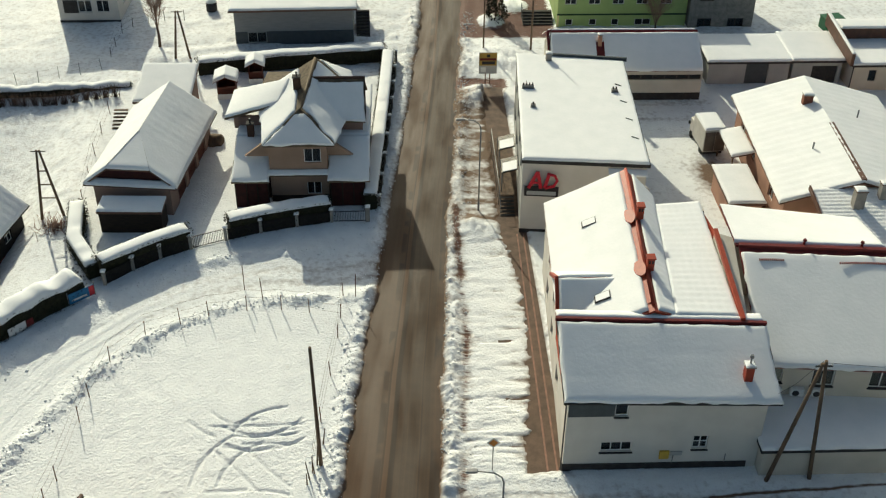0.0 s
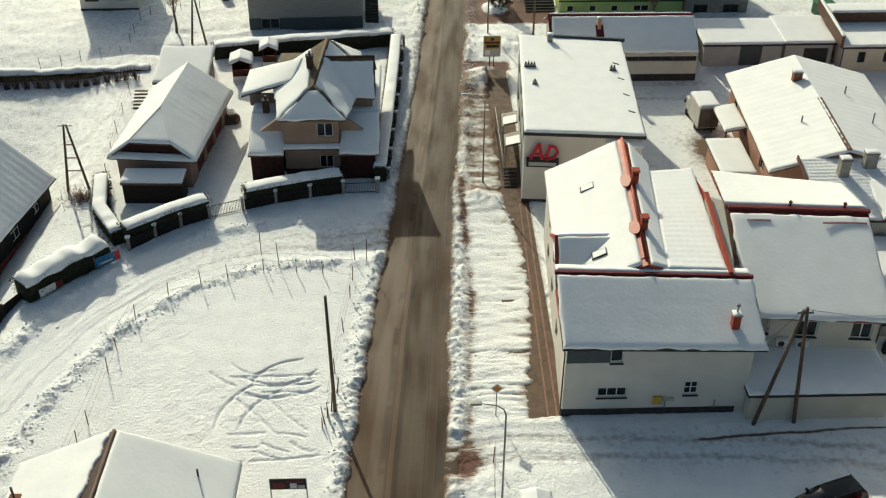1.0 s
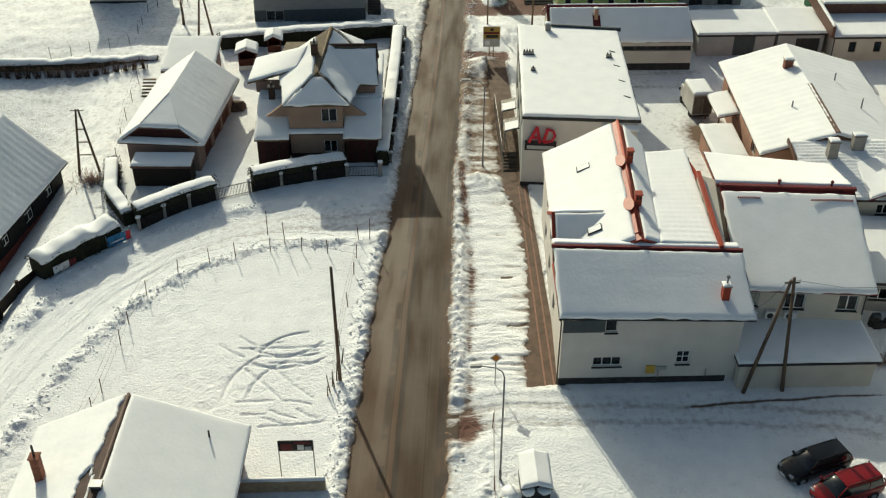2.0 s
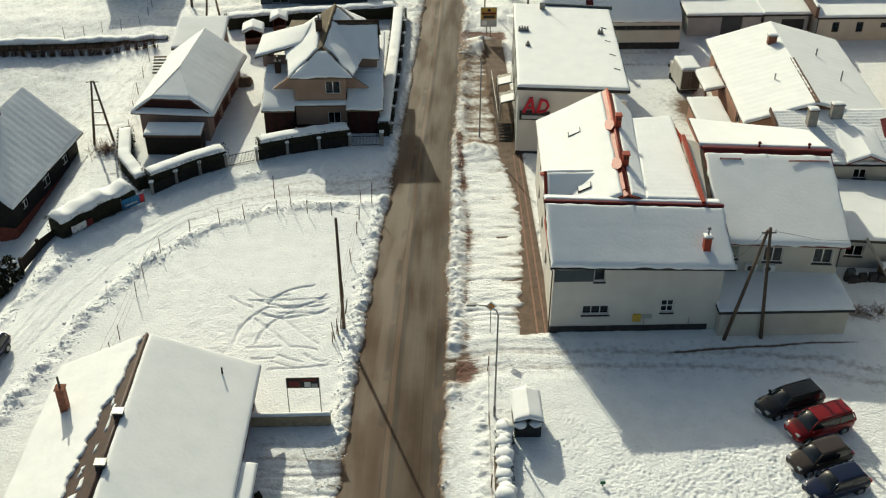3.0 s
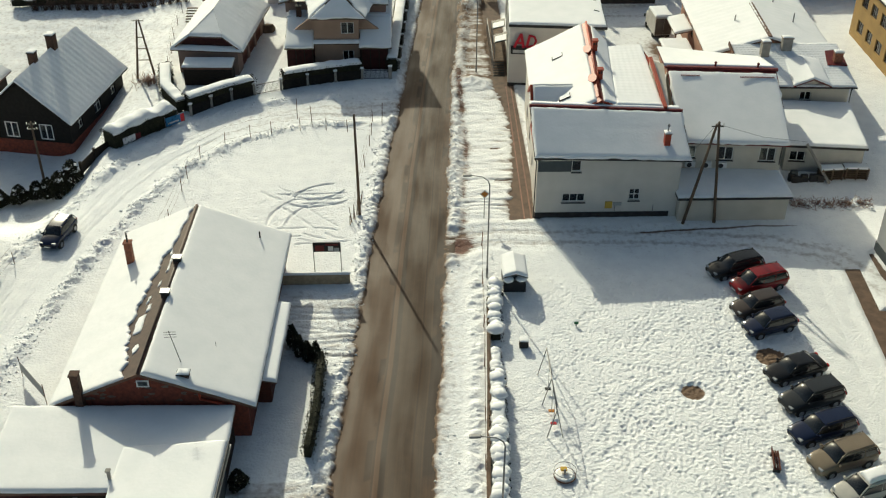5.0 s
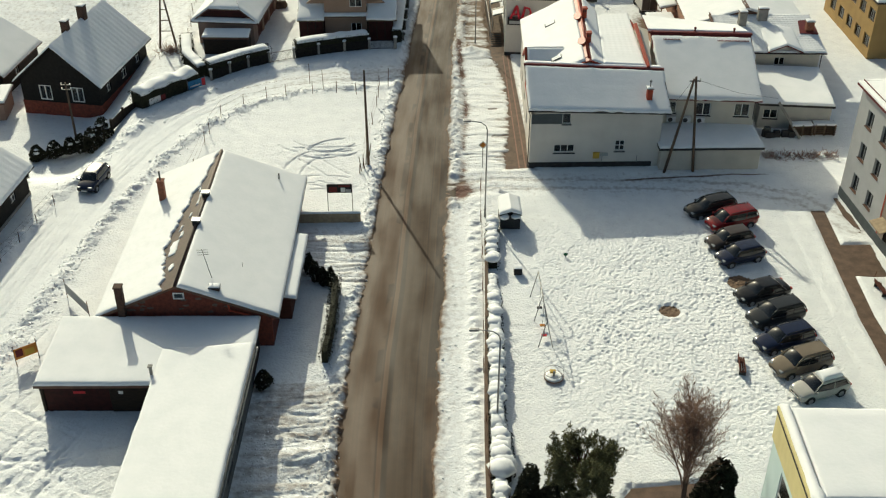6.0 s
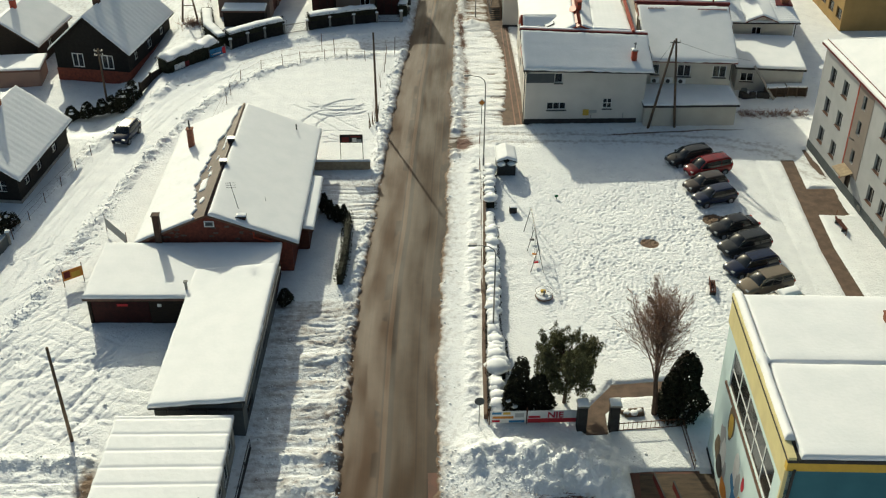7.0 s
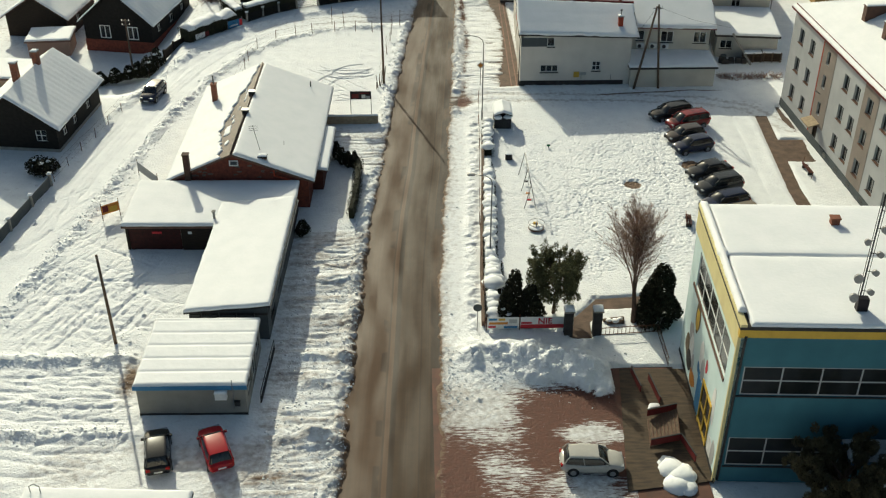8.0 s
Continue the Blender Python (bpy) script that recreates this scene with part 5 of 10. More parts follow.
chimney(E3, 2.9, 5.5, 5.2, 6.9, 0.8, 0.7, CONCRETE, BROWN_TIN)
chimney(E3, 5.3, 6.4, 5.3, 6.9, 1.0, 0.6, CONCRETE, BROWN_TIN)
chimney(E3, 9.8, 4.2, 5.0, 6.3, 0.8, 0.6, BRICK_CH)

# shop with a flat roof
AD = thing("shop_building", 9.05, 73.3, 0, 0, "white flat-roofed shop building with a sign on its gable", "shop")
P4 = [(0, 0), (9.6, -1.0), (10.6, 17.0), (1.2, 18.8)]
shopw = dict(frame_mat=BROWN_PVC, cols=2)
wall(AD, P4[0], P4[1], 6.6, [], PLASTER_W)
wall(AD, P4[1], P4[2], 6.6, [(2, 4, 3.5, 4.8, shopw), (7, 9, 3.5, 4.8, shopw), (12, 14, 3.5, 4.8, shopw)], PLASTER_W)
wall(AD, P4[2], P4[3], 6.6, [], PLASTER_W)
wall(AD, P4[3], P4[0], 6.6, [(1.5, 4.5, 0.9, 2.8, shopw), (6, 9, 0.9, 2.8, shopw), (10, 13, 0.9, 2.8, shopw), (2, 4, 4.0, 5.4, shopw), (6.5, 8.5, 4.0, 5.4, shopw), (11, 13, 4.0, 5.4, shopw), (15, 17, 4.0, 5.4, shopw)], PLASTER_G)
part("roof", slab([(-0.12, -0.15, 6.85), (9.8, -1.15, 6.85), (10.8, 17.1, 6.85), (1.1, 19.0, 6.85)], 0.28), PLINTH, AD, "flat roof with a dark edge")
snow_quad(AD, (-0.1, -0.12, 6.85), (9.75, -1.1, 6.85), (10.75, 17.0, 6.85), (1.1, 18.9, 6.85), 0.2, seed=17)
part("coping", box(1.4, 8.3, 18.0, 18.2, 6.9, 7.25, pose(0.0, 0.55, 0, 0, 0, -9)), SLATE, AD, "dark parapet coping")
for vx, vy, w_, n_ in ((1.5, 11.8, 0.5, 4), (8.9, 10.9, 0.26, 2), (1.6, 8.3, 0.2, 1)):
    v = part("roof_vent", box(vx - w_, vx + w_, vy - 0.16, vy + 0.16, 6.9, 7.3, bevel=0.03), CONCRETE, AD, "pale roof vent")
    part("vent_base", box(vx - w_ - 0.06, vx + w_ + 0.06, vy - 0.22, vy - 0.165, 6.9, 7.12), DARK_STEEL, v, "dark flashing")
    for k in range(n_):
        fx = vx + (k - (n_ - 1) / 2) * 0.26
        part("flue", tube([(fx, vy, 7.3), (fx, vy, 7.5)], 0.07), DARK_STEEL, v)
part("roof_rib", bar((0.75, 0.3, 7.0), (1.75, 17.6, 7.0), 0.05, 0.1), CONCRETE, AD, "thin line of metal edging in the snow")
for k in range(4):
    part("snow_guard", bar((9.0 + 0.05 * k, 3.0 + 3.1 * k, 7.06), (9.5 + 0.05 * k, 2.6 + 3.1 * k, 7.06), 0.07, 0.1), DARK_STEEL, AD)
chimney(AD, 3.9, 17.2, 6.9, 7.7, 0.5, 0.5, CONCRETE, CONCRETE)
part("mast", tube([(4.0, 17.6, 6.9), (4.0, 17.6, 9.9)], 0.035), DARK_STEEL, AD)
part("plinth", prism([(-0.05, 0.0), (-0.05, -0.06), (9.6, -1.06), (9.6, -0.9), (0.2, 0.08)], 0, 0.35), PLINTH, AD)
snow_quad(AD, (6.6, -1.4, 6.1), (9.6, -1.75, 6.1), (9.6, -1.0, 6.35), (6.6, -0.7, 6.35), 0.12, seed=2)
# sign: plain slanted shapes and a bar on a dark board
SG = part("sign_board", box(0.2, 2.9, -0.36, -0.24, 3.72, 4.6, pose(0, 0, 0, 0, 0, -6)), BLACK_SIGN, AD, "dark sign board with a pale bar")
part("sign_bar", box(0.4, 2.7, -0.385, -0.363, 3.86, 4.2, pose(0, 0, 0, 0, 0, -6)), SIGN_GREY, SG, "pale bar in place of lettering")
LG = part("sign_shape", bar((0.5, -0.36, 4.45), (1.15, -0.43, 5.95), 0.14, 0.26), SIGN_RED, AD, "red slanted sign shape")
part("sign_stroke", bar((1.15, -0.43, 5.95), (1.45, -0.46, 4.45), 0.14, 0.26), SIGN_RED, LG)
part("sign_stroke", bar((0.72, -0.40, 4.95), (1.4, -0.47, 4.95), 0.10, 0.16), SIGN_RED, LG)
part("sign_stroke", bar((1.75, -0.5, 4.5), (2.05, -0.53, 5.85), 0.14, 0.26), SIGN_RED, LG)
part("sign_stroke", tube([(2.0, -0.55, 5.8), (2.5, -0.6, 5.65), (2.7, -0.6, 5.2), (2.45, -0.6, 4.7), (1.75, -0.54, 4.5)], 0.12), SIGN_RED, LG)
# awnings and steps on the street side
for k, ay in enumerate((4.6, 8.4)):
    aw = thing("canopy", 8.55 + 0.05 * k, 73.3 + ay, 2.9, 0, "glass canopy over the shop entrance", "canopy", "shop canopies")
    part("pane", slab([(-0.7, 0, -0.1), (0.72, 0, 0.25), (0.85, 2.3, 0.25), (-0.6, 2.3, -0.1)], 0.05), GLASS, aw, "pale glass pane")
    part("snow_cover", slab([(-0.6, 0.1, 0.0), (0.6, 0.1, 0.3), (0.7, 1.5, 0.3), (-0.5, 1.5, 0.0)], 0.06), SNOW, aw)
    for py in (0.1, 2.2):
        part("post", tube([(-0.62, py, -0.15), (-0.62, py, -2.88)], 0.04), STEEL, aw)
ST = thing("entrance_steps", 7.6, 75.6, 0, 0, "dark steel entrance steps with railings", "steps")
for k in range(6):
    part("step", box(0.1, 1.3, 0.3 * k, 0.3 * k + 0.28, 0.16 * k, 0.16 * k + 0.05), DARK_STEEL, ST)
part("landing", box(0.1, 1.35, 1.8, 11.5, 0.9, 0.98), WOOD, ST)
for x0 in (0.08,):
    part("rail", tube([(x0, 0, 0.9), (x0, 1.8, 1.85), (x0, 11.5, 1.9)], 0.03), STEEL, ST)
    for k in range(9):
        part("post", tube([(x0, 1.8 + 1.2 * k, 0.0), (x0, 1.8 + 1.2 * k, 1.9)], 0.025), STEEL, ST)

# long brick house by the road, its annex and flat-roofed store
BH = thing("brick_house", -23.6, 21.3, 0, -1.5, "long dark brick house with a snowy gable roof", "house")
bw, bd, be, br, rx = 11.9, 19.0, 3.0, 5.5, 5.4
wall(BH, (0, 0), (bw, 0), be, [], BRICK)
wall(BH, (bw, 0.3), (bw, bd - 0.3), be, [(4, 5.2, 1.0, 2.2), (12, 13.2, 1.0, 2.2), (15, 16.2, 1.0, 2.2)], BRICK)
wall(BH, (bw, bd), (0, bd), be, [(3, 4.2, 1.0, 2.2)], BRICK)
wall(BH, (0, bd - 0.3), (0, 0.3), be, [(3, 4.2, 1.0, 2.2), (8, 9.2, 1.0, 2.2)], BRICK)
GB = gable_wall(BH, [(0, 0, be + 0.003), (bw, 0, be + 0.003), (rx, 0, br - 0.1)], BRICK, label="sooty brick gable with patches of old plaster")
gable_wall(BH, [(bw, bd, be + 0.003), (0, bd, be + 0.003), (rx, bd, br - 0.1)], BRICK)
over, front = 0.6, 0.3
sl, sr_ = (br - be) / rx, (br - be) / (bw - rx)
el, er = be - sl * over + 0.12, be - sr_ * over + 0.12
part("roof", slab([(-over, -front, el), (rx, -front, br + 0.1), (rx, bd + over, br + 0.1), (-over, bd + over, el)], 0.14), ROOF_BROWN, BH, "brown metal roof")
part("roof", slab([(rx, -front, br + 0.096), (bw + over, -front, er), (bw + over, bd + over, er), (rx, bd + over, br + 0.096)], 0.14), ROOF_BROWN, BH, "brown metal roof")


def bare_strip(v):
    """How wide the thawed strip beside the ridge is, v metres from the front edge."""
    w_ = np.interp(v, [0, 1.0, 3.0, 5.5, 8.0, 11.0, 13.5, 15.5, 20.0], [1.0, 1.25, 1.5, 2.1, 1.9, 1.6, 1.25, 0.5, 0.4])
    return max(0.12, float(w_) + 0.4 * noise.noise(Vector((v * 0.9, 3.7, 0))) + 0.3 * noise.noise(Vector((v * 2.9, 9.1, 0))))


snow_quad(BH, (-over, -front + 0.02, el), (rx, -front + 0.02, br + 0.1), (rx, bd + over, br + 0.1), (-over, bd + over, el), 0.16, seed=21, wav=0.05, rough=0.25, step=0.18, bare=bare_strip)
for k, (py, pl_, px_, pw) in enumerate(((2.2, 0.7, 0.9, 0.14), (4.4, 1.9, 1.5, 0.5), (6.6, 0.9, 1.1, 0.22), (7.6, 1.0, 1.35, 0.3), (9.4, 0.6, 0.85, 0.14), (10.9, 2.4, 0.62, 0.2), (13.2, 0.8, 0.8, 0.16))):
    zq = br + 0.1
    snow_quad(BH, (rx - px_, py, zq - px_ * sl), (rx - px_ + pw, py + 0.2, zq - (px_ - pw) * sl), (rx - px_ + pw, py + pl_, zq - (px_ - pw) * sl), (rx - px_, py + pl_ - 0.1, zq - px_ * sl), 0.08, 0.15, seed=k, wav=0.3, rough=0.5)
snow_quad(BH, (rx + 0.14, -front - 0.02, br + 0.05), (bw + over, -front - 0.02, er), (bw + over, bd + over, er), (rx + 0.14, bd + over, br + 0.05), 0.24, seed=22, rough=0.1, step=0.4)
part("ridge_cap", tube([(rx, -front - 0.02, br + 0.12), (rx, bd + over + 0.02, br + 0.12)], 0.11), ROOF_BROWN, BH, "bare brown ridge cap")
part("verge_board", bar((-over, -front - 0.03, el - 0.06), (rx, -front - 0.03, br + 0.03), 0.05, 0.18), BROWN_TIN, BH)
part("verge_board", bar((rx, -front - 0.035, br + 0.03), (bw + over, -front - 0.035, er - 0.06), 0.05, 0.18), BROWN_TIN, BH)
gwin = part("window", box(rx - 0.3, rx + 0.5, -0.05, 0.05, 4.3, 4.85, bevel=0.01), WHITE_PVC, BH, "small white attic window")
part("pane", box(rx - 0.2, rx + 0.4, -0.06, -0.045, 4.4, 4.76), GLASS, gwin)
# old plaster clinging to the gable
rg = random.Random(12)
for k in range(16):
    px_ = rg.uniform(1.8, 10.2)
    zm_ = be + 0.15 + (min(px_ / rx, (bw - px_) / (bw - rx))) * (br - be) * rg.uniform(0.0, 0.72)
    own = bmesh.new()
    ring = [own.verts.new((px_ + rg.uniform(0.10, 0.34) * math.cos(j * 0.785), -0.012, zm_ + rg.uniform(0.05, 0.16) * math.sin(j * 0.785))) for j in range(8)]
    back = [own.verts.new((v.co.x, 0.002, v.co.z)) for v in ring]
    own.faces.new(ring)
    for j in range(8):
        own.faces.new((ring[j], ring[(j + 1) % 8], back[(j + 1) % 8], back[j]))
    part("plaster_patch", own, MORTAR, GB, "scrap of old grey plaster")
chimney(BH, 1.45, -0.3, 1.6, 5.55, 0.5, 0.5, SOOTY, SOOTY, snow=False)
chimney(BH, 1.3, 14.4, 3.3, 5.6, 0.5, 0.5, BRICK_CH, BRICK_CH, snow=False)
part("flue", tube([(1.3, 14.4, 5.6), (1.3, 14.4, 6.5)], 0.07), DARK_STEEL, BH)
chimney(BH, 8.0, 0.5, 4.0, 5.0, 0.7, 0.5, SOOTY, PLINTH)
part("flue_pipe", tube([(8.9, -0.06, 4.45), (9.0, -0.14, 3.4), (10.2, -0.14, 3.05), (10.6, -0.14, 2.9)], 0.09, 8), RED_TIN, BH, "rusty stove pipe along the gable")
for vy in (7.9, 12.0):
    chimney(BH, rx + 0.05, vy, 5.2, 5.95, 0.55, 0.45, PLINTH, STEEL, snow=False)
part("aerial", tube([(rx + 2.3, 1.6, 4.6), (rx + 1.75, 1.7, 7.4)], 0.025), DARK_STEEL, BH)
for k in range(3):
    part("aerial_rod", tube([(rx + 1.4, 1.7, 6.9 + 0.2 * k), (rx + 2.2, 1.7, 6.95 + 0.2 * k)], 0.015), DARK_STEEL, BH)
part("aerial", tube([(rx + 4.0, 4.0, 3.9), (rx + 4.0, 4.0, 4.7)], 0.02), STEEL, BH)
part("roof_vent", tube([(10.4, 17.6, 3.4), (10.4, 17.6, 4.5)], 0.06), DARK_STEEL, BH)
PO = part("porch", box(bw, bw + 0.9, 3.2, 10.5, 0, 2.3), RED_WOOD, BH, "reddish timber porch")
part("porch_roof", slab([(bw + 0.2, 2.6, 2.6), (bw + 1.5, 2.6, 2.4), (bw + 1.5, 11.2, 2.4), (bw + 0.2, 11.2, 2.6)], 0.12), BROWN_TIN, BH)
snow_quad(BH, (bw + 0.2, 2.6, 2.6), (bw + 1.5, 2.6, 2.4), (bw + 1.5, 11.2, 2.4), (bw + 0.2, 11.2, 2.6), 0.24, seed=23)
for k in range(9):
    part("board", box(bw + 0.88, bw + 0.94, 3.25 + 0.8 * k, 3.95 + 0.8 * k, 0.1, 2.2), RED_WOOD, PO)

AN = flat_house("brick_annex", -26.4, 14.2, -1.0, 13.6, 6.6, 2.6, DARK_WOOD, BROWN_TIN, "low dark annex with a snowy flat roof", rise=0.25, snow=0.25, south=[(0.2, 4.6, 0.05, 2.15, dict(kind="none"))])
part("door", box(0.25, 4.55, 0.08, 0.16, 0.05, 2.13), MAROON, AN, "dark red boarded garage door")
part("notice", box(2.2, 3.0, -0.02, -0.004, 1.75, 1.95), TARP_RED, AN, "small red notice plate")
part("notice", box(5.2, 5.5, -0.02, -0.004, 1.7, 1.95), TARP_W, AN)
chimney(AN, 7.4, 0.6, 2.6, 3.5, 0.18, 0.18, CONCRETE, CONCRETE, snow=False)
FL = flat_house("flat_store", -19.0, 1.8, -2.0, 5.8, 15.2, 2.55, SLATE, PLINTH, "long dark store building with a deep snowy roof", rise=0.0, snow=0, over=-0.02, east=[(1.0, 3.0, 0.3, 2.1), (4.5, 6.5, 0.8, 2.1), (8, 10, 0.8, 2.1)], win=dict(frame_mat=BROWN_PVC, cols=2), tin=0.25)
for y0, t_ in ((0.0, 0.2), (15.0, 0.2)):
    gable_wall(FL, [(0.0, y0, 2.552), (5.8, y0, 2.552), (5.8, y0, 3.2), (0.0, y0, 2.62)], SLATE, t_)
part("upper_wall", box(5.6, 5.8, 0.202, 14.998, 2.552, 3.18), SLATE, FL)
part("roof", slab([(-0.3, -0.3, 2.72), (6.1, -0.3, 3.38), (6.1, 15.5, 3.38), (-0.3, 15.5, 2.72)], 0.16), PLINTH, FL, "low-pitched roof with a dark edge")
snow_quad(FL, (-0.32, -0.32, 2.72), (6.1, -0.32, 3.38), (6.1, 15.5, 3.38), (-0.32, 15.5, 2.72), 0.26, seed=24, rough=0.1, wav=0.1)
for k in range(4):
    part("bracket", box(0.9 + 1.3 * k, 0.96 + 1.3 * k, -0.3, 0.0, 2.3, 2.55), DARK_STEEL, FL)
part("fascia", box(6.1, 6.16, -0.3, 15.5, 3.06, 3.4), CONCRETE, FL, "pale fascia board")
part("gutter", tube([(6.24, -0.3, 3.12), (6.24, 15.5, 3.12)], 0.06), STEEL, FL)
KC = flat_house("sales_cabin", -21.1, -6.75, -0.5, 7.3, 7.3, 2.75, CABIN_GREY, BOX_PANEL, "grey panel sales cabin with ribs of snow on its roof", snow=0.16, over=0.15, east=[(0.6, 2.4, 0.9, 2.2), (2.8, 4.4, 0.15, 2.2), (4.8, 6.4, 0.9, 2.2)], win=dict(cols=2), ripple=(1.45, 0.045), category="cabin", step=0.07, tin=0.18)
part("base_strip", box(-0.03, 7.33, -0.03, 0.1, 0.0, 0.3), PLINTH, KC, "dark base strip")
part("fascia", box(-0.17, 7.47, -0.19, -0.155, 2.45, 2.78), TARP_BLUE, KC, "blue fascia strip")
acb = part("air_conditioner", box(5.3, 6.1, -0.45, -0.06, 1.75, 2.3, bevel=0.03), WHITE_PVC, KC, "white outdoor air-conditioner unit")
snow_quad(acb, (5.28, -0.47, 2.3), (6.12, -0.47, 2.3), (6.12, -0.04, 2.3), (5.28, -0.04, 2.3), 0.12, 0.2)
part("mast", tube([(6.5, -0.2, 0.8), (6.5, -0.2, 3.3)], 0.03), STEEL, KC)
part("meter_box", box(6.5, 6.9, -0.2, -0.003, 1.0, 1.4, bevel=0.02), DARK_STEEL, KC)
LR = flat_house("long_shed", -26.0, -30.8, -3.0, 9.5, 14.2, 3.0, PLASTER_W, PLINTH, "low building with snow on its flat roof", snow=0.2)
part("roof_hoop", tube([(0.3, 13.9, 3.2), (0.3, 13.9, 3.7), (0.6, 13.9, 3.9), (0.9, 13.9, 3.7), (0.9, 13.9, 3.2)], 0.03), STEEL, LR)

# tan house with many roofs
HA = thing("tan_house", -13.6, 78.2, 0, 0, "tan rendered house with many snowy roof slopes and brown tiles", "house")
hw = dict(cols=2, sill=WHITE_PVC)
# Ground-floor front in maroon, dark also for the shade under the porch roofs.
wall(HA, (0, 1.2), (9.8, 1.2), 3.0, [(0.4, 1.4, 0.9, 2.2, hw), (8.2, 9.2, 0.9, 2.2, hw)], MAROON)
wall(HA, (9.8, 1.5), (9.8, 12), 3.0, [(3, 4.2, 0.9, 2.2, hw)], PLASTER_T)
wall(HA, (9.8, 12.3), (0, 12.3), 3.0, [], PLASTER_T)
wall(HA, (0, 12), (0, 1.5), 3.0, [(3, 4.2, 0.9, 2.2, hw)], PLASTER_B)
wall(HA, (2.2, 0), (7.0, 0), 5.75, [(3.0, 4.2, 0.75, 1.95, dict(cols=2)), (2.9, 4.3, 3.85, 5.15, dict(cols=2))], PLASTER_T)
wall(HA, (7.0, 0.3), (7.0, 11.5), 5.75, [], PLASTER_T)
wall(HA, (2.2, 11.5), (2.2, 0.3), 5.75, [], PLASTER_T)
wall(HA, (7.0, 11.8), (2.2, 11.8), 5.75, [], PLASTER_T)
part("belt_course", box(1.95, 7.25, -0.08, 0.0, 2.75, 2.95), WHITE_PVC, HA, "pale band between the storeys")
snow_quad(HA, (1.95, -0.55, 2.95), (7.25, -0.55, 2.95), (7.25, 0.0, 3.2), (1.95, 0.0, 3.2), 0.14, seed=5)
part("ledge_roof", slab([(1.95, -0.55, 2.95), (7.25, -0.55, 2.95), (7.25, 0.0, 3.2), (1.95, 0.0, 3.2)], 0.1), BROWN_TILE, HA)
part("plinth", prism([(-0.3, 0.6), (2.2, 0.6), (2.2, -0.06), (7.0, -0.06), (7.0, 0.6), (10.0, 0.6), (10.0, 1.3), (-0.3, 1.3)], 0, 0.7), DARK_WOOD, HA, "dark porch railing")
# lower roofs
for q, sd in ((((-0.9, -1.2, 2.75), (2.2, -1.2, 2.75), (2.2, 3.6, 4.3), (-0.9, 3.6, 4.3)), 1), (((7.0, -1.2, 2.75), (10.5, -1.2, 2.75), (10.5, 3.2, 4.5), (7.0, 3.2, 4.5)), 2), (((-0.9, 3.61, 4.3), (2.2, 3.61, 4.3), (2.2, 12.6, 4.3), (-0.9, 12.6, 4.3)), 3), (((7.0, 3.21, 4.5), (10.5, 3.21, 4.5), (10.5, 12.6, 4.5), (7.0, 12.6, 4.5)), 4)):
    part("roof", slab(q, 0.14), BROWN_TILE, HA, "brown tiled lower roof")
    snow_quad(HA, *q, 0.24, seed=30 + sd, wav=0.12)
for gx0, gx1, sgn in ((0.1, 2.2, 1), (7.0, 9.1, -1)):
    pk = (2.2 if sgn > 0 else 7.0)
    gable_wall(HA, [(gx0, 0.9, 4.0), (gx1, 0.9, 4.0), (pk, 0.9, 5.6)], PLASTER_T)
# tall roof: hipped front, ridge running back
ap, r0 = (5.8, 8.4, 9.3), (4.85, 2.6, 7.5)
part("roof", slab([(1.9, -0.5, 5.75), (7.7, -0.5, 5.75), r0], 0.14), BROWN_TILE, HA, "weathered brown roof tiles")
snow_quad(HA, (7.704, -0.5, 5.75), (9.4, 8.4, 5.9), ap, (r0[0] + 0.004, r0[1], r0[2]), 0.02, name="roof", joined="abcd", material=BROWN_TILE, label="weathered brown roof tiles", ripple=(0.5, 0.02))
snow_quad(HA, (1.896, -0.5, 5.75), (r0[0] - 0.004, r0[1], r0[2]), (ap[0] - 0.004, ap[1], ap[2]), (0.6, 8.4, 5.9), 0.02, name="roof", joined="abcd", material=BROWN_TILE, label="weathered brown roof tiles", ripple=(0.5, 0.02))
part("roof", slab([(9.4, 8.404, 5.9), (8.6, 12.8, 5.9), (1.0, 12.8, 5.9), (0.6, 8.404, 5.9), (ap[0], ap[1] + 0.004, ap[2])], 0.14), BROWN_TILE, HA, "weathered brown roof tiles")
snow_quad(HA, (1.9, -0.5, 5.75), (7.7, -0.5, 5.75), (5.15, 2.2, 7.2), (4.5, 2.2, 7.2), 0.2, seed=40, wav=0.2)
def on_slope(a, b, c, d, u, v):
    """A point on the slope a, b, c, d: u from a to b, v from a to d."""
    a, b, c, d = (Vector(p) for p in (a, b, c, d))
    return a.lerp(b, u).lerp(d.lerp(c, u), v) + Vector((0, 0, 0.03))


EAST = ((7.704, -0.5, 5.75), (9.4, 8.4, 5.9), ap, r0)
WEST = ((1.896, -0.5, 5.75), r0, ap, (0.6, 8.4, 5.9))
snow_quad(HA, *(on_slope(*EAST, u, v) for u, v in ((0.02, 0.0), (0.98, 0.0), (0.97, 0.93), (0.03, 0.96))), 0.10, seed=41, wav=0.25, rough=0.7, step=0.25)
snow_quad(HA, *(on_slope(*WEST, u, v) for u, v in ((0.0, 0.02), (0.86, 0.03), (0.74, 0.97), (0.0, 0.98))), 0.16, seed=42, wav=0.3, rough=0.5)
snow_quad(HA, (9.2, 8.6, 6.0), (8.5, 12.7, 5.95), (6.2, 9.6, 8.45), (6.2, 8.9, 8.85), 0.12, seed=43, wav=0.3, rough=0.5)
part("ridge_tiles", tube([(3.5, 1.05, 6.72), r0, ap], 0.13), BROWN_TILE, HA, "bare ridge tiles")
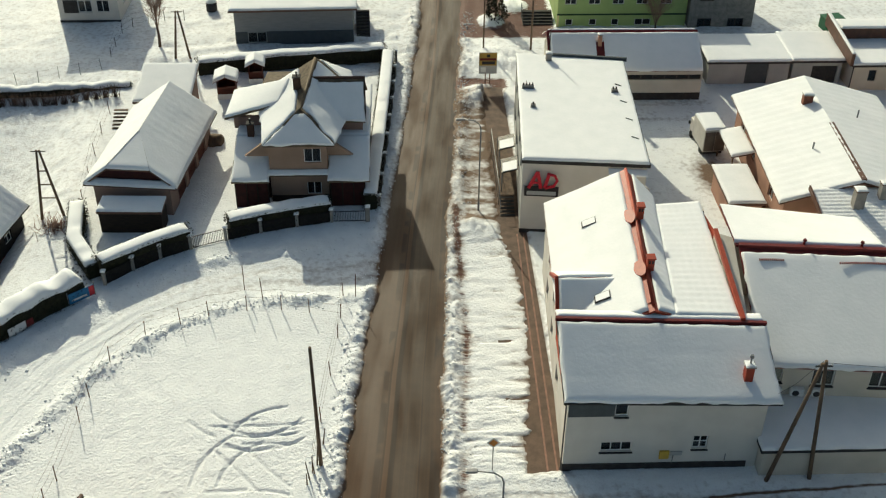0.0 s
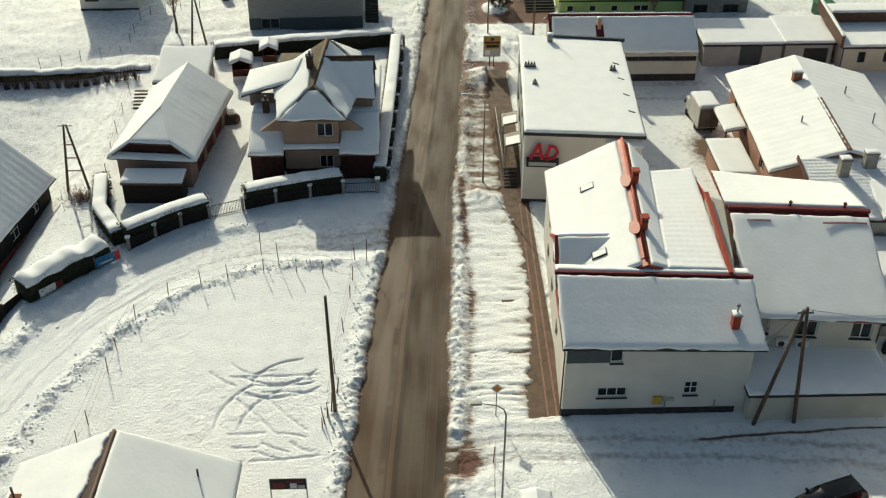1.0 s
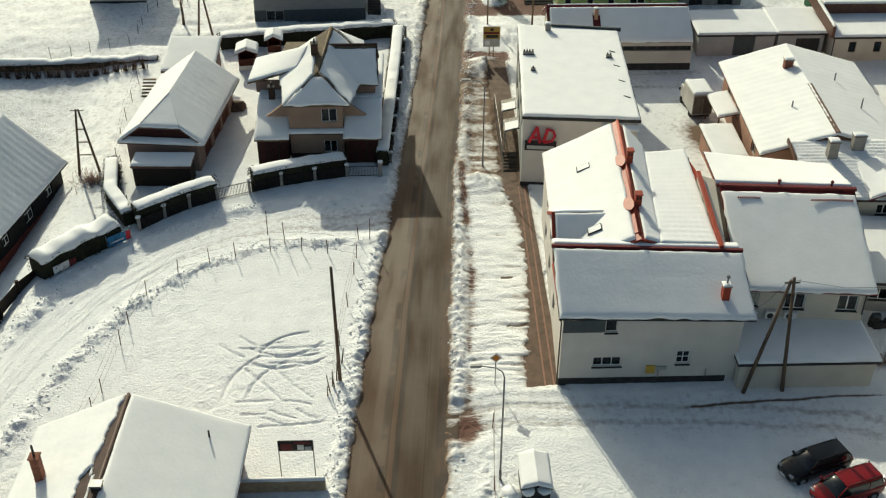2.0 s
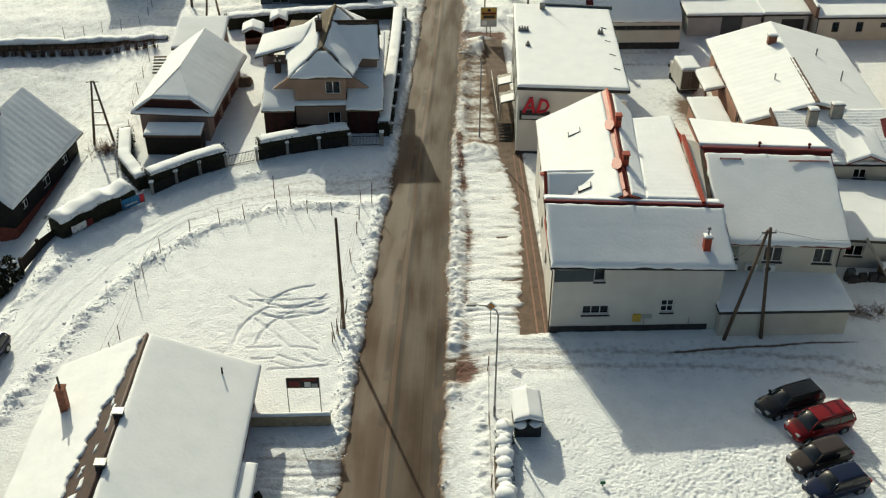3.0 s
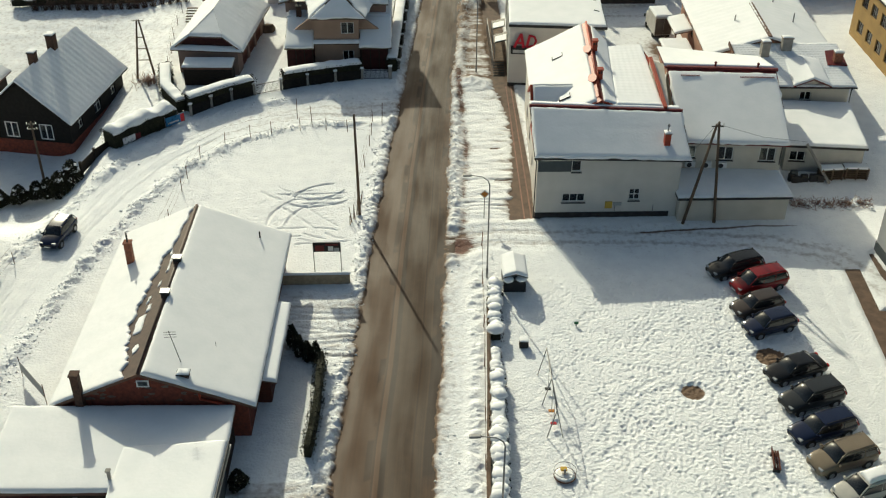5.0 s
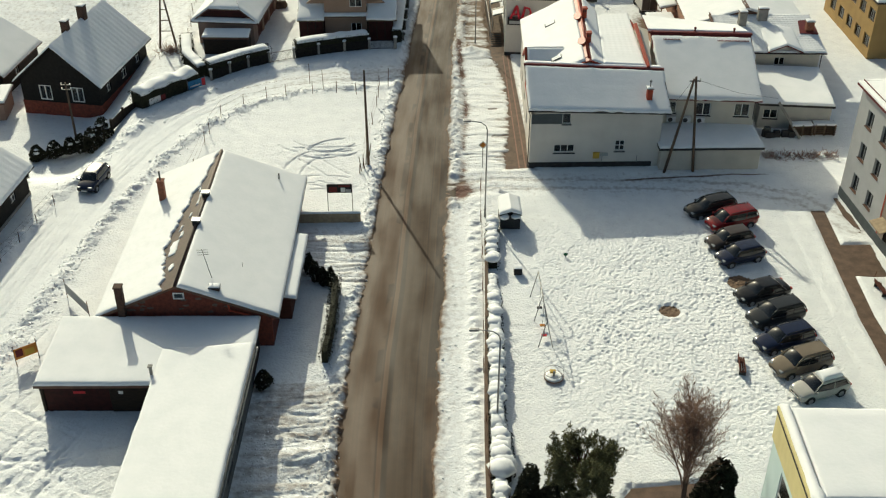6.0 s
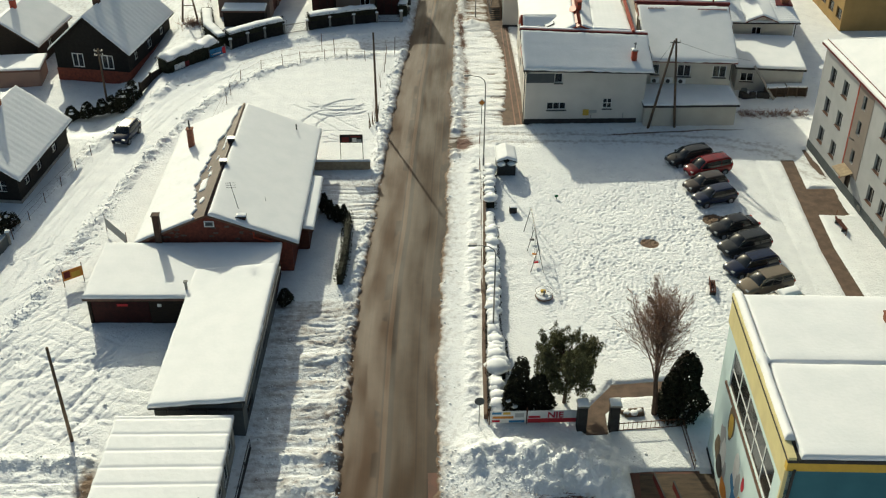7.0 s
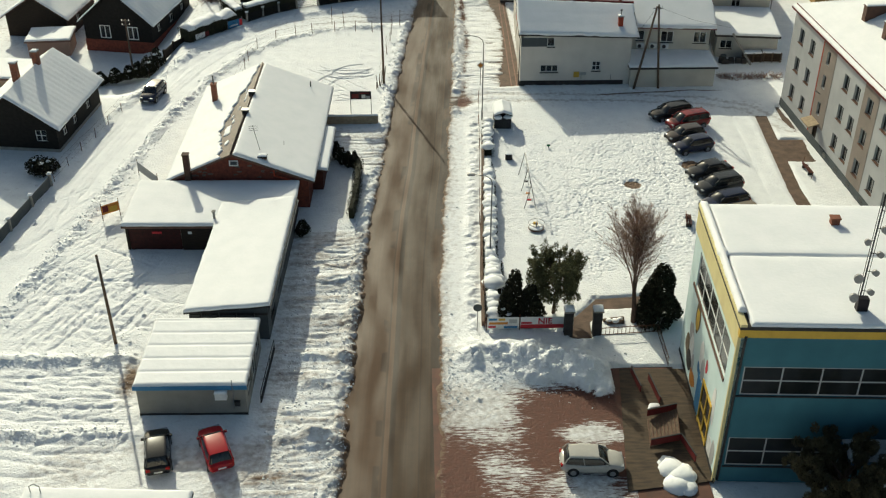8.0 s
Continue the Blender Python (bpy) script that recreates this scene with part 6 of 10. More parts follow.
part("ridge_tiles", tube([(6.3, 1.1, 6.72), (r0[0] + 0.02, r0[1], r0[2])], 0.11), BROWN_TILE, HA)
# east and west dormer roofs
wall(HA, (7.0, 3.9), (9.85, 3.9), 5.85, [], PLASTER_B, z0=4.4)
wall(HA, (9.85, 4.2), (9.85, 9.1), 5.85, [], PLASTER_T, z0=4.4)
gable_wall(HA, [(9.85, 3.8, 5.853), (9.85, 9.1, 5.853), (9.85, 6.25, 8.15)], PLASTER_T)
part("roof", slab([(5.1, 3.3, 5.85), (10.15, 3.3, 5.85), (10.05, 6.3, 8.4), (5.4, 6.3, 8.4)], 0.14), BROWN_TILE, HA, "brown tiled dormer roof")
part("roof", slab([(5.4, 6.304, 8.4), (10.05, 6.304, 8.4), (10.15, 9.4, 5.8), (5.1, 9.4, 5.8)], 0.14), BROWN_TILE, HA, "brown tiled dormer roof")
snow_quad(HA, (5.6, 3.3, 5.86), (10.12, 3.3, 5.86), (9.95, 6.02, 8.17), (5.6, 6.02, 8.17), 0.16, seed=44, wav=0.1)
snow_quad(HA, (5.6, 6.5, 8.25), (10.0, 6.5, 8.25), (10.1, 9.4, 5.82), (5.4, 9.4, 5.82), 0.16, seed=47, wav=0.1)
wall(HA, (-1.2, 5.2), (2.2, 5.2), 5.4, [], PLASTER_B, z0=4.3)
wall(HA, (-1.2, 9.2), (-1.2, 5.5), 5.4, [], PLASTER_T, z0=4.3)
part("roof", slab([(-1.9, 4.7, 5.5), (3.0, 4.7, 6.9), (3.8, 7.3, 7.9), (-1.6, 9.4, 5.75)], 0.16), BROWN_TILE, HA, "brown tiled dormer roof")
snow_quad(HA, (-1.85, 4.75, 5.5), (2.9, 4.75, 6.87), (3.7, 7.3, 7.86), (-1.55, 9.3, 5.75), 0.22, seed=45)
chimney(HA, 4.4, 5.4, 7.2, 9.0, 0.6, 0.5, SOOTY, PLINTH, snow=False, pots=1)
chimney(HA, 0.4, 3.6, 3.6, 5.6, 0.55, 0.55, SOOTY, PLINTH, snow=False, pots=1)
# Added panels: dark maroon for the woodwork and for the shade under the porch.
for x0, x1 in ((7.2, 10.1), (-0.7, 2.1)):
    part("porch_shade_panel", box(x0, x1, -0.86, -0.8, 0.0, 2.6), MAROON, HA, "dark maroon boarded porch front")
    for k in range(4):
        part("porch_post", box(x0 + (x1 - x0 - 0.1) * k / 3, x0 + 0.1 + (x1 - x0 - 0.1) * k / 3, -0.92, -0.862, 0.0, 2.62), DARK_WOOD, HA)
part("ridge_tiles", tube([(5.5, 6.3, 8.46), (10.1, 6.3, 8.46)], 0.13), SOOTY, HA, "dark ridge tiles")
part("verge_trim", bar((10.16, 3.4, 5.9), (10.08, 6.3, 8.4), 0.07, 0.2), DARK_WOOD, HA, "dark verge board")

# barn with a half-hipped end and the box in front of it
BA = thing("barn", -25.75, 77.0, 0, -6.5, "brown rendered barn with a half-hipped snowy roof", "barn")
gd = dict(kind="none")
wall(BA, (0, 0), (6.4, 0), 3.1, [], PLASTER_B)
wall(BA, (6.4, 0.3), (6.4, 12.0), 3.1, [(1.6, 4.0, 0.05, 2.4, gd), (4.7, 7.1, 0.05, 2.4, gd), (7.8, 10.2, 0.05, 2.4, gd)], PLASTER_B)
for k in range(3):
    dr = part("garage_door", box(6.18, 6.26, 1.92 + 3.1 * k, 4.28 + 3.1 * k, 0.05, 2.38), RED_WOOD, BA, "reddish timber garage door")
    for j in range(3):
        part("panel", box(6.255, 6.29, 1.98 + 3.1 * k, 4.22 + 3.1 * k, 0.12 + 0.76 * j, 0.82 + 0.76 * j), RED_WOOD, dr)
wall(BA, (6.4, 12.3), (0, 12.3), 3.1, [], PLASTER_B)
wall(BA, (0, 12), (0, 0.3), 3.1, [], PLASTER_B)
gable_wall(BA, [(0.0, 0.3, 3.105), (6.4, 0.3, 3.105), (5.0, 0.3, 4.3), (1.4, 0.3, 4.3)], MAROON, label="reddish boarded gable")
gable_wall(BA, [(6.4, 12.3, 3.105), (0, 12.3, 3.105), (3.2, 12.3, 5.4)], PLASTER_B)
for q in (((-0.7, -0.3, 2.85), (1.4, -0.1, 4.36), (3.2, 3.8, 5.65), (3.2, 12.9, 5.65), (-0.7, 12.9, 2.85)), ((5.0, -0.1, 4.36), (7.1, -0.3, 2.85), (7.1, 12.9, 2.85), (3.204, 12.9, 5.65), (3.204, 3.8, 5.65)), ((1.404, -0.1, 4.36), (4.996, -0.1, 4.36), (3.202, 3.79, 5.65))):
    part("roof", slab(q, 0.15), BROWN_TIN, BA, "roof under snow")
snow_quad(BA, (-0.7, 3.8, 2.85), (3.2, 3.8, 5.65), (3.2, 12.9, 5.65), (-0.7, 12.9, 2.85), 0.22, seed=50, joined="ab", ripple=(0.9, 0.011, 0.85, 0.011), step=0.2)
snow_quad(BA, (-0.7, -0.3, 2.85), (1.4, -0.1, 4.36), (3.2, 3.8, 5.65), (-0.7, 3.8, 2.85), 0.22, seed=50, joined="bc")
snow_quad(BA, (3.2, 3.8, 5.65), (7.1, 3.8, 2.85), (7.1, 12.9, 2.85), (3.2, 12.9, 5.65), 0.22, seed=50, joined="ad", ripple=(0.9, 0.011, 0.85, 0.011), step=0.2)
snow_quad(BA, (5.0, -0.1, 4.36), (7.1, -0.3, 2.85), (7.1, 3.8, 2.85), (3.2, 3.8, 5.65), 0.22, seed=50, joined="cd")
snow_quad(BA, (1.4, -0.12, 4.36), (5.0, -0.12, 4.36), (3.2, 3.8, 5.65), (3.2, 3.8, 5.65), 0.22, seed=50, joined="bcd")
part("skirt_roof", slab([(-0.6, -0.35, 2.85), (7.0, -0.35, 2.85), (6.6, 0.28, 3.2), (-0.2, 0.28, 3.2)], 0.1), BROWN_TIN, BA)
snow_quad(BA, (-0.6, -0.35, 2.85), (7.0, -0.35, 2.85), (6.6, 0.28, 3.2), (-0.2, 0.28, 3.2), 0.18, seed=53)
flat_house("store_box", -24.75, 73.8, -2, 5.0, 1.8, 2.2, DARK_WOOD, BROWN_TIN, "dark boarded lean-to store with snow on top", snow=0.2, over=0.12, rise=0.15, category="shed")
flat_house("small_barn", -25.0, 91.7, -1, 4.6, 5.2, 2.75, PLASTER_B, BROWN_TIN, "small brown barn with a sloping snowy roof", rise=1.05, snow=0.18, over=0.35, category="barn", step=0.25)

# dark timber houses across the side road
K = gable_house("timber_house", -43.0, 65.9, -11, 8.8, 12.6, 3.6, 7.4, DARK_BOARD, DARK_WOOD, 0.55, "black-stained log house on a brick base with a snowy roof", south=[(2.0, 3.4, 1.2, 2.9, dict(cols=2, rows=1, bar_w=0.12, depth=0.04)), (5.6, 7.0, 1.2, 2.9, dict(cols=2, rows=1, bar_w=0.12, depth=0.04))], east=[(1.8, 2.8, 1.6, 3.0), (5.6, 7.0, 1.4, 3.1), (9.5, 10.6, 1.6, 3.0)], win=dict(cols=2, rows=2), ripple=(0.8, 0.03, 0.6, 0.02), plinth=BRICK)
K.location.z = -2.5
part("brick_base", prism([(-0.06, -0.06), (8.86, -0.06), (8.86, 12.66), (-0.06, 12.66)], -1.0, 1.0), BRICK, K, "reddish brick base")
chimney(K, 4.4, 7.6, 6.6, 8.9, 0.8, 0.8, SOOTY, PLINTH)
chimney(K, 4.2, 3.9, 6.6, 8.6, 0.7, 0.7, SOOTY, PLINTH)
G = gable_house("timber_cottage", -45.4, 33.2, -7, 8.6, 11.0, 3.0, 5.9, DARK_BOARD, DARK_WOOD, 0.6, "dark log cottage with a snowy roof", south=[(6.4, 7.5, 1.2, 2.4)], east=[(1.4, 2.4, 1.1, 2.3), (4.0, 5.0, 1.1, 2.3), (7.5, 8.5, 1.1, 2.3)], win=dict(cols=2, rows=2), ripple=(0.8, 0.03, 0.6, 0.02), plinth=CONCRETE)
for cx, cy in ((4.3, 7.4), (3.4, 4.4)):
    chimney(G, cx, cy, 5.4, 7.4, 0.6, 0.6, BRICK_CH)
K2 = gable_house("cottage", -54.3, 71.0, -8, 8.0, 9.0, 2.8, 5.4, DARK_WOOD, BROWN_TIN, 0.5, "timber cottage with a snowy roof", east=[(3, 4, 1.1, 2.2)])
K2.location.z = -3.1
chimney(K2, 4, 4, 5, 6.6, 0.6, 0.6, RED_TIN)
K3 = flat_house("garden_shed", -49.6, 63.6, 5, 5.0, 4.0, 2.3, PLASTER_B, BROWN_TIN, "low shed with snow on its roof", category="shed")
K3.location.z = -3.2
K4 = flat_house("garden_shed", -52.2, 52.0, -5, 6.0, 5.0, 2.4, PLASTER_T, BROWN_TIN, "low shed with snow on its roof", category="shed")
K4.location.z = -2.9

# teal school-like block beside the parking
BL = thing("teal_building", 16.45, -13.75, 0, -2.8, "teal and pale aqua three-storey building with yellow trim", "building")
SN = [(0.5, 21.6, 6.9, 9.0, dict(cols=9, rows=2, bar_w=0.09, depth=0.06, frame_mat=SIGN_GREY, pane=DARK_GLASS)), (0.4, 7.4, 1.35, 3.6, dict(cols=3, rows=2, bar_w=0.09, depth=0.06, frame_mat=SIGN_GREY, pane=DARK_GLASS))]
wall(BL, (0.12, 0), (24, 0), 11.2, SN, TEAL)
WN = [(2.2, 13.4, 7.0, 9.7, dict(cols=5, rows=2, bar_w=0.13, depth=0.05, pane=DARK_GLASS))]
wall(BL, (0, 15.0), (0, 0.0), 11.2, WN, PALE)
wall(BL, (24, 0.3), (24, 14.7), 11.2, [], TEAL)
wall(BL, (24, 15), (0.3, 15), 11.2, [(3, 5, 6.9, 8.9), (8, 10, 6.9, 8.9), (13, 15, 6.9, 8.9)], TEAL)
part("sill", box(-0.08, 0.0, 1.6, 13.4, 6.75, 6.98), BROWN_TIN, BL, "long brown window sill")
part("corner_post", box(-0.10, 0.10, -0.10, 0.09, 0.0, 11.2), PALE_YELLOW, BL, "pale yellow corner strip")
part("cornice", box(-0.07, 24.2, -0.2, 0.199, 11.2, 11.75), YELLOW, BL, "yellow cornice")
part("cornice", box(-0.06, -0.002, 0.2, 15.2, 10.15, 11.2), PALE_YELLOW, BL, "pale yellow frieze")
part("cornice", box(-0.07, 0.2, 0.2, 15.2, 11.2, 11.75), PALE_YELLOW, BL, "pale yellow cornice")
for z0, x1 in ((6.82, 21.7), (1.27, 7.5)):
    part("sill", box(0.4, x1, -0.12, -0.002, z0, z0 + 0.07), PLINTH, BL, "dark window sill")
part("downpipe", tube([(0.35, -0.2, 11.3), (0.35, -0.12, 10.6), (0.22, -0.12, 0.2)], 0.08), DARK_STEEL, BL)
part("roof", slab([(-0.09, -0.25, 11.95), (24.2, -0.25, 11.95), (24.2, 15.3, 11.95), (-0.09, 15.3, 11.95)], 0.2), PLINTH, BL, "flat roof with a dark edge")
snow_quad(BL, (0.55, -0.2, 11.95), (24.1, -0.2, 11.95), (24.1, 8.0, 11.95), (0.55, 8.0, 11.95), 0.22, seed=60, step=0.6)
snow_quad(BL, (0.55, 8.06, 11.95), (24.1, 8.06, 11.95), (24.1, 15.2, 11.95), (0.55, 15.2, 11.95), 0.24, seed=61, step=0.6)
part("parapet", box(-0.1, 0.3, -0.26, 15.3, 11.955, 12.12), PALE_YELLOW, BL, "pale yellow roof edge")
snow_quad(BL, (0.0, 1.2, 12.12), (0.5, 1.2, 12.12), (0.5, 15.2, 12.12), (0.0, 15.2, 12.12), 0.26, 0.25, seed=62, wav=0.3, rough=0.4)
BL.scale = (1, 0.89, 1.03)
chimney(BL, 8.3, 12.4, 11.9, 12.6, 0.55, 0.55, BRICK_CH, BRICK_CH, snow=False)
MS = part("mast", tube([(7.08, 1.9, 11.95), (7.08, 1.9, 19.2)], 0.05), DARK_STEEL, BL, "lattice antenna mast with dishes")
for a_ in range(3):
    ox, oy = 0.16 * math.cos(a_ * 2.094), 0.16 * math.sin(a_ * 2.094)
    part("mast_leg", tube([(7.08 + ox, 1.9 + oy, 11.95), (7.08 + ox, 1.9 + oy, 18.9)], 0.022, 6), SLATE, MS)
for k, (side, z_) in enumerate(((-1, 12.9), (1, 13.3), (1, 14.6), (-1, 14.2), (1, 15.8), (-1, 16.6), (1, 17.4), (1, 18.5))):
    part("arm", tube([(7.08, 1.9, z_), (7.08 + 0.42 * side, 1.75, z_)], 0.025, 6), DARK_STEEL, MS)
    part("dish", tube([(7.08 + 0.42 * side, 1.78, z_), (7.08 + 0.46 * side, 1.5, z_ + 0.05)], 0.18 if k % 3 else 0.26, 14), STEEL, MS)
part("antenna_base", box(6.85, 7.5, 1.3, 1.85, 12.0, 13.0, bevel=0.05), BLACK_SIGN, MS)
part("entrance_canopy", box(7.4, 14, -2.2, 0.0, 3.3, 3.55), TARP_BLUE, BL)
snow_quad(BL, (7.4, -2.2, 3.55), (14, -2.2, 3.55), (14, -0.02, 3.55), (7.4, -0.02, 3.55), 0.2, seed=63)
# murals: plain coloured fields on the west wall
def blob(parent, cy, cz, ry_, rz_, material, seed, x=-0.02, label="painted patch of a mural"):
    """A flat patch of paint with an uneven outline on the west wall."""
    own = bmesh.new()
    ring = []
    for k in range(18):
        a = k * math.pi / 9
        q = 1 + 0.35 * noise.noise(Vector((math.cos(a) * 1.4 + seed, math.sin(a) * 1.4, seed * 0.7)))
        ring.append((cy + ry_ * q * math.cos(a), cz + rz_ * q * math.sin(a)))
    hi = [own.verts.new((x, p, z)) for p, z in ring]
    lo = [own.verts.new((-0.002, p, z)) for p, z in ring]
    own.faces.new(hi)
    for k in range(18):
        own.faces.new((hi[k], hi[(k + 1) % 18], lo[(k + 1) % 18], lo[k]))
    return part("mural_patch", own, material, parent, label)


blob(BL, 10.6, 5.6, 0.75, 1.1, BROWN_TILE, 1, -0.024, "brown painted disc")
blob(BL, 10.6, 5.6, 0.5, 0.8, YELLOW, 2, -0.03)
for k, (cy, cz, ry_, rz_, mt) in enumerate(((11.9, 3.6, 0.7, 1.0, SIGN_GREY), (11.2, 2.9, 0.6, 1.1, TARP_W), (12.6, 2.2, 0.7, 0.9, BROWN_TILE), (11.6, 1.6, 0.8, 0.7, PLINTH), (10.4, 2.0, 0.5, 0.8, SIGN_GREY), (9.9, 1.1, 0.9, 0.6, TARP_ORANGE), (7.9, 4.4, 0.6, 1.2, TARP_W), (7.2, 3.7, 0.5, 0.9, SIGN_GREY), (8.2, 3.2, 0.5, 0.7, TARP_BLUE), (3.0, 3.7, 0.6, 1.3, TARP_W), (2.3, 1.0, 0.9, 0.8, TARP_W), (1.3, 1.2, 0.5, 1.0, SIGN_GREY), (6.2, 4.6, 0.35, 0.5, SIGN_RED))):
    blob(BL, cy, cz, ry_, rz_, mt, 3 + k, -0.014 - 0.003 * (k % 4))
ed_ = part("entrance_door", box(-0.05, -0.002, 6.4, 8.0, 0.1, 2.9), TARP_BLUE, BL, "blue entrance door with yellow frame")
for y0, y1, z0, z1 in ((3.2, 3.4, 0.3, 3.6), (4.6, 4.75, 0.3, 3.6), (6.2, 6.38, 0.1, 3.6), (3.4, 6.2, 3.4, 3.6), (3.4, 6.2, 1.7, 1.85), (3.4, 6.2, 0.3, 0.5)):
    part("door_frame", box(-0.09, -0.003, y0, y1, z0, z1), YELLOW, ed_, "yellow painted frame")
part("pane", box(-0.03, -0.004, 3.4, 6.2, 0.5, 3.4), GLASS, ed_, "glazed entrance screen")
# dark strip along the lowest 0.35 m of the west wall
part("fence_shadow_wall", box(-0.05, 0.0, -0.3, 15, 0.0, 0.35), PLINTH, BL, "dark plinth")

# block of flats
AP = thing("apartment_block", 38.78, 2.56, 0, 3.2, "grey-white three-storey block of flats with a snowy roof", "apartment block")
ALEN = 39.0
aw_ = dict(cols=2, sill=BROWN_TIN, frame_mat=SIGN_GREY, pane=DARK_GLASS, bar_w=0.06, depth=0.16)
wn = [(dist, dist + 1.15, z0, z0 + 1.5, aw_) for z0 in (1.9, 4.9, 7.9) for dist in (1.8, 4.7, 13.2, 15.6, 18.4, 21.6, 24.6, 27.6, 30.6, 33.6)]
wn += [(8.9, 9.6, z0, z0 + 1.3, dict(cols=1, frame_mat=SIGN_GREY, pane=DARK_GLASS, bar_w=0.06)) for z0 in (3.3, 6.1, 8.5)]
wn.append((8.4, 9.8, 0.1, 2.3, dict(kind="none")))
wall(AP, (0, ALEN), (0, 0), 10.7, wn, PLASTER_A)
bay = [(7.9, 8.88, 0.95, 10.6), (9.62, 10.9, 2.35, 10.6), (8.884, 9.616, 2.35, 3.28), (8.884, 9.616, 4.62, 6.08), (8.884, 9.616, 7.42, 8.48), (8.884, 9.616, 9.82, 10.6)]
for a in (18.4, 27.6):
    bay += [(a - 0.9, a - 0.02, 0.96, 10.6), (a + 1.17, a + 2.1, 0.96, 10.6)] + [(a - 0.016, a + 1.166, z0, z1) for z0, z1 in ((0.96, 1.8), (3.42, 4.8), (6.42, 7.8), (9.42, 10.6))]
for y0, y1, z0, z1 in bay:
    part("bay_field", box(-0.025, -0.003, ALEN - y1, ALEN - y0, z0, z1), PLASTER_S, AP, "grey-brown painted stair bay")
part("bay_strip", box(-0.03, -0.003, ALEN - 7.86, ALEN - 7.66, 0.95, 10.6), RED_TIN, AP, "reddish painted strip")
part("door", box(0.1, 0.16, ALEN - 9.78, ALEN - 8.42, 0.1, 2.28), DARK_WOOD, AP, "dark entrance door")
part("door_hood", slab([(-1.1, ALEN - 10.1, 2.45), (-0.003, ALEN - 10.1, 2.75), (-0.003, ALEN - 8.1, 2.75), (-1.1, ALEN - 8.1, 2.45)], 0.1), SAND_WALL, AP, "sandy door hood")
for k in range(9):
    part("cellar_window", box(-0.06, -0.045, ALEN - 12.9 - 2.9 * k, ALEN - 12.1 - 2.9 * k, 0.35, 0.8), DARK_GLASS, AP, "small dark cellar window")
part("plinth", prism([(-0.05, 0), (0.2, 0), (0.2, ALEN + 0.05), (-0.05, ALEN + 0.05)], 0, 0.95), SLATE, AP, "grey plinth")
wall(AP, (0.3, 0), (11.7, 0), 10.7, [], PLASTER_W)
wall(AP, (12, 0), (12, ALEN), 10.7, [], PLASTER_W)
wall(AP, (11.7, ALEN), (0.3, ALEN), 10.7, [], PLASTER_W)
part("roof", slab([(-0.4, -0.4, 10.9), (6.0, 6.0, 13.7), (6.0, ALEN - 6.0, 13.7), (-0.4, ALEN + 0.4, 10.9)], 0.2), DARK_RED, AP)
part("roof", slab([(12.4, ALEN + 0.4, 10.9), (6.004, ALEN - 6.0, 13.7), (6.004, 6.0, 13.7), (12.4, -0.4, 10.9)], 0.2), DARK_RED, AP)
part("roof", slab([(-0.4, ALEN + 0.404, 10.9), (6.0, ALEN - 5.99, 13.7), (12.4, ALEN + 0.404, 10.9)], 0.2), DARK_RED, AP)
part("roof", slab([(12.4, -0.404, 10.9), (6.0, 5.99, 13.7), (-0.4, -0.404, 10.9)], 0.2), DARK_RED, AP)
snow_quad(AP, (-0.4, ALEN + 0.4, 10.9), (-0.4, -0.4, 10.9), (6.0, 6.0, 13.7), (6.0, ALEN - 6.0, 13.7), 0.22, seed=70, step=0.3, ripple=(0.9, 0.05, 0.9, 0.03))
snow_quad(AP, (12.4, ALEN + 0.4, 10.9), (-0.4, ALEN + 0.4, 10.9), (5.95, ALEN - 6.0, 13.7), (6.05, ALEN - 6.0, 13.7), 0.2, seed=71)
part("snow_guard", bar((-0.1, 0, 11.28), (-0.1, ALEN, 11.28), 0.03, 0.12), DARK_RED, AP, "red snow guard rail")
for cy in (ALEN - 8.5, ALEN - 13.0, ALEN - 21.0):
    c = chimney(AP, 4.2, cy, 11.9, 14.0, 2.6, 0.7, BROWN_TIN, BROWN_TIN)
lt = part("wall_lamp", tube([(-0.6, ALEN - 8.9, 5.75), (0.0, ALEN - 8.9, 5.4)], 0.05), STEEL, AP)

# buildings farther up the street
FARW = dict(cols=2)
LRB = thing("long_red_roof_building", 14.2, 96.0, 0, -0.4, "pale building with a snowy roof edged in dark red", "building")
wall(LRB, (0, 0), (14.7, 0), 3.3, [(4.0, 14.6, 2.25, 2.8, dict(frame_mat=BROWN_PVC, cols=9, pane=DARK_GLASS))], PLASTER_C)
wall(LRB, (14.7, 0.3), (14.7, 6.9), 3.3, [], PLASTER_C)
wall(LRB, (0, 6.9), (0, 0.3), 3.3, [], PLASTER_C)
wall(LRB, (14.7, 7.2), (0, 7.2), 3.3, [], PLASTER_C)
# front wall darker below 0.85 m
part("plinth", box(-0.02, 14.72, -0.03, 0.0, 0, 0.85), PLINTH, LRB, "dark plinth band")


def lrb_z(y_):
    return 3.43 + 0.588 * (y_ + 0.45)


part("roof", slab([(-0.3, -0.45, lrb_z(-0.45)), (14.6, -0.45, lrb_z(-0.45)), (14.6, 3.7, lrb_z(3.7)), (-0.3, 3.7, lrb_z(3.7))], 0.07), DARK_RED, LRB, "dark red metal roof")
part("roof", slab([(-0.3, 3.704, lrb_z(3.7)), (14.6, 3.704, lrb_z(3.7)), (14.6, 7.7, 3.6), (-0.3, 7.7, 3.6)], 0.16), DARK_RED, LRB, "dark red metal roof")
part("verge_trim", bar((-0.34, -0.4, 3.5), (-0.34, 3.7, lrb_z(3.7) + 0.04), 0.08, 0.2), DARK_RED, LRB, "dark red roof edge")
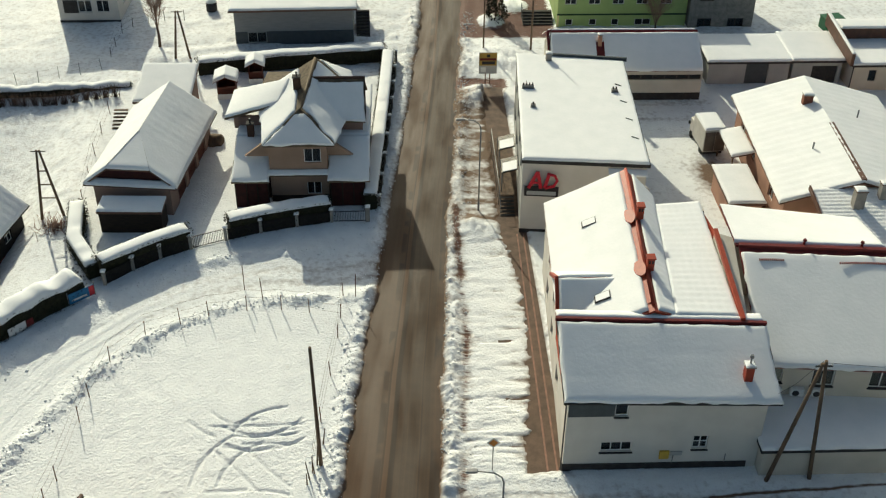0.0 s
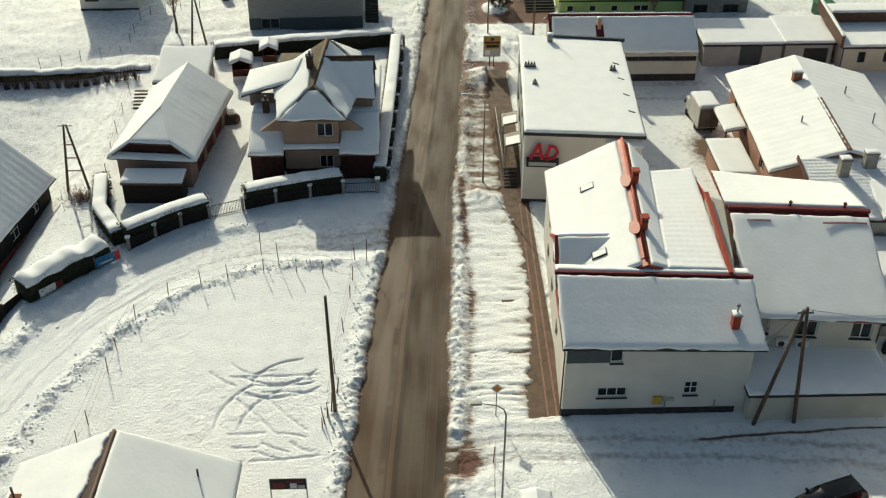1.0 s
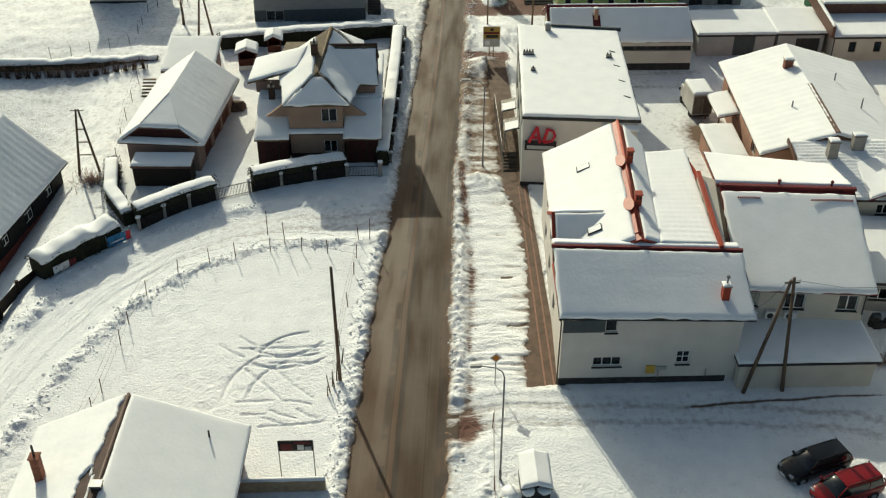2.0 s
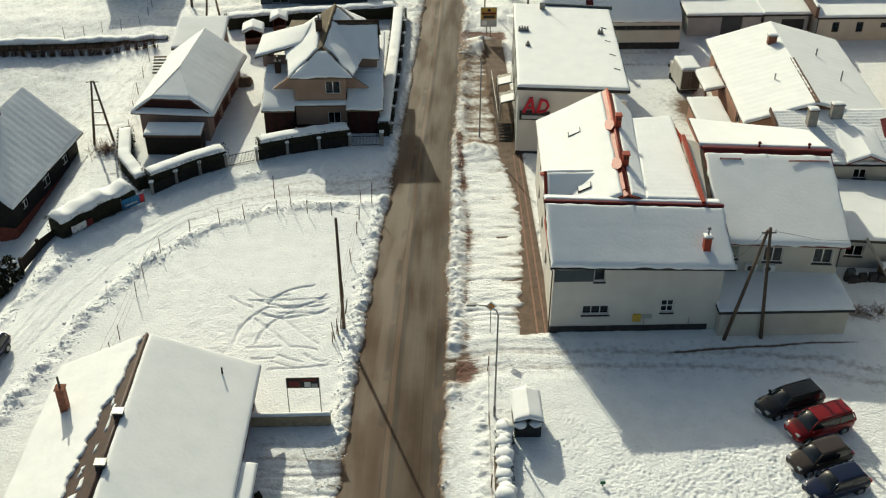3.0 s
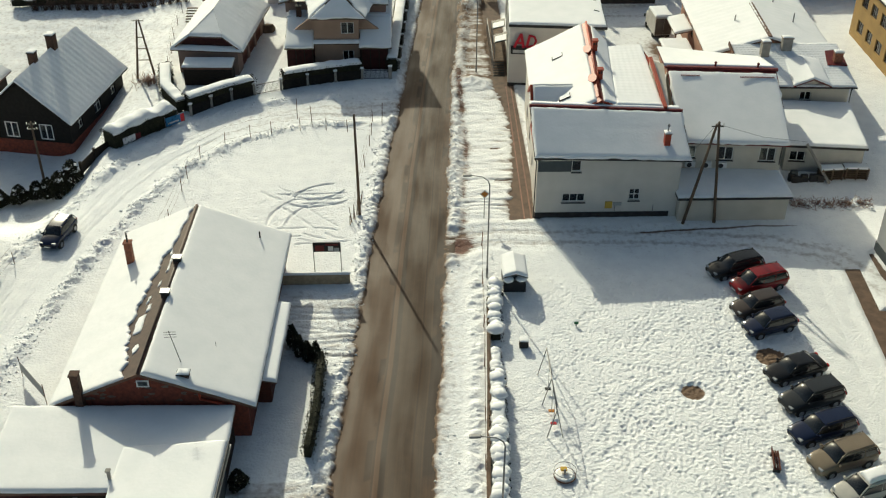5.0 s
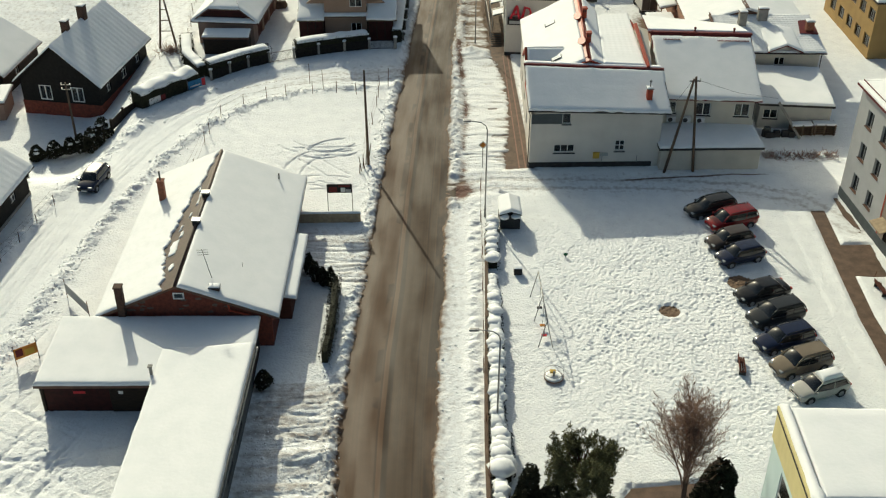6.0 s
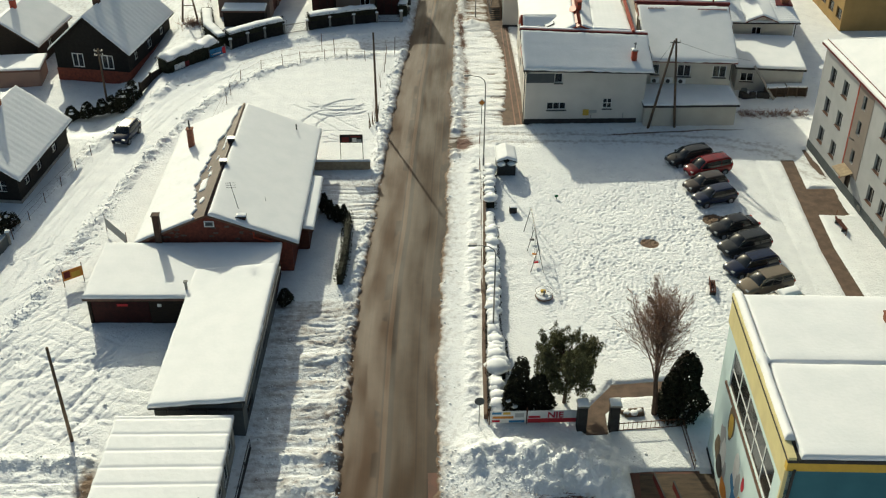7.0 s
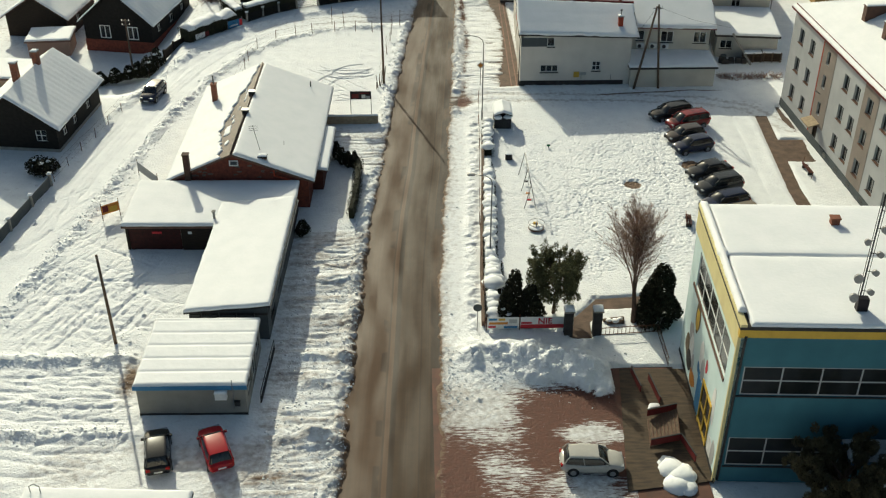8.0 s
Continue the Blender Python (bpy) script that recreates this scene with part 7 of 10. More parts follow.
# snow on four sides of the thawed patch below the chimney
for x0, x1, y0, y1, jn in ((-0.1, 4.35, -0.5, 3.3, "b"), (5.15, 14.6, -0.5, 3.3, "d"), (4.35, 5.15, -0.5, 0.7, "bd"), (4.35, 5.15, 2.5, 3.3, "bd")):
    snow_quad(LRB, (x0, y0, lrb_z(y0)), (x1, y0, lrb_z(y0)), (x1, y1, lrb_z(y1)), (x0, y1, lrb_z(y1)), 0.22, seed=80, wav=0.0 if jn == "bd" else 0.08, joined=jn)
snow_quad(LRB, (-0.2, 4.0, 5.68), (14.5, 4.0, 5.68), (14.5, 7.7, 3.62), (-0.2, 7.7, 3.62), 0.2, seed=81, wav=0.1)
for gx in (-0.02, 14.42):
    gable_wall(LRB, [(gx, 7.0, 3.3), (gx, 0.2, 3.3), (gx, 3.7, 5.6)], PLASTER_C, 0.25)
chimney(LRB, 4.75, 2.2, 4.6, 6.0, 0.36, 0.36, PLASTER_P)
GRN = thing("green_building", 16.9, 113.6, 0, 0, "light green rendered building with rows of windows", "building")
gwn = [(0.75 + 2.65 * i, 2.05 + 2.65 * i, z0, z0 + 1.45, dict(cols=2)) for i in range(5) for z0 in (2.65, 5.6)]
gwn += [(a, a + w_, 0.2, 0.95, dict(cols=c_, pane=DARK_GLASS)) for a, w_, c_ in ((0.95, 0.8, 1), (3.6, 0.8, 1), (6.1, 0.8, 1), (8.7, 1.8, 2))]
wall(GRN, (0, 0), (14.4, 0), 8.5, gwn, PLASTER_GR)
wall(GRN, (14.4, 0.3), (14.4, 12), 8.5, [], PLASTER_GR)
wall(GRN, (0, 12), (0, 0.3), 8.5, [], PLASTER_GR)
wall(GRN, (14.4, 12.3), (0, 12.3), 8.5, [], PLASTER_GR)
part("belt_course", box(-0.03, 14.43, -0.05, 0.0, 1.42, 1.6), HEDGE_GREEN, GRN, "dark green belt course")
# Pale yellow strip paints the sunlit look of the side wall at the corner.
part("corner_strip", box(-0.05, 0.2, -0.06, 0.0, 0, 1.4), PALE_YELLOW, GRN)
part("roof", slab([(-0.3, -0.3, 8.7), (14.7, -0.3, 8.7), (14.7, 12.6, 8.7), (-0.3, 12.6, 8.7)], 0.2), PLINTH, GRN)
snow_quad(GRN, (-0.3, -0.3, 8.7), (14.7, -0.3, 8.7), (14.7, 12.6, 8.7), (-0.3, 12.6, 8.7), 0.2, step=1.0)
flat_house("block_building", 31.5, 113.0, 0, 7.2, 8.0, 6.5, BLOCK, PLINTH, "unplastered grey block building with dark windows", south=[(1.0, 2.6, 0.1, 1.2), (4.4, 6.2, 0.1, 1.2), (1.0, 2.6, 3.2, 4.6)], win=dict(cols=2, frame_mat=BROWN_PVC), category="building")
GA1 = flat_house("garage_row", 30.4, 99.1, 0, 8.2, 5.6, 2.65, PLASTER_G, PLINTH, "grey garages with a snowy flat roof and a dark gate", south=[(3.8, 6.1, 0.05, 2.45, dict(kind="none"))], rise=0.2, category="garage")
part("gate", box(3.85, 6.05, 0.1, 0.16, 0.05, 2.43), SLATE, GA1, "dark sheet-metal gate")
GA2 = flat_house("garage_row", 38.9, 99.0, 0, 5.0, 5.8, 2.75, PLASTER_G, PLINTH, "grey garage with a snowy roof and a dark gate", south=[(2.0, 4.6, 0.05, 2.1, dict(kind="none"))], rise=0.3, category="garage")
part("gate", box(2.05, 4.55, 0.1, 0.16, 0.05, 2.08), DARK_STEEL, GA2, "dark sheet-metal gate")
WHB = flat_house("corner_workshop", 44.5, 97.5, 0, 12.0, 7.6, 2.95, PLASTER_C, PLINTH, "pale workshop with narrow windows and a stepped parapet", south=[(1.6, 2.4, 1.1, 2.3), (4.3, 5.1, 1.1, 2.3), (7.0, 7.8, 1.6, 2.2)], win=dict(cols=1, frame_mat=BROWN_PVC), category="building")
part("parapet", slab([(-0.62, -0.3, 4.2), (-0.28, -0.3, 4.2), (-0.28, 8.0, 5.0), (-0.62, 8.0, 5.0)], 1.3), BROWN_TIN, WHB, "brown clad parapet wall")
snow_quad(WHB, (-0.64, -0.3, 4.2), (-0.26, -0.3, 4.2), (-0.26, 8.0, 5.0), (-0.64, 8.0, 5.0), 0.16, seed=88)
part("back_wall", box(0.2, 11.8, 5.6, 5.9, 2.9, 4.3), BROWN_TIN, WHB, "brown clad raised rear wall")
snow_quad(WHB, (0.2, 5.5, 4.3), (12.0, 5.5, 4.3), (12.0, 7.7, 4.3), (0.2, 7.7, 4.3), 0.2, seed=89)
part("rear_block", box(0.2, 11.8, 5.904, 7.6, 2.9, 4.29), PLASTER_C, WHB)
part("downpipe", tube([(-0.1, -0.08, 2.9), (-0.1, -0.08, 0.1)], 0.06, 8), DARK_STEEL, WHB)
PK = gable_house("pink_workshop", 29.4, 70.8, -2.5, 12.0, 16.8, 4.5, 6.3, PLASTER_P, BROWN_TIN, 0.6, "pinkish rendered workshop with a big snowy roof", west=[(2.0, 3.4, 2.2, 3.5), (6.0, 7.4, 2.2, 3.5), (12.5, 13.9, 2.2, 3.5)], win=dict(cols=2), ridge=0.46, snow=0.22, ripple=(0.9, 0.02))
part("ridge_cap", slab([(5.35, -0.5, 6.63), (5.75, -0.5, 6.66), (5.75, 8.6, 6.66), (5.35, 8.6, 6.63)], 0.25), BROWN_TIN, PK, "bare brown ridge strip")
chimney(PK, 4.6, 12.6, 5.6, 7.1, 0.8, 0.6, BRICK_CH)
for vx, vy in ((3.3, 5.4), (9.6, 6.0), (8.6, 11.0)):
    part("roof_vent", tube([(vx, vy, 5.2), (vx, vy, 6.5)], 0.07), STEEL, PK)
flat_house("lean_shed", 26.2, 73.6, 0, 2.6, 5.6, 2.4, PLASTER_P, BROWN_TIN, "low brick shed with snow on its roof", category="shed", snow=0.2)
AWN = thing("porch_roof", 28.0, 80.4, 0, 0, "porch roof on posts covered with snow", "porch")
part("roof", slab([(-0.1, 0, 2.6), (1.9, 0, 3.0), (1.9, 4.6, 3.0), (-0.1, 4.6, 2.6)], 0.12), BROWN_TIN, AWN)
snow_quad(AWN, (-0.1, 0, 2.6), (1.9, 0, 3.0), (1.9, 4.6, 3.0), (-0.1, 4.6, 2.6), 0.2, seed=90)
for px, py in ((0, 0.1), (0, 4.5)):
    part("post", box(px, px + 0.12, py - 0.06, py + 0.06, 0, 2.5), WOOD, AWN)
flat_house("ochre_building", 49.6, 71.0, 0, 14, 15.0, 6.8, PLASTER_Y, PLINTH, "ochre rendered two-storey building with a snowy flat roof", west=[(1.5 + 2.8 * i, 3.2 + 2.8 * i, z0, z0 + 1.4) for i in range(5) for z0 in (1.2, 4.2)], win=dict(cols=3, frame_mat=BROWN_PVC), category="building")
WHL = thing("white_house", -38.4, 115.6, 0, 0, "white house with slate window bands", "house")
wall(WHL, (0, 0), (6.6, 0), 6.0, [(2.2, 3.7, 1.3, 2.7, FARW), (4.2, 5.6, 1.3, 2.7, FARW)], PLASTER_W)
wall(WHL, (6.6, 0.3), (6.6, 8.7), 6.0, [(2, 3.2, 1.3, 2.6, FARW)], PLASTER_W)
wall(WHL, (0, 8.7), (0, 0.3), 6.0, [], PLASTER_W)
wall(WHL, (6.6, 9), (0, 9), 6.0, [], PLASTER_W)
part("window_band", box(0.6, 2.18, -0.03, 0.0, 1.25, 2.75), PLINTH, WHL)
part("plinth", box(-0.04, 6.64, -0.05, 0.1, 0, 0.4), PLINTH, WHL)
part("roof", slab([(-0.5, -0.5, 6.2), (7.1, -0.5, 6.2), (7.1, 9.5, 6.2), (-0.5, 9.5, 6.2)], 0.2), BROWN_TIN, WHL)
snow_quad(WHL, (-0.5, -0.5, 6.2), (7.1, -0.5, 6.2), (7.1, 9.5, 6.2), (-0.5, 9.5, 6.2), 0.2, step=1.0)
LG2 = thing("grey_hall", -18.2, 109.6, 0, 2, "long grey hall with a dark base and a snowy roof", "building")
wall(LG2, (0, 0), (12.6, 0), 3.9, [(1.3, 3.3, 0.2, 1.4, dict(cols=2, frame_mat=PLASTER_G))], HALL_GREY)
part("plinth", box(-0.03, 1.28, -0.04, 0.0, 0, 1.5), SLATE, LG2, "slate-grey base")
part("plinth", box(3.32, 12.63, -0.04, 0.0, 0, 1.5), SLATE, LG2, "slate-grey base")
wall(LG2, (12.6, 0.3), (12.6, 11), 3.9, [], HALL_GREY)
wall(LG2, (0, 11), (0, 0.3), 3.9, [], HALL_GREY)
wall(LG2, (12.6, 11.3), (0, 11.3), 3.9, [], HALL_GREY)
part("roof", slab([(-0.5, -0.6, 4.1), (13.1, -0.6, 4.1), (13.1, 11.8, 5.0), (-0.5, 11.8, 5.0)], 0.18), BROWN_TIN, LG2)
snow_quad(LG2, (-0.5, -0.55, 4.1), (13.1, -0.55, 4.1), (13.1, 11.8, 5.0), (-0.5, 11.8, 5.0), 0.2, seed=95, ripple=(0.8, 0.04, 0.9, 0.04))
for k in range(9):
    part("step", box(12.9, 14.4, 1.2 + 0.4 * k, 1.58 + 0.4 * k, 0.0, 0.2 + 0.19 * k), DARK_STEEL, LG2)

# ---------------------------------------------------------------- plants
def leaf_mesh(name, points, size, material, parent, label="", seed=0, flat=0.6, up=0.3, narrow=0.32):
    """A crown of small pointed leaf sprays at the given points."""
    rs = np.random.RandomState(seed)
    p = np.asarray(points)
    n = len(p)
    d = rs.normal(0, 1, (n, 3))
    d[:, 2] = d[:, 2] * flat + up
    d /= np.linalg.norm(d, axis=1, keepdims=True)
    s = np.cross(d, rs.normal(0, 1, (n, 3)))
    s /= np.linalg.norm(s, axis=1, keepdims=True)
    ln = size * rs.uniform(0.6, 1.4, (n, 1))
    w = ln * narrow
    co = np.stack([p - d * ln * 0.5, p + s * w, p + d * ln * 0.6, p - s * w], 1).reshape(-1, 3)
    me = bpy.data.meshes.new(name)
    me.from_pydata(co.tolist(), [], np.arange(4 * n).reshape(-1, 4).tolist())
    me.materials.append(material)
    ob = new(name, me)
    ob.parent = parent
    return tagged(ob, label)


def ball_points(n, clumps, rs):
    out = []
    for cx, cy, cz, r, rz in clumps:
        v = rs.normal(0, 1, (n, 3))
        v /= np.linalg.norm(v, axis=1, keepdims=True)
        v *= rs.uniform(0.55, 1.08, (n, 1))
        out.append(v * (r, r, rz) + (cx, cy, cz))
    return np.concatenate(out)


def snow_lumps(parent, spots, seed=0):
    """Pads of snow lying on boughs or hedge tops."""
    for i, (x, y, z, r) in enumerate(spots):
        bm = bmesh.new()
        bmesh.ops.create_icosphere(bm, subdivisions=2, radius=1.0)
        for v in bm.verts:
            k = 1 + 0.25 * noise.noise(v.co * 1.7 + Vector((seed + i, 0, 0)))
            v.co = Vector((x + v.co.x * r * k, y + v.co.y * r * k, z + max(v.co.z, -0.25) * r * 0.55 * k))
        part("snow_pad", bm, SNOW, parent, "white snow lying on top", smooth=True)


def thuja(x, y, h, r, seed=0, label="dark narrow conifer in snow", n=1500, group=""):
    t = thing("conifer", x, y, 0, 0, label, "conifer", group)
    part("trunk", tube([(0, 0, 0), (0, 0, h * 0.8)], r * 0.14, 6, r1=0.02), BARK, t)
    rs = np.random.RandomState(seed + 100)
    z = rs.beta(1.1, 1.5, n) * h
    a = rs.uniform(0, 2 * math.pi, n)
    env = r * np.clip(1.15 - z / h, 0.02, 1) ** 0.7 * np.clip(0.5 + z * 2.5, 0, 1) * (1 + 0.2 * np.sin(3 * a + z * 2))
    q = env * np.sqrt(rs.uniform(0.35, 1, n))
    leaf_mesh("crown", np.stack([q * np.cos(a), q * np.sin(a), z + 0.1], 1), 0.16 + 0.05 * r, NEEDLE_D, t, seed=seed, up=0.9)
    return t


def pine(x, y, h, r, seed=0, n=260, label="olive-green pine with upturned bushy shoots", snow=0, needle=None):
    """Short trunk, forking limbs and many tufts of needles with gaps between them."""
    t = thing("pine_tree", x, y, 0, 0, label, "pine")
    rs = np.random.RandomState(seed)
    trunk, limbs, tufts = bmesh.new(), bmesh.new(), []
    tube([(0, 0, 0), (0.1, 0, h * 0.4), (0.05, 0.1, h * 0.9)], 0.15, 8, trunk, 0.03)
    for k in range(46):
        f = (k + rs.rand()) / 46
        z = h * (0.22 + 0.62 * f)
        a = k * 2.4 + rs.uniform(-0.5, 0.5)
        q = r * (0.55 + 0.45 * rs.rand()) * math.sqrt(max(0.08, 1 - ((0.22 + 0.62 * f - 0.5) / 0.56) ** 2))
        tip = Vector((q * math.cos(a), q * math.sin(a), z + 0.55 + 0.35 * q))
        root = Vector((0.05, 0, z - 0.3))
        mid = root.lerp(tip, 0.55) + Vector((0, 0, -0.12))
        tube([root, mid, tip], 0.035, 5, limbs, 0.01)
        for j in range(9):
            c = mid.lerp(tip, rs.uniform(0.0, 1.1)) + Vector(rs.normal(0, 0.2, 3).tolist())
            tufts.append((*c, 0.17 + 0.14 * rs.rand(), 0.24 + 0.2 * rs.rand()))
    part("trunk", trunk, BARK, t)
    part("branch_frame", limbs, BARK, t)
    leaf_mesh("crown", ball_points(max(40, n // 4), tufts, rs), 0.24, needle or NEEDLE, t, seed=seed, up=1.0, narrow=0.11)
    if snow:
        snow_lumps(t, [(c[0], c[1], c[2] + c[4] * 0.8, 0.10 + 0.12 * rs.rand()) for c in tufts[::max(1, len(tufts) // snow)]], seed)
    return t


def bare_tree(x, y, h, spread, seed=0, stems=3, label="bare birch-like tree with fine twigs", depth=4, low=0.34):
    """Upright stems that keep climbing, with thin side shoots and a haze of fine twigs."""
    t = thing("bare_tree", x, y, 0, 0, label, "tree")
    rs = random.Random(seed)
    trunk, limbs, twigs = bmesh.new(), bmesh.new(), bmesh.new()
    fork = h * low
    tube([(0, 0, -0.1), (0.05, 0.02, fork * 0.5), (0, 0, fork), (0.04, -0.03, fork * 1.5), (0, 0.02, fork * 2.0)], h * 0.022, 10, trunk, h * 0.008)

    def shoot(p, d, ln, r, lv):
        pts, q, n = [p], p.copy(), 4
        for k in range(n):
            d = (d + Vector((rs.uniform(-1, 1), rs.uniform(-1, 1), rs.uniform(-0.1, 0.5))) * 0.13).normalized()
            q = q + d * ln / n
            pts.append(q.copy())
        tube(pts, max(r, 0.007), 6 if lv == 0 else 3, limbs if lv < 2 else twigs, max(r * 0.3, 0.004))
        if lv >= depth - 1:
            return
        m = (13, 9, 7)[min(lv, 2)]
        for k in range(m):
            f = 0.12 + 0.86 * (k + rs.random()) / m
            i = min(n - 1, int(f * n))
            s = pts[i].lerp(pts[i + 1], f * n - i)
            a = rs.uniform(0, 2 * math.pi)
            nd = (d * 0.85 + Vector((math.cos(a), math.sin(a), rs.uniform(-0.05, 0.3))) * (0.75 if lv else 0.55)).normalized()
            shoot(s, nd, ln * (0.42, 0.5, 0.5)[min(lv, 2)] * (1.15 - 0.6 * f) * rs.uniform(0.7, 1.2), r * 0.34, lv + 1)
    for k in range(stems):
        a = k * 2 * math.pi / stems + 0.6
        d = Vector((math.cos(a) * spread, math.sin(a) * spread, 1)).normalized()
        z_ = fork * (0.85 + 1.1 * ((k * 3) % stems) / stems)
        shoot(Vector((0, 0, z_)), d, (h - z_) * rs.uniform(0.8, 0.95), h * 0.0065, 0)
    part("trunk", trunk, BARK, t)
    part("branch_frame", limbs, TWIG, t, "thin reddish-brown stems")
    part("bare_crown", twigs, TWIG, t, "fine reddish-brown twigs")
    return t


def hedge(pts, w, h, seed=0, label="dark clipped hedge with a cap of snow", cap=0.28, wav=0.1, dens=300, lump=0.12):
    """A clipped hedge along plan points with leaves standing out of it, and snow on top."""
    ox, oy = pts[0]
    t = thing("hedge", ox, oy, 0, 0, label, "hedge")
    rs = np.random.RandomState(seed)
    core, leaf, cover = bmesh.new(), [], bmesh.new()
    run = []
    for (ax, ay), (bx, by) in zip(pts, pts[1:]):
        n = max(1, int(math.hypot(bx - ax, by - ay) / 0.4))
        run += [(ax + (bx - ax) * k / n - ox, ay + (by - ay) * k / n - oy) for k in range(n)]
    run.append((pts[-1][0] - ox, pts[-1][1] - oy))
    rows, crow = [], []
    for i, (px, py) in enumerate(run):
        qx, qy = run[min(i + 1, len(run) - 1)]
        sx, sy = run[max(i - 1, 0)]
        l = math.hypot(qx - sx, qy - sy)
        nx, ny = -(qy - sy) / l, (qx - sx) / l
        hh = h * (1 + wav * noise.noise(Vector((px * 0.7 + seed, py * 0.7, 0))))
        ww = w / 2 * (1 + 0.5 * wav * noise.noise(Vector((px + seed, py, 5))))
        rows.append([core.verts.new((px + nx * ww * a, py + ny * ww * a, z)) for a, z in ((-1, 0), (-1.0, hh * 0.8), (-0.8, hh), (0.8, hh), (1.0, hh * 0.8), (1, 0))])
        m = int(dens * 0.4 * (w + 2 * h) / 3)
        u = rs.uniform(-1, 1, m)
        zz = np.where(rs.rand(m) < 0.7, rs.uniform(0.05, 1, m) * hh, hh)
        side = np.where(zz < hh, np.sign(u) * rs.uniform(0.9, 1.15, m), u)
        jit = rs.uniform(-0.25, 0.25, (m, 2))
        leaf.append(np.stack([px + nx * ww * side + jit[:, 0], py + ny * ww * side + jit[:, 1], zz], 1))
        lift = cap * (0.8 + lump * 4 * noise.noise(Vector((px * 1.1, py * 1.1, seed))))
        e = 0.15 if i in (0, len(run) - 1) else 1.0
        prof = []
        for k in range(9):
            a = math.pi * k / 8
            prof.append(cover.verts.new((px - nx * (ww + 0.08) * math.cos(a), py - ny * (ww + 0.08) * math.cos(a), hh * 0.97 + e * lift * math.sin(a) ** 0.6 - (0.1 if k in (0, 8) else 0))))
        crow.append(prof)
    for g, bm in ((rows, core), (crow, cover)):
        for a, b in zip(g, g[1:]):
            for k in range(len(a) - 1):
                f = bm.faces.new((a[k], a[k + 1], b[k + 1], b[k]))
                f.smooth = bm is cover
        bm.faces.new(g[0][::-1])
        bm.faces.new(g[-1])
    part("hedge_body", core, NEEDLE_D, t)
    leaf_mesh("leaves", np.concatenate(leaf), 0.12, NEEDLE_D, t, seed=seed)
    if cap:
        part("snow_cap", cover, SNOW, t, "rounded cap of snow", smooth=True)
    else:
        cover.free()
    return t


# ---------------------------------------------------------------- fences, posts and lamps
def post_fence(name, pts, h, label, step=0.0, wires=2, material=RUST, r=0.035, seed=0):
    t = thing(name, pts[0][0], pts[0][1], 0, 0, label, "fence")
    rs = random.Random(seed)
    ox, oy = pts[0]
    tops = []
    for px, py in pts:
        lean = (rs.uniform(-0.09, 0.09), rs.uniform(-0.09, 0.09))
        tops.append((px - ox, py - oy, lean))
        part("post", tube([(px - ox, py - oy, -0.1), (px - ox + lean[0], py - oy + lean[1], h * rs.uniform(0.9, 1.08))], r, 6), material, t)
    for w in range(wires):
        z = h * (0.45 + 0.45 * w)
        bm = bmesh.new()
        for a, b in zip(tops, tops[1:]):
            pa = Vector((a[0] + a[2][0] * z / h, a[1] + a[2][1] * z / h, z))
            pb = Vector((b[0] + b[2][0] * z / h, b[1] + b[2][1] * z / h, z))
            tube([pa, (pa + pb) / 2 - Vector((0, 0, 0.08)), pb], 0.008, 3, bm)
        part("wire", bm, material, t)
    return t


def panel_fence(name, pts, h, label, material=DARK_WOOD, slats=9, cap=True, post_mat=CONCRETE, slat_h=False):
    """Posts with snow caps and a panel of boards between each pair."""
    ox, oy = pts[0]
    t = thing(name, ox, oy, 0, 0, label, "fence")
    for i, (px, py) in enumerate(pts):
        p = part("post", box(px - ox - 0.12, px - ox + 0.12, py - oy - 0.12, py - oy + 0.12, 0, h + 0.12, bevel=0.02), post_mat, t, "grey stone post")
        if cap:
            snow_quad(p, (px - ox - 0.2, py - oy - 0.2, h + 0.12), (px - ox + 0.2, py - oy - 0.2, h + 0.12), (px - ox + 0.2, py - oy + 0.2, h + 0.12), (px - ox - 0.2, py - oy + 0.2, h + 0.12), 0.16, 0.2)
    for (ax, ay), (bx, by) in zip(pts, pts[1:]):
        a, b = Vector((ax - ox, ay - oy, 0)), Vector((bx - ox, by - oy, 0))
        d = (b - a).normalized()
        a, b = a + d * 0.17, b - d * 0.17
        part("panel", bar(a + Vector((0, 0, h * 0.5)), b + Vector((0, 0, h * 0.5)), 0.05, h * 0.86), material, t)
    return t


def rail_fence(name, pts, h, label, material=DARK_STEEL, gap=0.16, group=""):
    ox, oy = pts[0]
    t = thing(name, ox, oy, 0, 0, label, "fence", group)
    for (ax, ay), (bx, by) in zip(pts, pts[1:]):
        a, b = Vector((ax - ox, ay - oy, 0)), Vector((bx - ox, by - oy, 0))
        for z in (0.2, h - 0.1):
            part("rail", bar(a + Vector((0, 0, z)), b + Vector((0, 0, z)), 0.04, 0.05), material, t)
        n = int((b - a).length / gap)
        for k in range(n + 1):
            q = a.lerp(b, k / n)
            part("bar", box(q.x - 0.014, q.x + 0.014, q.y - 0.014, q.y + 0.014, 0.08, h), material, t)
    return t


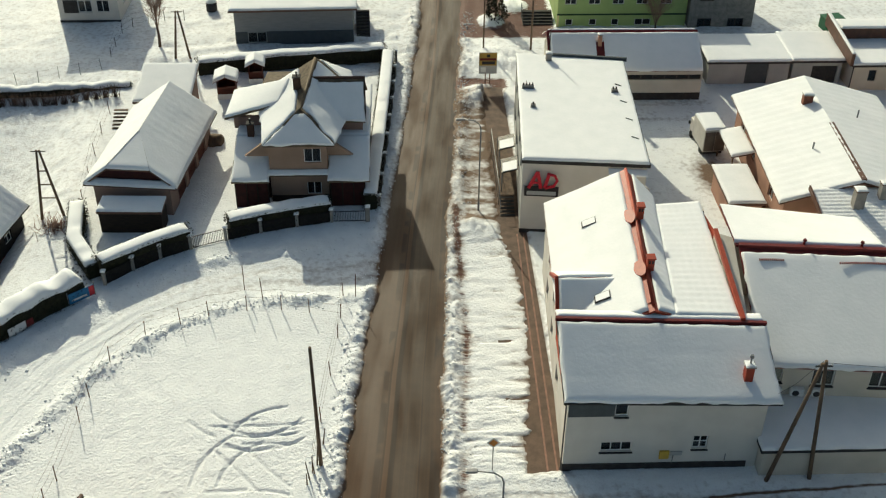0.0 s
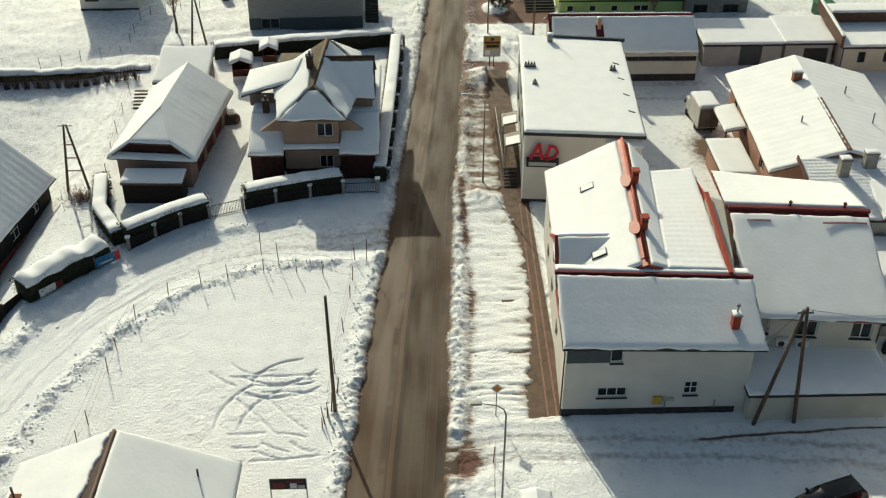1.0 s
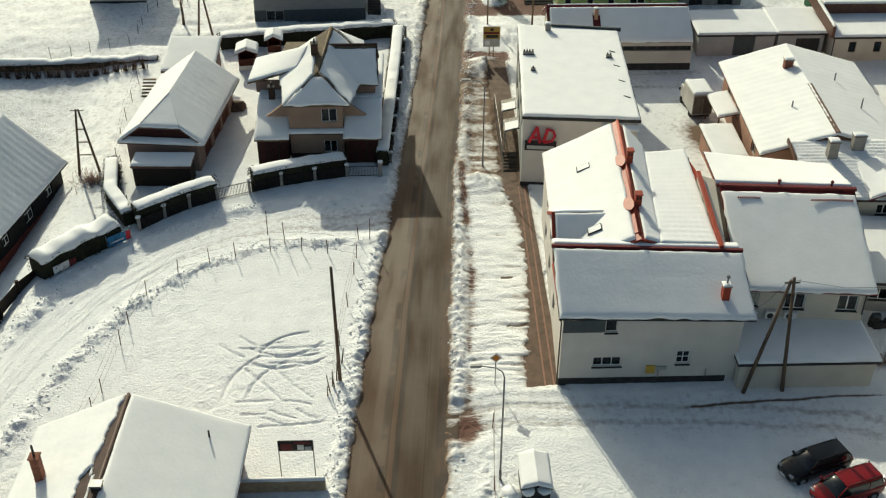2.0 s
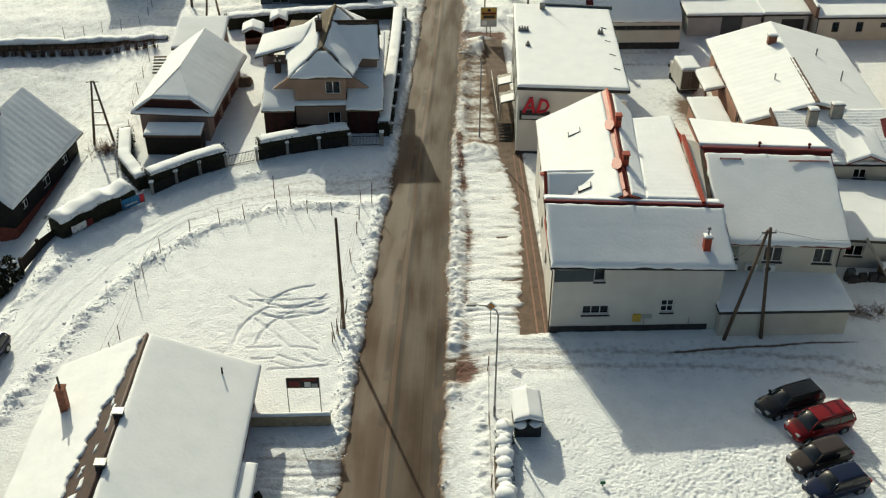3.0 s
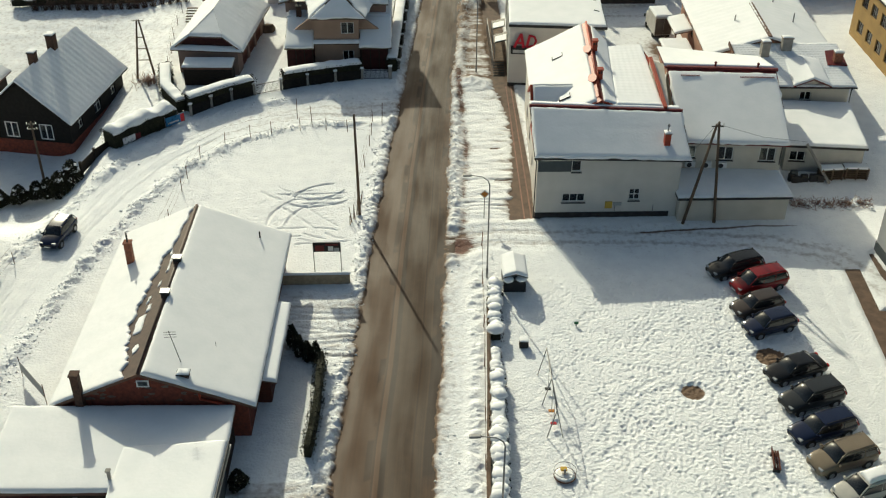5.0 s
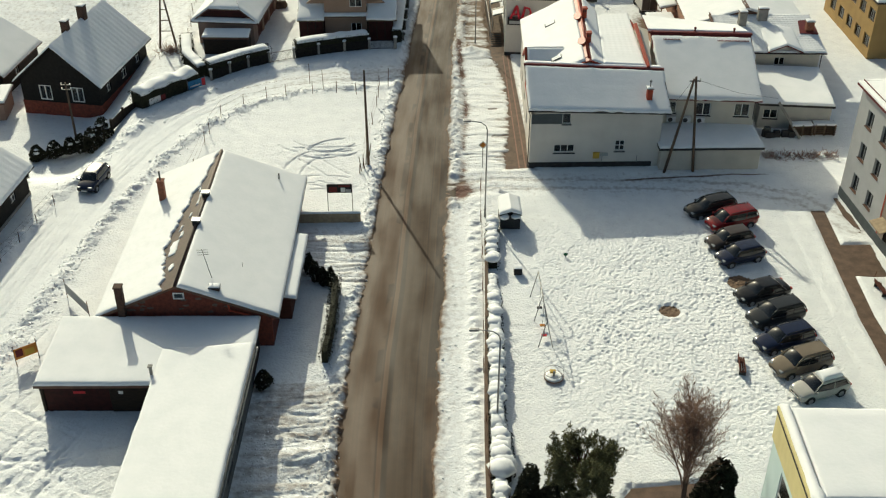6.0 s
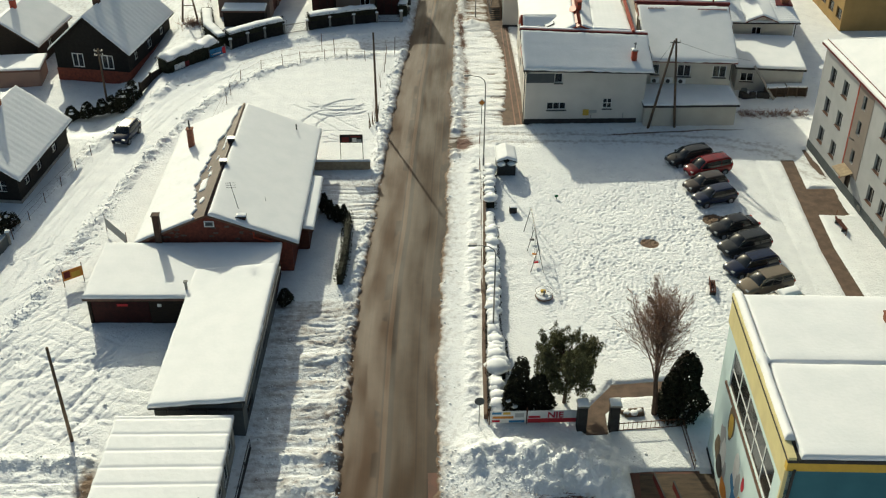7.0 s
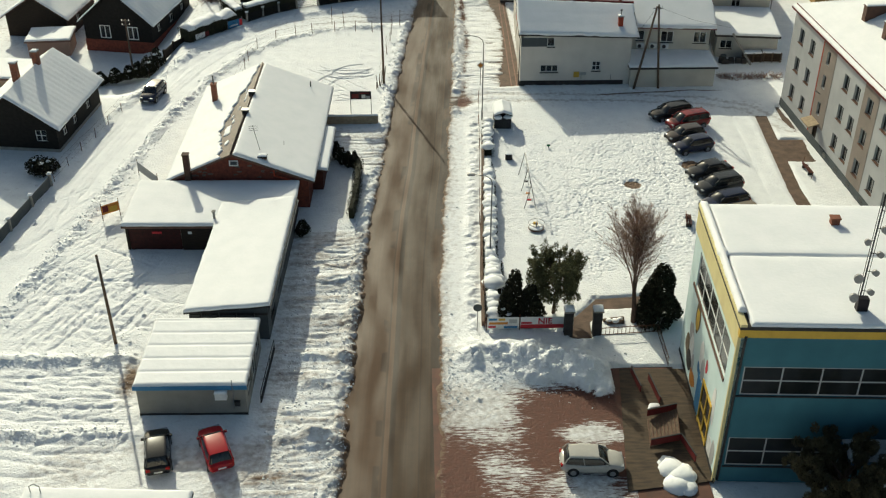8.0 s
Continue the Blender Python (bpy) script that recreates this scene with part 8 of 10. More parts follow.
def street_lamp(x, y, h, rz, label="tall grey street lamp with a curved arm", group="street lamps"):
    t = thing("street_lamp", x, y, 0, rz, label, "street lamp", group)
    part("base", tube([(0, 0, 0), (0, 0, 0.9)], 0.09, 10), STEEL, t)
    part("pole", tube([(0, 0, 0.9), (0, 0, h * 0.55), (0, 0, h * 0.94)], 0.065, 8, r1=0.05), STEEL, t)
    part("arm", tube([(0, 0, h * 0.94), (-0.12, 0, h * 0.985), (-0.5, 0, h * 1.02), (-1.4, 0, h * 1.04)], 0.045, 8, r1=0.035), STEEL, t)
    hd = part("head", box(-2.0, -1.35, -0.14, 0.14, h * 1.04 - 0.06, h * 1.04 + 0.07, bevel=0.05), STEEL, t, "flat lamp head")
    part("lens", box(-1.92, -1.5, -0.1, 0.1, h * 1.04 - 0.085, h * 1.04 - 0.062), LIGHT_GLASS, hd)
    return t


def utility_pole(x, y, h, label="weathered wooden utility pole", lean=(0, 0), r=0.13, arms=1):
    t = thing("utility_pole", x, y, 0, 0, label, "utility pole")
    part("pole", tube([(0, 0, -0.2), (lean[0] / 2, lean[1] / 2, h / 2), (lean[0], lean[1], h)], r, 10, r1=r * 0.7), WOOD, t)
    for k in range(arms):
        a = part("crossarm", bar((lean[0] - 0.5, lean[1], h - 0.25 - 0.5 * k), (lean[0] + 0.5, lean[1], h - 0.25 - 0.5 * k), 0.07, 0.07), DARK_STEEL, t)
        for s in (-0.42, 0.42):
            part("insulator", tube([(lean[0] + s, lean[1], h - 0.22 - 0.5 * k), (lean[0] + s, lean[1], h - 0.05 - 0.5 * k)], 0.04, 8), WHITE_PVC, a)
    return t


def a_pole(x, y, h, w, label, rz=0, rungs=True):
    """Two legs leaning together."""
    t = thing("twin_leg_pole", x, y, 0, rz, label, "utility pole")
    for s in (-1, 1):
        part("leg", tube([(s * w / 2, 0, -0.2), (s * 0.1, 0, h)], 0.13, 8, r1=0.09), WOOD, t)
    for k in range(3 if rungs else 0):
        z = h * (0.3 + 0.2 * k)
        q = w / 2 * (1 - z / h) + 0.05
        part("brace", bar((-q, 0, z), (q, 0, z), 0.08, 0.08), WOOD, t)
    part("crossarm", bar((-0.6, 0, h - 0.1), (0.6, 0, h - 0.1), 0.07, 0.07), DARK_STEEL, t)
    return t


# ---------------------------------------------------------------- cars
def car(x, y, heading, material, label, kind="hatch", snow=0.0, name="car"):
    """A parked car facing local +x: lofted body, cabin, glass, wheels, lamps."""
    t = thing(name, x, y, 0.06, heading, label, "car", "parked cars")
    L, Wd, H = {"hatch": (4.1, 1.72, 1.48), "sedan": (4.5, 1.76, 1.42), "wagon": (4.6, 1.78, 1.5), "mpv": (4.5, 1.82, 1.66), "suv": (4.5, 1.84, 1.64)}[kind]
    hw = Wd / 2
    st = [(-0.5, 0.70, 0.46, 0.66), (-0.49, 0.84, 0.38, 0.80), (-0.47, 0.93, 0.32, 0.88), (-0.43, 0.98, 0.25, 0.93), (-0.30, 1.0, 0.22, 0.95), (0.0, 1.0, 0.21, 0.95), (0.20, 1.0, 0.22, 0.95), (0.30, 0.99, 0.22, 0.92), (0.40, 0.96, 0.24, 0.84), (0.46, 0.88, 0.30, 0.74), (0.487, 0.78, 0.35, 0.66), (0.5, 0.62, 0.42, 0.56)]
    bm = bmesh.new()
    rings = []
    for s, wf, zb, zt in st:
        w, zt = hw * wf, zt * H / 1.5
        pr = [(0, zb), (w * 0.85, zb), (w * 0.97, zb + 0.12), (w, (zb + zt) / 2), (w * 0.975, zt - 0.14), (w * 0.92, zt - 0.05), (w * 0.8, zt), (w * 0.45, zt + 0.03), (0, zt + 0.045)]
        ring = [bm.verts.new((s * L, p, z)) for p, z in pr] + [bm.verts.new((s * L, -p, z)) for p, z in pr[-2:0:-1]]
        rings.append(ring)
    for a, b in zip(rings, rings[1:]):
        for k in range(len(a)):
            f = bm.faces.new((a[k], a[(k + 1) % len(a)], b[(k + 1) % len(a)], b[k]))
            f.smooth = True
    bm.faces.new(rings[0])
    bm.faces.new(rings[-1][::-1])
    body = part("body", bm, material, t, smooth=True)
    zb = 0.93 * H / 1.5
    f0, f1 = {"hatch": (0.26, 0.08), "sedan": (0.24, 0.08), "wagon": (0.25, 0.08), "mpv": (0.32, 0.14), "suv": (0.26, 0.09)}[kind]
    r0, r1 = {"hatch": (-0.45, -0.36), "sedan": (-0.36, -0.20), "wagon": (-0.475, -0.41), "mpv": (-0.475, -0.42), "suv": (-0.475, -0.40)}[kind]
    wb, wt = hw * 0.93, hw * 0.72

    def cab(z, sx0, sx1, w, grow=0.0):
        return [(sx1 * L - grow, -w - grow, z), (sx0 * L + grow, -w * 0.94 - grow, z), (sx0 * L + grow, w * 0.94 + grow, z), (sx1 * L - grow, w + grow, z)]
    def roofline(s_):
        if s_ > f1:
            k = (f0 - s_) / (f0 - f1)
        elif s_ < r1:
            k = (s_ - r0) / (r1 - r0)
        else:
            k = 1.0
        hump = 1 - 0.06 * (2 * (s_ - r1) / (f1 - r1) - 1) ** 2
        return zb - 0.05 + (H - zb + 0.05) * min(1.0, math.sin(min(1.0, max(0.0, k)) * math.pi / 2) ** 0.9) * (hump if k >= 1 else 0.94)

    def shell(stations, lo_k, grow):
        bm_ = bmesh.new()
        rows_ = []
        for s_ in stations:
            z_ = roofline(s_)
            nar = 0.90 + 0.10 * (1 - abs(2 * (s_ - r0) / (f0 - r0) - 1) ** 2)
            row = []
            for k in [lo_k + (1 - lo_k) * j / 6 for j in range(7)]:
                up = math.sin(k * math.pi / 2)
                wd = (wb + (wt - wb) * min(1, k * 1.25) ** 1.2) * nar if k < 0.8 else wt * nar * math.cos((k - 0.8) / 0.2 * math.pi / 2)
                zz = zb - 0.05 + (z_ - zb + 0.05) * (min(1.0, k / 0.8) ** 0.85 * 0.96 if k < 0.8 else 0.96 + 0.04 * math.sin((k - 0.8) / 0.2 * math.pi / 2))
                row.append((s_ * L, wd + (grow if k < 0.99 else 0), zz + grow))
            rows_.append([bm_.verts.new(p) for p in row] + [bm_.verts.new((p[0], -p[1], p[2])) for p in row[-2::-1]])
        for a_, b_ in zip(rows_, rows_[1:]):
            for k in range(len(a_) - 1):
                f = bm_.faces.new((a_[k], a_[k + 1], b_[k + 1], b_[k]))
                f.smooth = True
        bmesh.ops.remove_doubles(bm_, verts=bm_.verts[:], dist=0.0005)
        return bm_
    part("glazing", shell([r0 + (f0 - r0) * j / 22 for j in range(23)], 0.0, 0.0), CAR_GLASS, body, "dark tinted glass", smooth=True)
    part("roof", shell([r1 - 0.012 + (f1 - r1 + 0.02) * j / 8 for j in range(9)], 0.66, 0.012), material, body, smooth=True)
    low, top = cab(zb - 0.02, f0, r0, wb, 0.006), cab(H - 0.03, f1, r1, wt, 0.006)
    for k in range(4):
        part("pillar", tube([low[k], tuple((Vector(low[k]) * 0.45 + Vector(top[k]) * 0.55) * 1.0 + Vector((0, 0, 0.05))), top[k]], 0.045, 6), material, body)
    for s in (0, 2):
        a, b = (low[0], low[1]) if s == 0 else (low[3], low[2])
        c, d = (top[0], top[1]) if s == 0 else (top[3], top[2])
        for f in (0.36, 0.66) if kind != "hatch" else (0.45,):
            part("pillar", bar(Vector(a).lerp(Vector(b), f), Vector(c).lerp(Vector(d), f), 0.07, 0.05), material, body)
    for wx in (-0.30 * L, 0.31 * L):
        for s in (-1, 1):
            wy = s * (hw - 0.1)
            part("wheel_arch", tube([(wx, wy - s * 0.1, 0.31), (wx, wy + s * 0.103, 0.31)], 0.375, 18), TYRE, body)
            wh = part("wheel", tube([(wx, wy - s * 0.1, 0.29), (wx, wy + s * 0.112, 0.29)], 0.31, 18), TYRE, t, "black tyre")
            part("rim", tube([(wx, wy + s * 0.10, 0.29), (wx, wy + s * 0.122, 0.29)], 0.2, 12), RIM, wh, "metal rim")
    zl = 0.64 * H / 1.5
    for s in (-1, 1):
        part("headlight", box(0.435 * L, 0.482 * L, s * hw * 0.62 - 0.17, s * hw * 0.62 + 0.17, zl, zl + 0.13, bevel=0.03), LIGHT_GLASS, body, "clear headlamp")
        part("taillight", box(-0.502 * L, -0.465 * L, s * hw * 0.72 - 0.13, s * hw * 0.72 + 0.13, zl + 0.05, zl + 0.22, bevel=0.02), TAIL_RED, body, "red tail lamp")
        part("mirror", box(f0 * L - 0.28, f0 * L - 0.12, s * (hw + 0.05) - 0.09, s * (hw + 0.05) + 0.09, zb - 0.02, zb + 0.12, bevel=0.03), material, body)
        if kind in ("wagon", "mpv", "suv"):
            part("roof_rail", tube([(f1 * L - 0.1, s * wt * 0.92, H + 0.03), (r1 * L + 0.15, s * wt * 0.92, H + 0.03)], 0.02, 6), DARK_STEEL, body)
    part("plate", box(0.497 * L, 0.503 * L, -0.26, 0.26, 0.40, 0.51), WHITE_PVC, body, "blank pale plate")
    part("plate", box(-0.503 * L, -0.497 * L, -0.26, 0.26, 0.52, 0.63), WHITE_PVC, body, "blank pale plate")
    part("grille", box(0.492 * L, 0.501 * L, -0.4, 0.4, 0.54, 0.64), DARK_STEEL, body)
    if snow:
        snow_quad(t, (r1 * L + 0.05, -wt * 0.8, H), (f1 * L - 0.1, -wt * 0.8, H), (f1 * L - 0.1, wt * 0.8, H), (r1 * L + 0.05, wt * 0.8, H), snow, 0.25)
    return t


HEAD = 199.0
car(24.3, 38.7, HEAD, CAR_BLACK, "black estate car parked in the snow", "wagon")
car(25.6, 36.5, HEAD, CAR_RED, "red people carrier parked in the snow", "mpv")
car(24.7, 33.6, HEAD, CAR_BROWN, "dark bronze hatchback parked in the snow", "hatch")
car(25.0, 31.3, HEAD, CAR_BLUE, "dark blue hatchback parked in the snow", "hatch")
car(25.4, 26.2, HEAD, CAR_BLACK, "black saloon parked beside bare ground", "sedan")
car(25.6, 23.2, HEAD, CAR_GREY, "dark graphite estate car with roof rails", "suv")
car(25.4, 20.25, HEAD, CAR_BLUE, "navy blue estate car parked in the snow", "wagon")
car(25.8, 17.55, HEAD, CAR_BEIGE, "beige metallic estate car parked in the snow", "suv")
car(8.9, -12.4, -3, CAR_SILVER, "silver hatchback on the half-cleared parking", "hatch")
car(-19.1, -10.8, 102, CAR_BLACK, "black hatchback in the shade of the cabin", "hatch")
car(-15.4, -10.6, 111, CAR_BRIGHT, "bright red hatchback beside the cabin", "hatch")
car(-30.3, 44.9, 259, CAR_BLUE, "dark hatchback on the snowy side road", "hatch")
car(26.3, 14.9, HEAD, CAR_SILVER, "small car half covered with snow at the end of the row", "hatch", 0.25)
VAN = thing("box_van", 27.5, 86.6, 0, 4, "small white box van with a snowy roof", "van")
part("box_body", box(-1.0, 1.0, -1.8, 1.4, 0.6, 2.75, bevel=0.04), BOX_PANEL, VAN, "pale box body")
part("cab", box(-0.9, 0.9, 1.42, 2.6, 0.5, 1.9, bevel=0.12), BOX_PANEL, VAN)
# rear doors in a darker grey-brown than the box
part("rear_door", box(-0.92, -0.02, -1.85, -1.805, 0.7, 2.6), VAN_DOOR, VAN, "grubby grey-brown rear door")
part("rear_door", box(0.02, 0.92, -1.85, -1.805, 0.7, 2.6), VAN_DOOR, VAN, "grubby grey-brown rear door")
part("chassis", box(-0.85, 0.85, -1.7, 2.5, 0.35, 0.6), DARK_STEEL, VAN)
for wx in (-0.85, 0.85):
    for wy in (-1.0, 1.9):
        part("wheel", tube([(wx - 0.12, wy, 0.38), (wx + 0.12, wy, 0.38)], 0.36, 16), TYRE, VAN)
snow_quad(VAN, (-1.0, -1.8, 2.76), (1.0, -1.8, 2.76), (1.0, 1.4, 2.76), (-1.0, 1.4, 2.76), 0.2, 0.4)
part("mirror", box(-1.25, -1.05, 2.0, 2.1, 1.4, 1.75, bevel=0.03), DARK_STEEL, VAN)

# ---------------------------------------------------------------- along the road
street_lamp(4.7, 38.4, 9.0, 0)
street_lamp(3.9, 12.2, 7.8, 0)
street_lamp(5.9, 76.4, 8.4, 0)
utility_pole(-5.6, 47.8, 9.7, lean=(-0.1, 0.0), arms=0, label="tall bare wooden pole beside the fenced plot")
PB = thing("broken_stake", -6.2, 46.6, 0, 0, "short broken stakes beside the pole", "stake")
for k, (dx, dy, h) in enumerate(((0, 0, 1.6), (0.25, 0.5, 1.2), (-0.15, -0.4, 1.0), (0.35, 1.2, 1.7), (0.6, 3.0, 1.4))):
    part("stake", tube([(dx, dy, -0.1), (dx - 0.2 + 0.1 * k, dy + 0.1, h)], 0.06, 6, r1=0.03), WOOD, PB)
utility_pole(-24.6, 1.4, 7.9, lean=(-0.15, 0.0), arms=0, label="wooden pole standing in the snowy yard")
utility_pole(-36.0, 59.2, 6.6, arms=2, label="wooden pole with insulators by the timber house").location.z = -3.1
a_pole(-29.3, 76.3, 6.4, 1.9, "lattice-like twin-leg wooden pole in the snow")
a_pole(-23.4, 106.2, 5.4, 1.6, "twin-leg wooden pole behind the barns", rungs=False)
LP = thing("twin_leg_pole", 21.7, 45.8, 0, 0, "leaning twin-leg pole before the annex", "utility pole")
part("leg", tube([(0, 0, -0.1), (0.9, 0.1, 4.8), (1.7, 0.2, 9.4)], 0.14, 10, r1=0.1), WOOD, LP, "weathered leaning leg")
part("leg", tube([(2.75, 0.1, -0.1), (2.3, 0.15, 4.8), (1.85, 0.2, 9.6)], 0.14, 10, r1=0.1), WOOD, LP)
part("crossarm", bar((1.3, 0.2, 9.2), (2.3, 0.2, 9.2), 0.08, 0.08), DARK_STEEL, LP)
part("insulator", tube([(2.25, 0.2, 9.25), (2.25, 0.2, 9.5)], 0.05, 8), WHITE_PVC, LP)
# overhead wires
WR = thing("overhead_wire", 21.7, 46.0, 0, 0, "thin black overhead wires between poles", "wire")
for a, b in (((1.8, 0.2, 9.3), (11.2, 4.6, 5.2)), ((1.8, 0.2, 9.4), (-0.4, 1.2, 5.6))):
    a, b = Vector(a), Vector(b)
    part("wire", tube([a, (a + b) / 2 - Vector((0, 0, 0.35)), b], 0.012, 4), DARK_STEEL, WR)
# road signs
RS = thing("road_sign", 5.0, 47.2, 0, 0, "small yellow diamond priority sign on a pole", "road sign")
part("pole", tube([(0, 0, 0), (0, 0, 2.7)], 0.035, 8), STEEL, RS)
dm = part("sign_plate", box(-0.3, 0.3, -0.06, -0.04, -0.3, 0.3, pose(0, 0, 2.45) @ pose(0, 0, 0, 0, 45, 0)), TARP_W, RS, "white-edged diamond plate")
part("sign_field", box(-0.21, 0.21, -0.075, -0.062, -0.21, 0.21, pose(0, 0, 2.45) @ pose(0, 0, 0, 0, 45, 0)), TARP_ORANGE, dm, "orange-yellow field")
RS2 = thing("road_sign", 2.3, 2.1, 0, 0, "grey back of a road sign on a pole", "road sign")
part("pole", tube([(0, 0, 0), (0, 0, 2.6)], 0.03, 8), STEEL, RS2)
part("sign_plate", tube([(0, -0.05, 2.4), (0, -0.03, 2.4)], 0.33, 20), SLATE, RS2)
# billboards
BB = thing("billboard", -7.75, 39.0, 0, 0, "dark advertising board on two thin posts", "billboard")
for sx in (-1.05, 1.05):
    part("post", tube([(sx, 0, 0), (sx, 0, 3.15)], 0.035, 8), STEEL, BB)
bp = part("board", box(-1.05, 1.05, -0.05, -0.0, 2.35, 3.2), BLACK_SIGN, BB, "black printed board")
for x0, x1, z0, z1, m_ in ((-0.9, -0.2, 2.45, 2.95, DARK_RED), (0.1, 0.5, 2.45, 2.85, TARP_W), (0.55, 0.95, 2.4, 2.7, SIGN_GREY), (-0.1, 0.9, 2.92, 3.08, DARK_RED)):
    part("print_field", box(x0, x1, -0.065, -0.052, z0, z1), m_, bp)
BW = thing("low_wall", -11.2, 37.7, 0, 0, "low sand-coloured concrete wall with snow on top", "wall")
part("wall_body", box(0, 5.2, 0, 0.35, 0, 1.0, bevel=0.02), SAND_WALL, BW)
snow_quad(BW, (0, 0.02, 1.0), (5.2, 0.02, 1.0), (5.2, 0.35, 1.0), (0, 0.35, 1.0), 0.16, 0.4, seed=3, wav=0.1)
B2S = thing("billboard", 8.2, 99.6, 0, 0, "yellow printed advertising board on two posts", "billboard")
for sx in (-0.22, 0.22):
    part("post", tube([(sx, 0, 0), (sx, 0, 1.4)], 0.05, 8), RUST, B2S)
b2 = part("board", box(-0.9, 0.9, -0.08, 0, 1.3, 3.6), SIGN_GREY, B2S)
for x0, x1, z0, z1, m_, pr in ((-0.86, 0.86, 2.2, 3.55, OCHRE_PRINT, 0.01), (-0.8, 0.8, 2.75, 3.0, DARK_RED, 0.02), (-0.6, 0.7, 2.32, 2.66, PLINTH, 0.02), (-0.15, 0.2, 3.1, 3.4, PLINTH, 0.02), (-0.7, -0.2, 1.5, 2.0, TARP_W, 0.01)):
    part("print_field", box(x0, x1, -0.082 - pr, -0.082, z0, z1), m_, b2)
utility_pole(8.3, 107.4, 10.5, arms=0, r=0.09, label="thin grey pole beside the forecourt")
utility_pole(13.4, 107.6, 9.5, arms=0, r=0.12, label="brown wooden pole before the green building")
thuja(10.2, 115.4, 4.6, 1.3, 61, "small dark tree in a heap of snow", 1500)
ES = thing("entrance_steps", 13.2, 114.2, 0, 0, "dark concrete steps beside the green building", "stairs")
for k in range(5):
    part("step", box(0.0, 3.4, 0.5 * k, 0.5 * k + 0.46, 0.0, 0.15 + 0.16 * k), PLINTH, ES)
part("rail", tube([(0.0, 0.0, 1.0), (0.0, 2.4, 1.7)], 0.03, 6), DARK_STEEL, ES)
part("post", tube([(0.0, 0.0, 0.0), (0.0, 0.0, 1.0)], 0.03, 6), DARK_STEEL, ES)
part("post", tube([(0.0, 2.4, 0.0), (0.0, 2.4, 1.7)], 0.03, 6), DARK_STEEL, ES)
# banners on the garden fence
BN = thing("banner_fence", 3.0, 2.2, 0, 0, "printed banners tied to a fence under conifers", "banner")
for px in (0, 2.5, 5.9):
    part("post", tube([(px, 0.06, 0), (px, 0.06, 1.6)], 0.04, 8), RUST, BN)
ba = part("banner", box(0.05, 2.45, -0.02, 0.0, 0.35, 1.4), TARP_W, BN, "pale printed banner")
for x0, x1, z0, z1, m_ in ((0.15, 0.8, 1.12, 1.3, TARP_BLUE), (0.9, 1.4, 1.1, 1.3, YELLOW), (0.2, 1.6, 0.75, 0.95, TARP_ORANGE), (0.15, 0.7, 0.45, 0.62, SIGN_RED), (1.3, 2.35, 0.4, 0.6, TARP_BLUE), (1.7, 2.3, 0.85, 1.2, SIGN_GREY)):
    part("print_bar", box(x0, x1, -0.034, -0.022, z0, z1), m_, ba)
bb = part("banner", box(2.55, 5.9, -0.02, 0.0, 0.35, 1.4), TARP_W, BN, "white banner with red lettering")
part("print_bar", box(2.55, 5.9, -0.034, -0.022, 0.36, 0.72), TARP_RED, bb, "red lower stripe")
part("print_bar", box(2.6, 3.4, -0.034, -0.022, 0.78, 0.95), SIGN_RED, bb)
fc = bpy.data.curves.new("banner_word", "FONT")
fc.body, fc.size, fc.extrude = "NIE", 0.72, 0.012
fc.offset = 0.012
tx = new("banner_word", fc)
tx.matrix_basis = pose(3.85, -0.045, 0.80, 90, 0, 0)
tx.parent = bb
fc.materials.append(SIGN_RED)
tagged(tx, "red capital letters")
for px, sd in ((6.1, 1), (8.25, 2)):
    gp = thing("gate_pillar", 3.0 + px, 1.7, 0, 0, "dark stone gate pillar capped with snow", "pillar", "gate pillars")
    part("shaft", box(-0.32, 0.32, -0.32, 0.32, 0, 2.3, bevel=0.03), PLINTH, gp)
    part("cap", box(-0.4, 0.4, -0.4, 0.4, 2.3, 2.42, bevel=0.02), CONCRETE, gp)
    snow_quad(gp, (-0.38, -0.38, 2.42), (0.38, -0.38, 2.42), (0.38, 0.38, 2.42), (-0.38, 0.38, 2.42), 0.2, 0.2)
rail_fence("garden_fence", [(11.6, 1.45), (15.9, 1.8), (15.9, -2.2)], 0.9, "low dark garden fence with a rusty rail", RUST, 0.3)

# right-hand boundary: low wall, wire fence and snow-laden hedge
post_fence("wire_fence", [(4.55, 43), (4.3, 37.5), (4.05, 32), (3.85, 27.5), (3.6, 22), (3.35, 17.5), (3.15, 12), (3.0, 7), (2.9, 2.6)], 1.35, "rusty wire fence on posts along the walkway", wires=3, material=RUST)
WLB = thing("boundary_wall", 4.9, 34.6, 0, 0, "low brown boundary wall beside the hedge", "wall")
bm = bmesh.new()
for a, b in (((0, 0), (-0.5, -9)), ((-0.5, -9), (-1.1, -18)), ((-1.1, -18), (-1.45, -24)), ((-1.45, -24), (-1.75, -31.8))):
    bar((a[0] - 0.35, a[1], 0.3), (b[0] - 0.35, b[1], 0.3), 0.25, 0.6, bm)
part("wall_body", bm, PAVING, WLB)
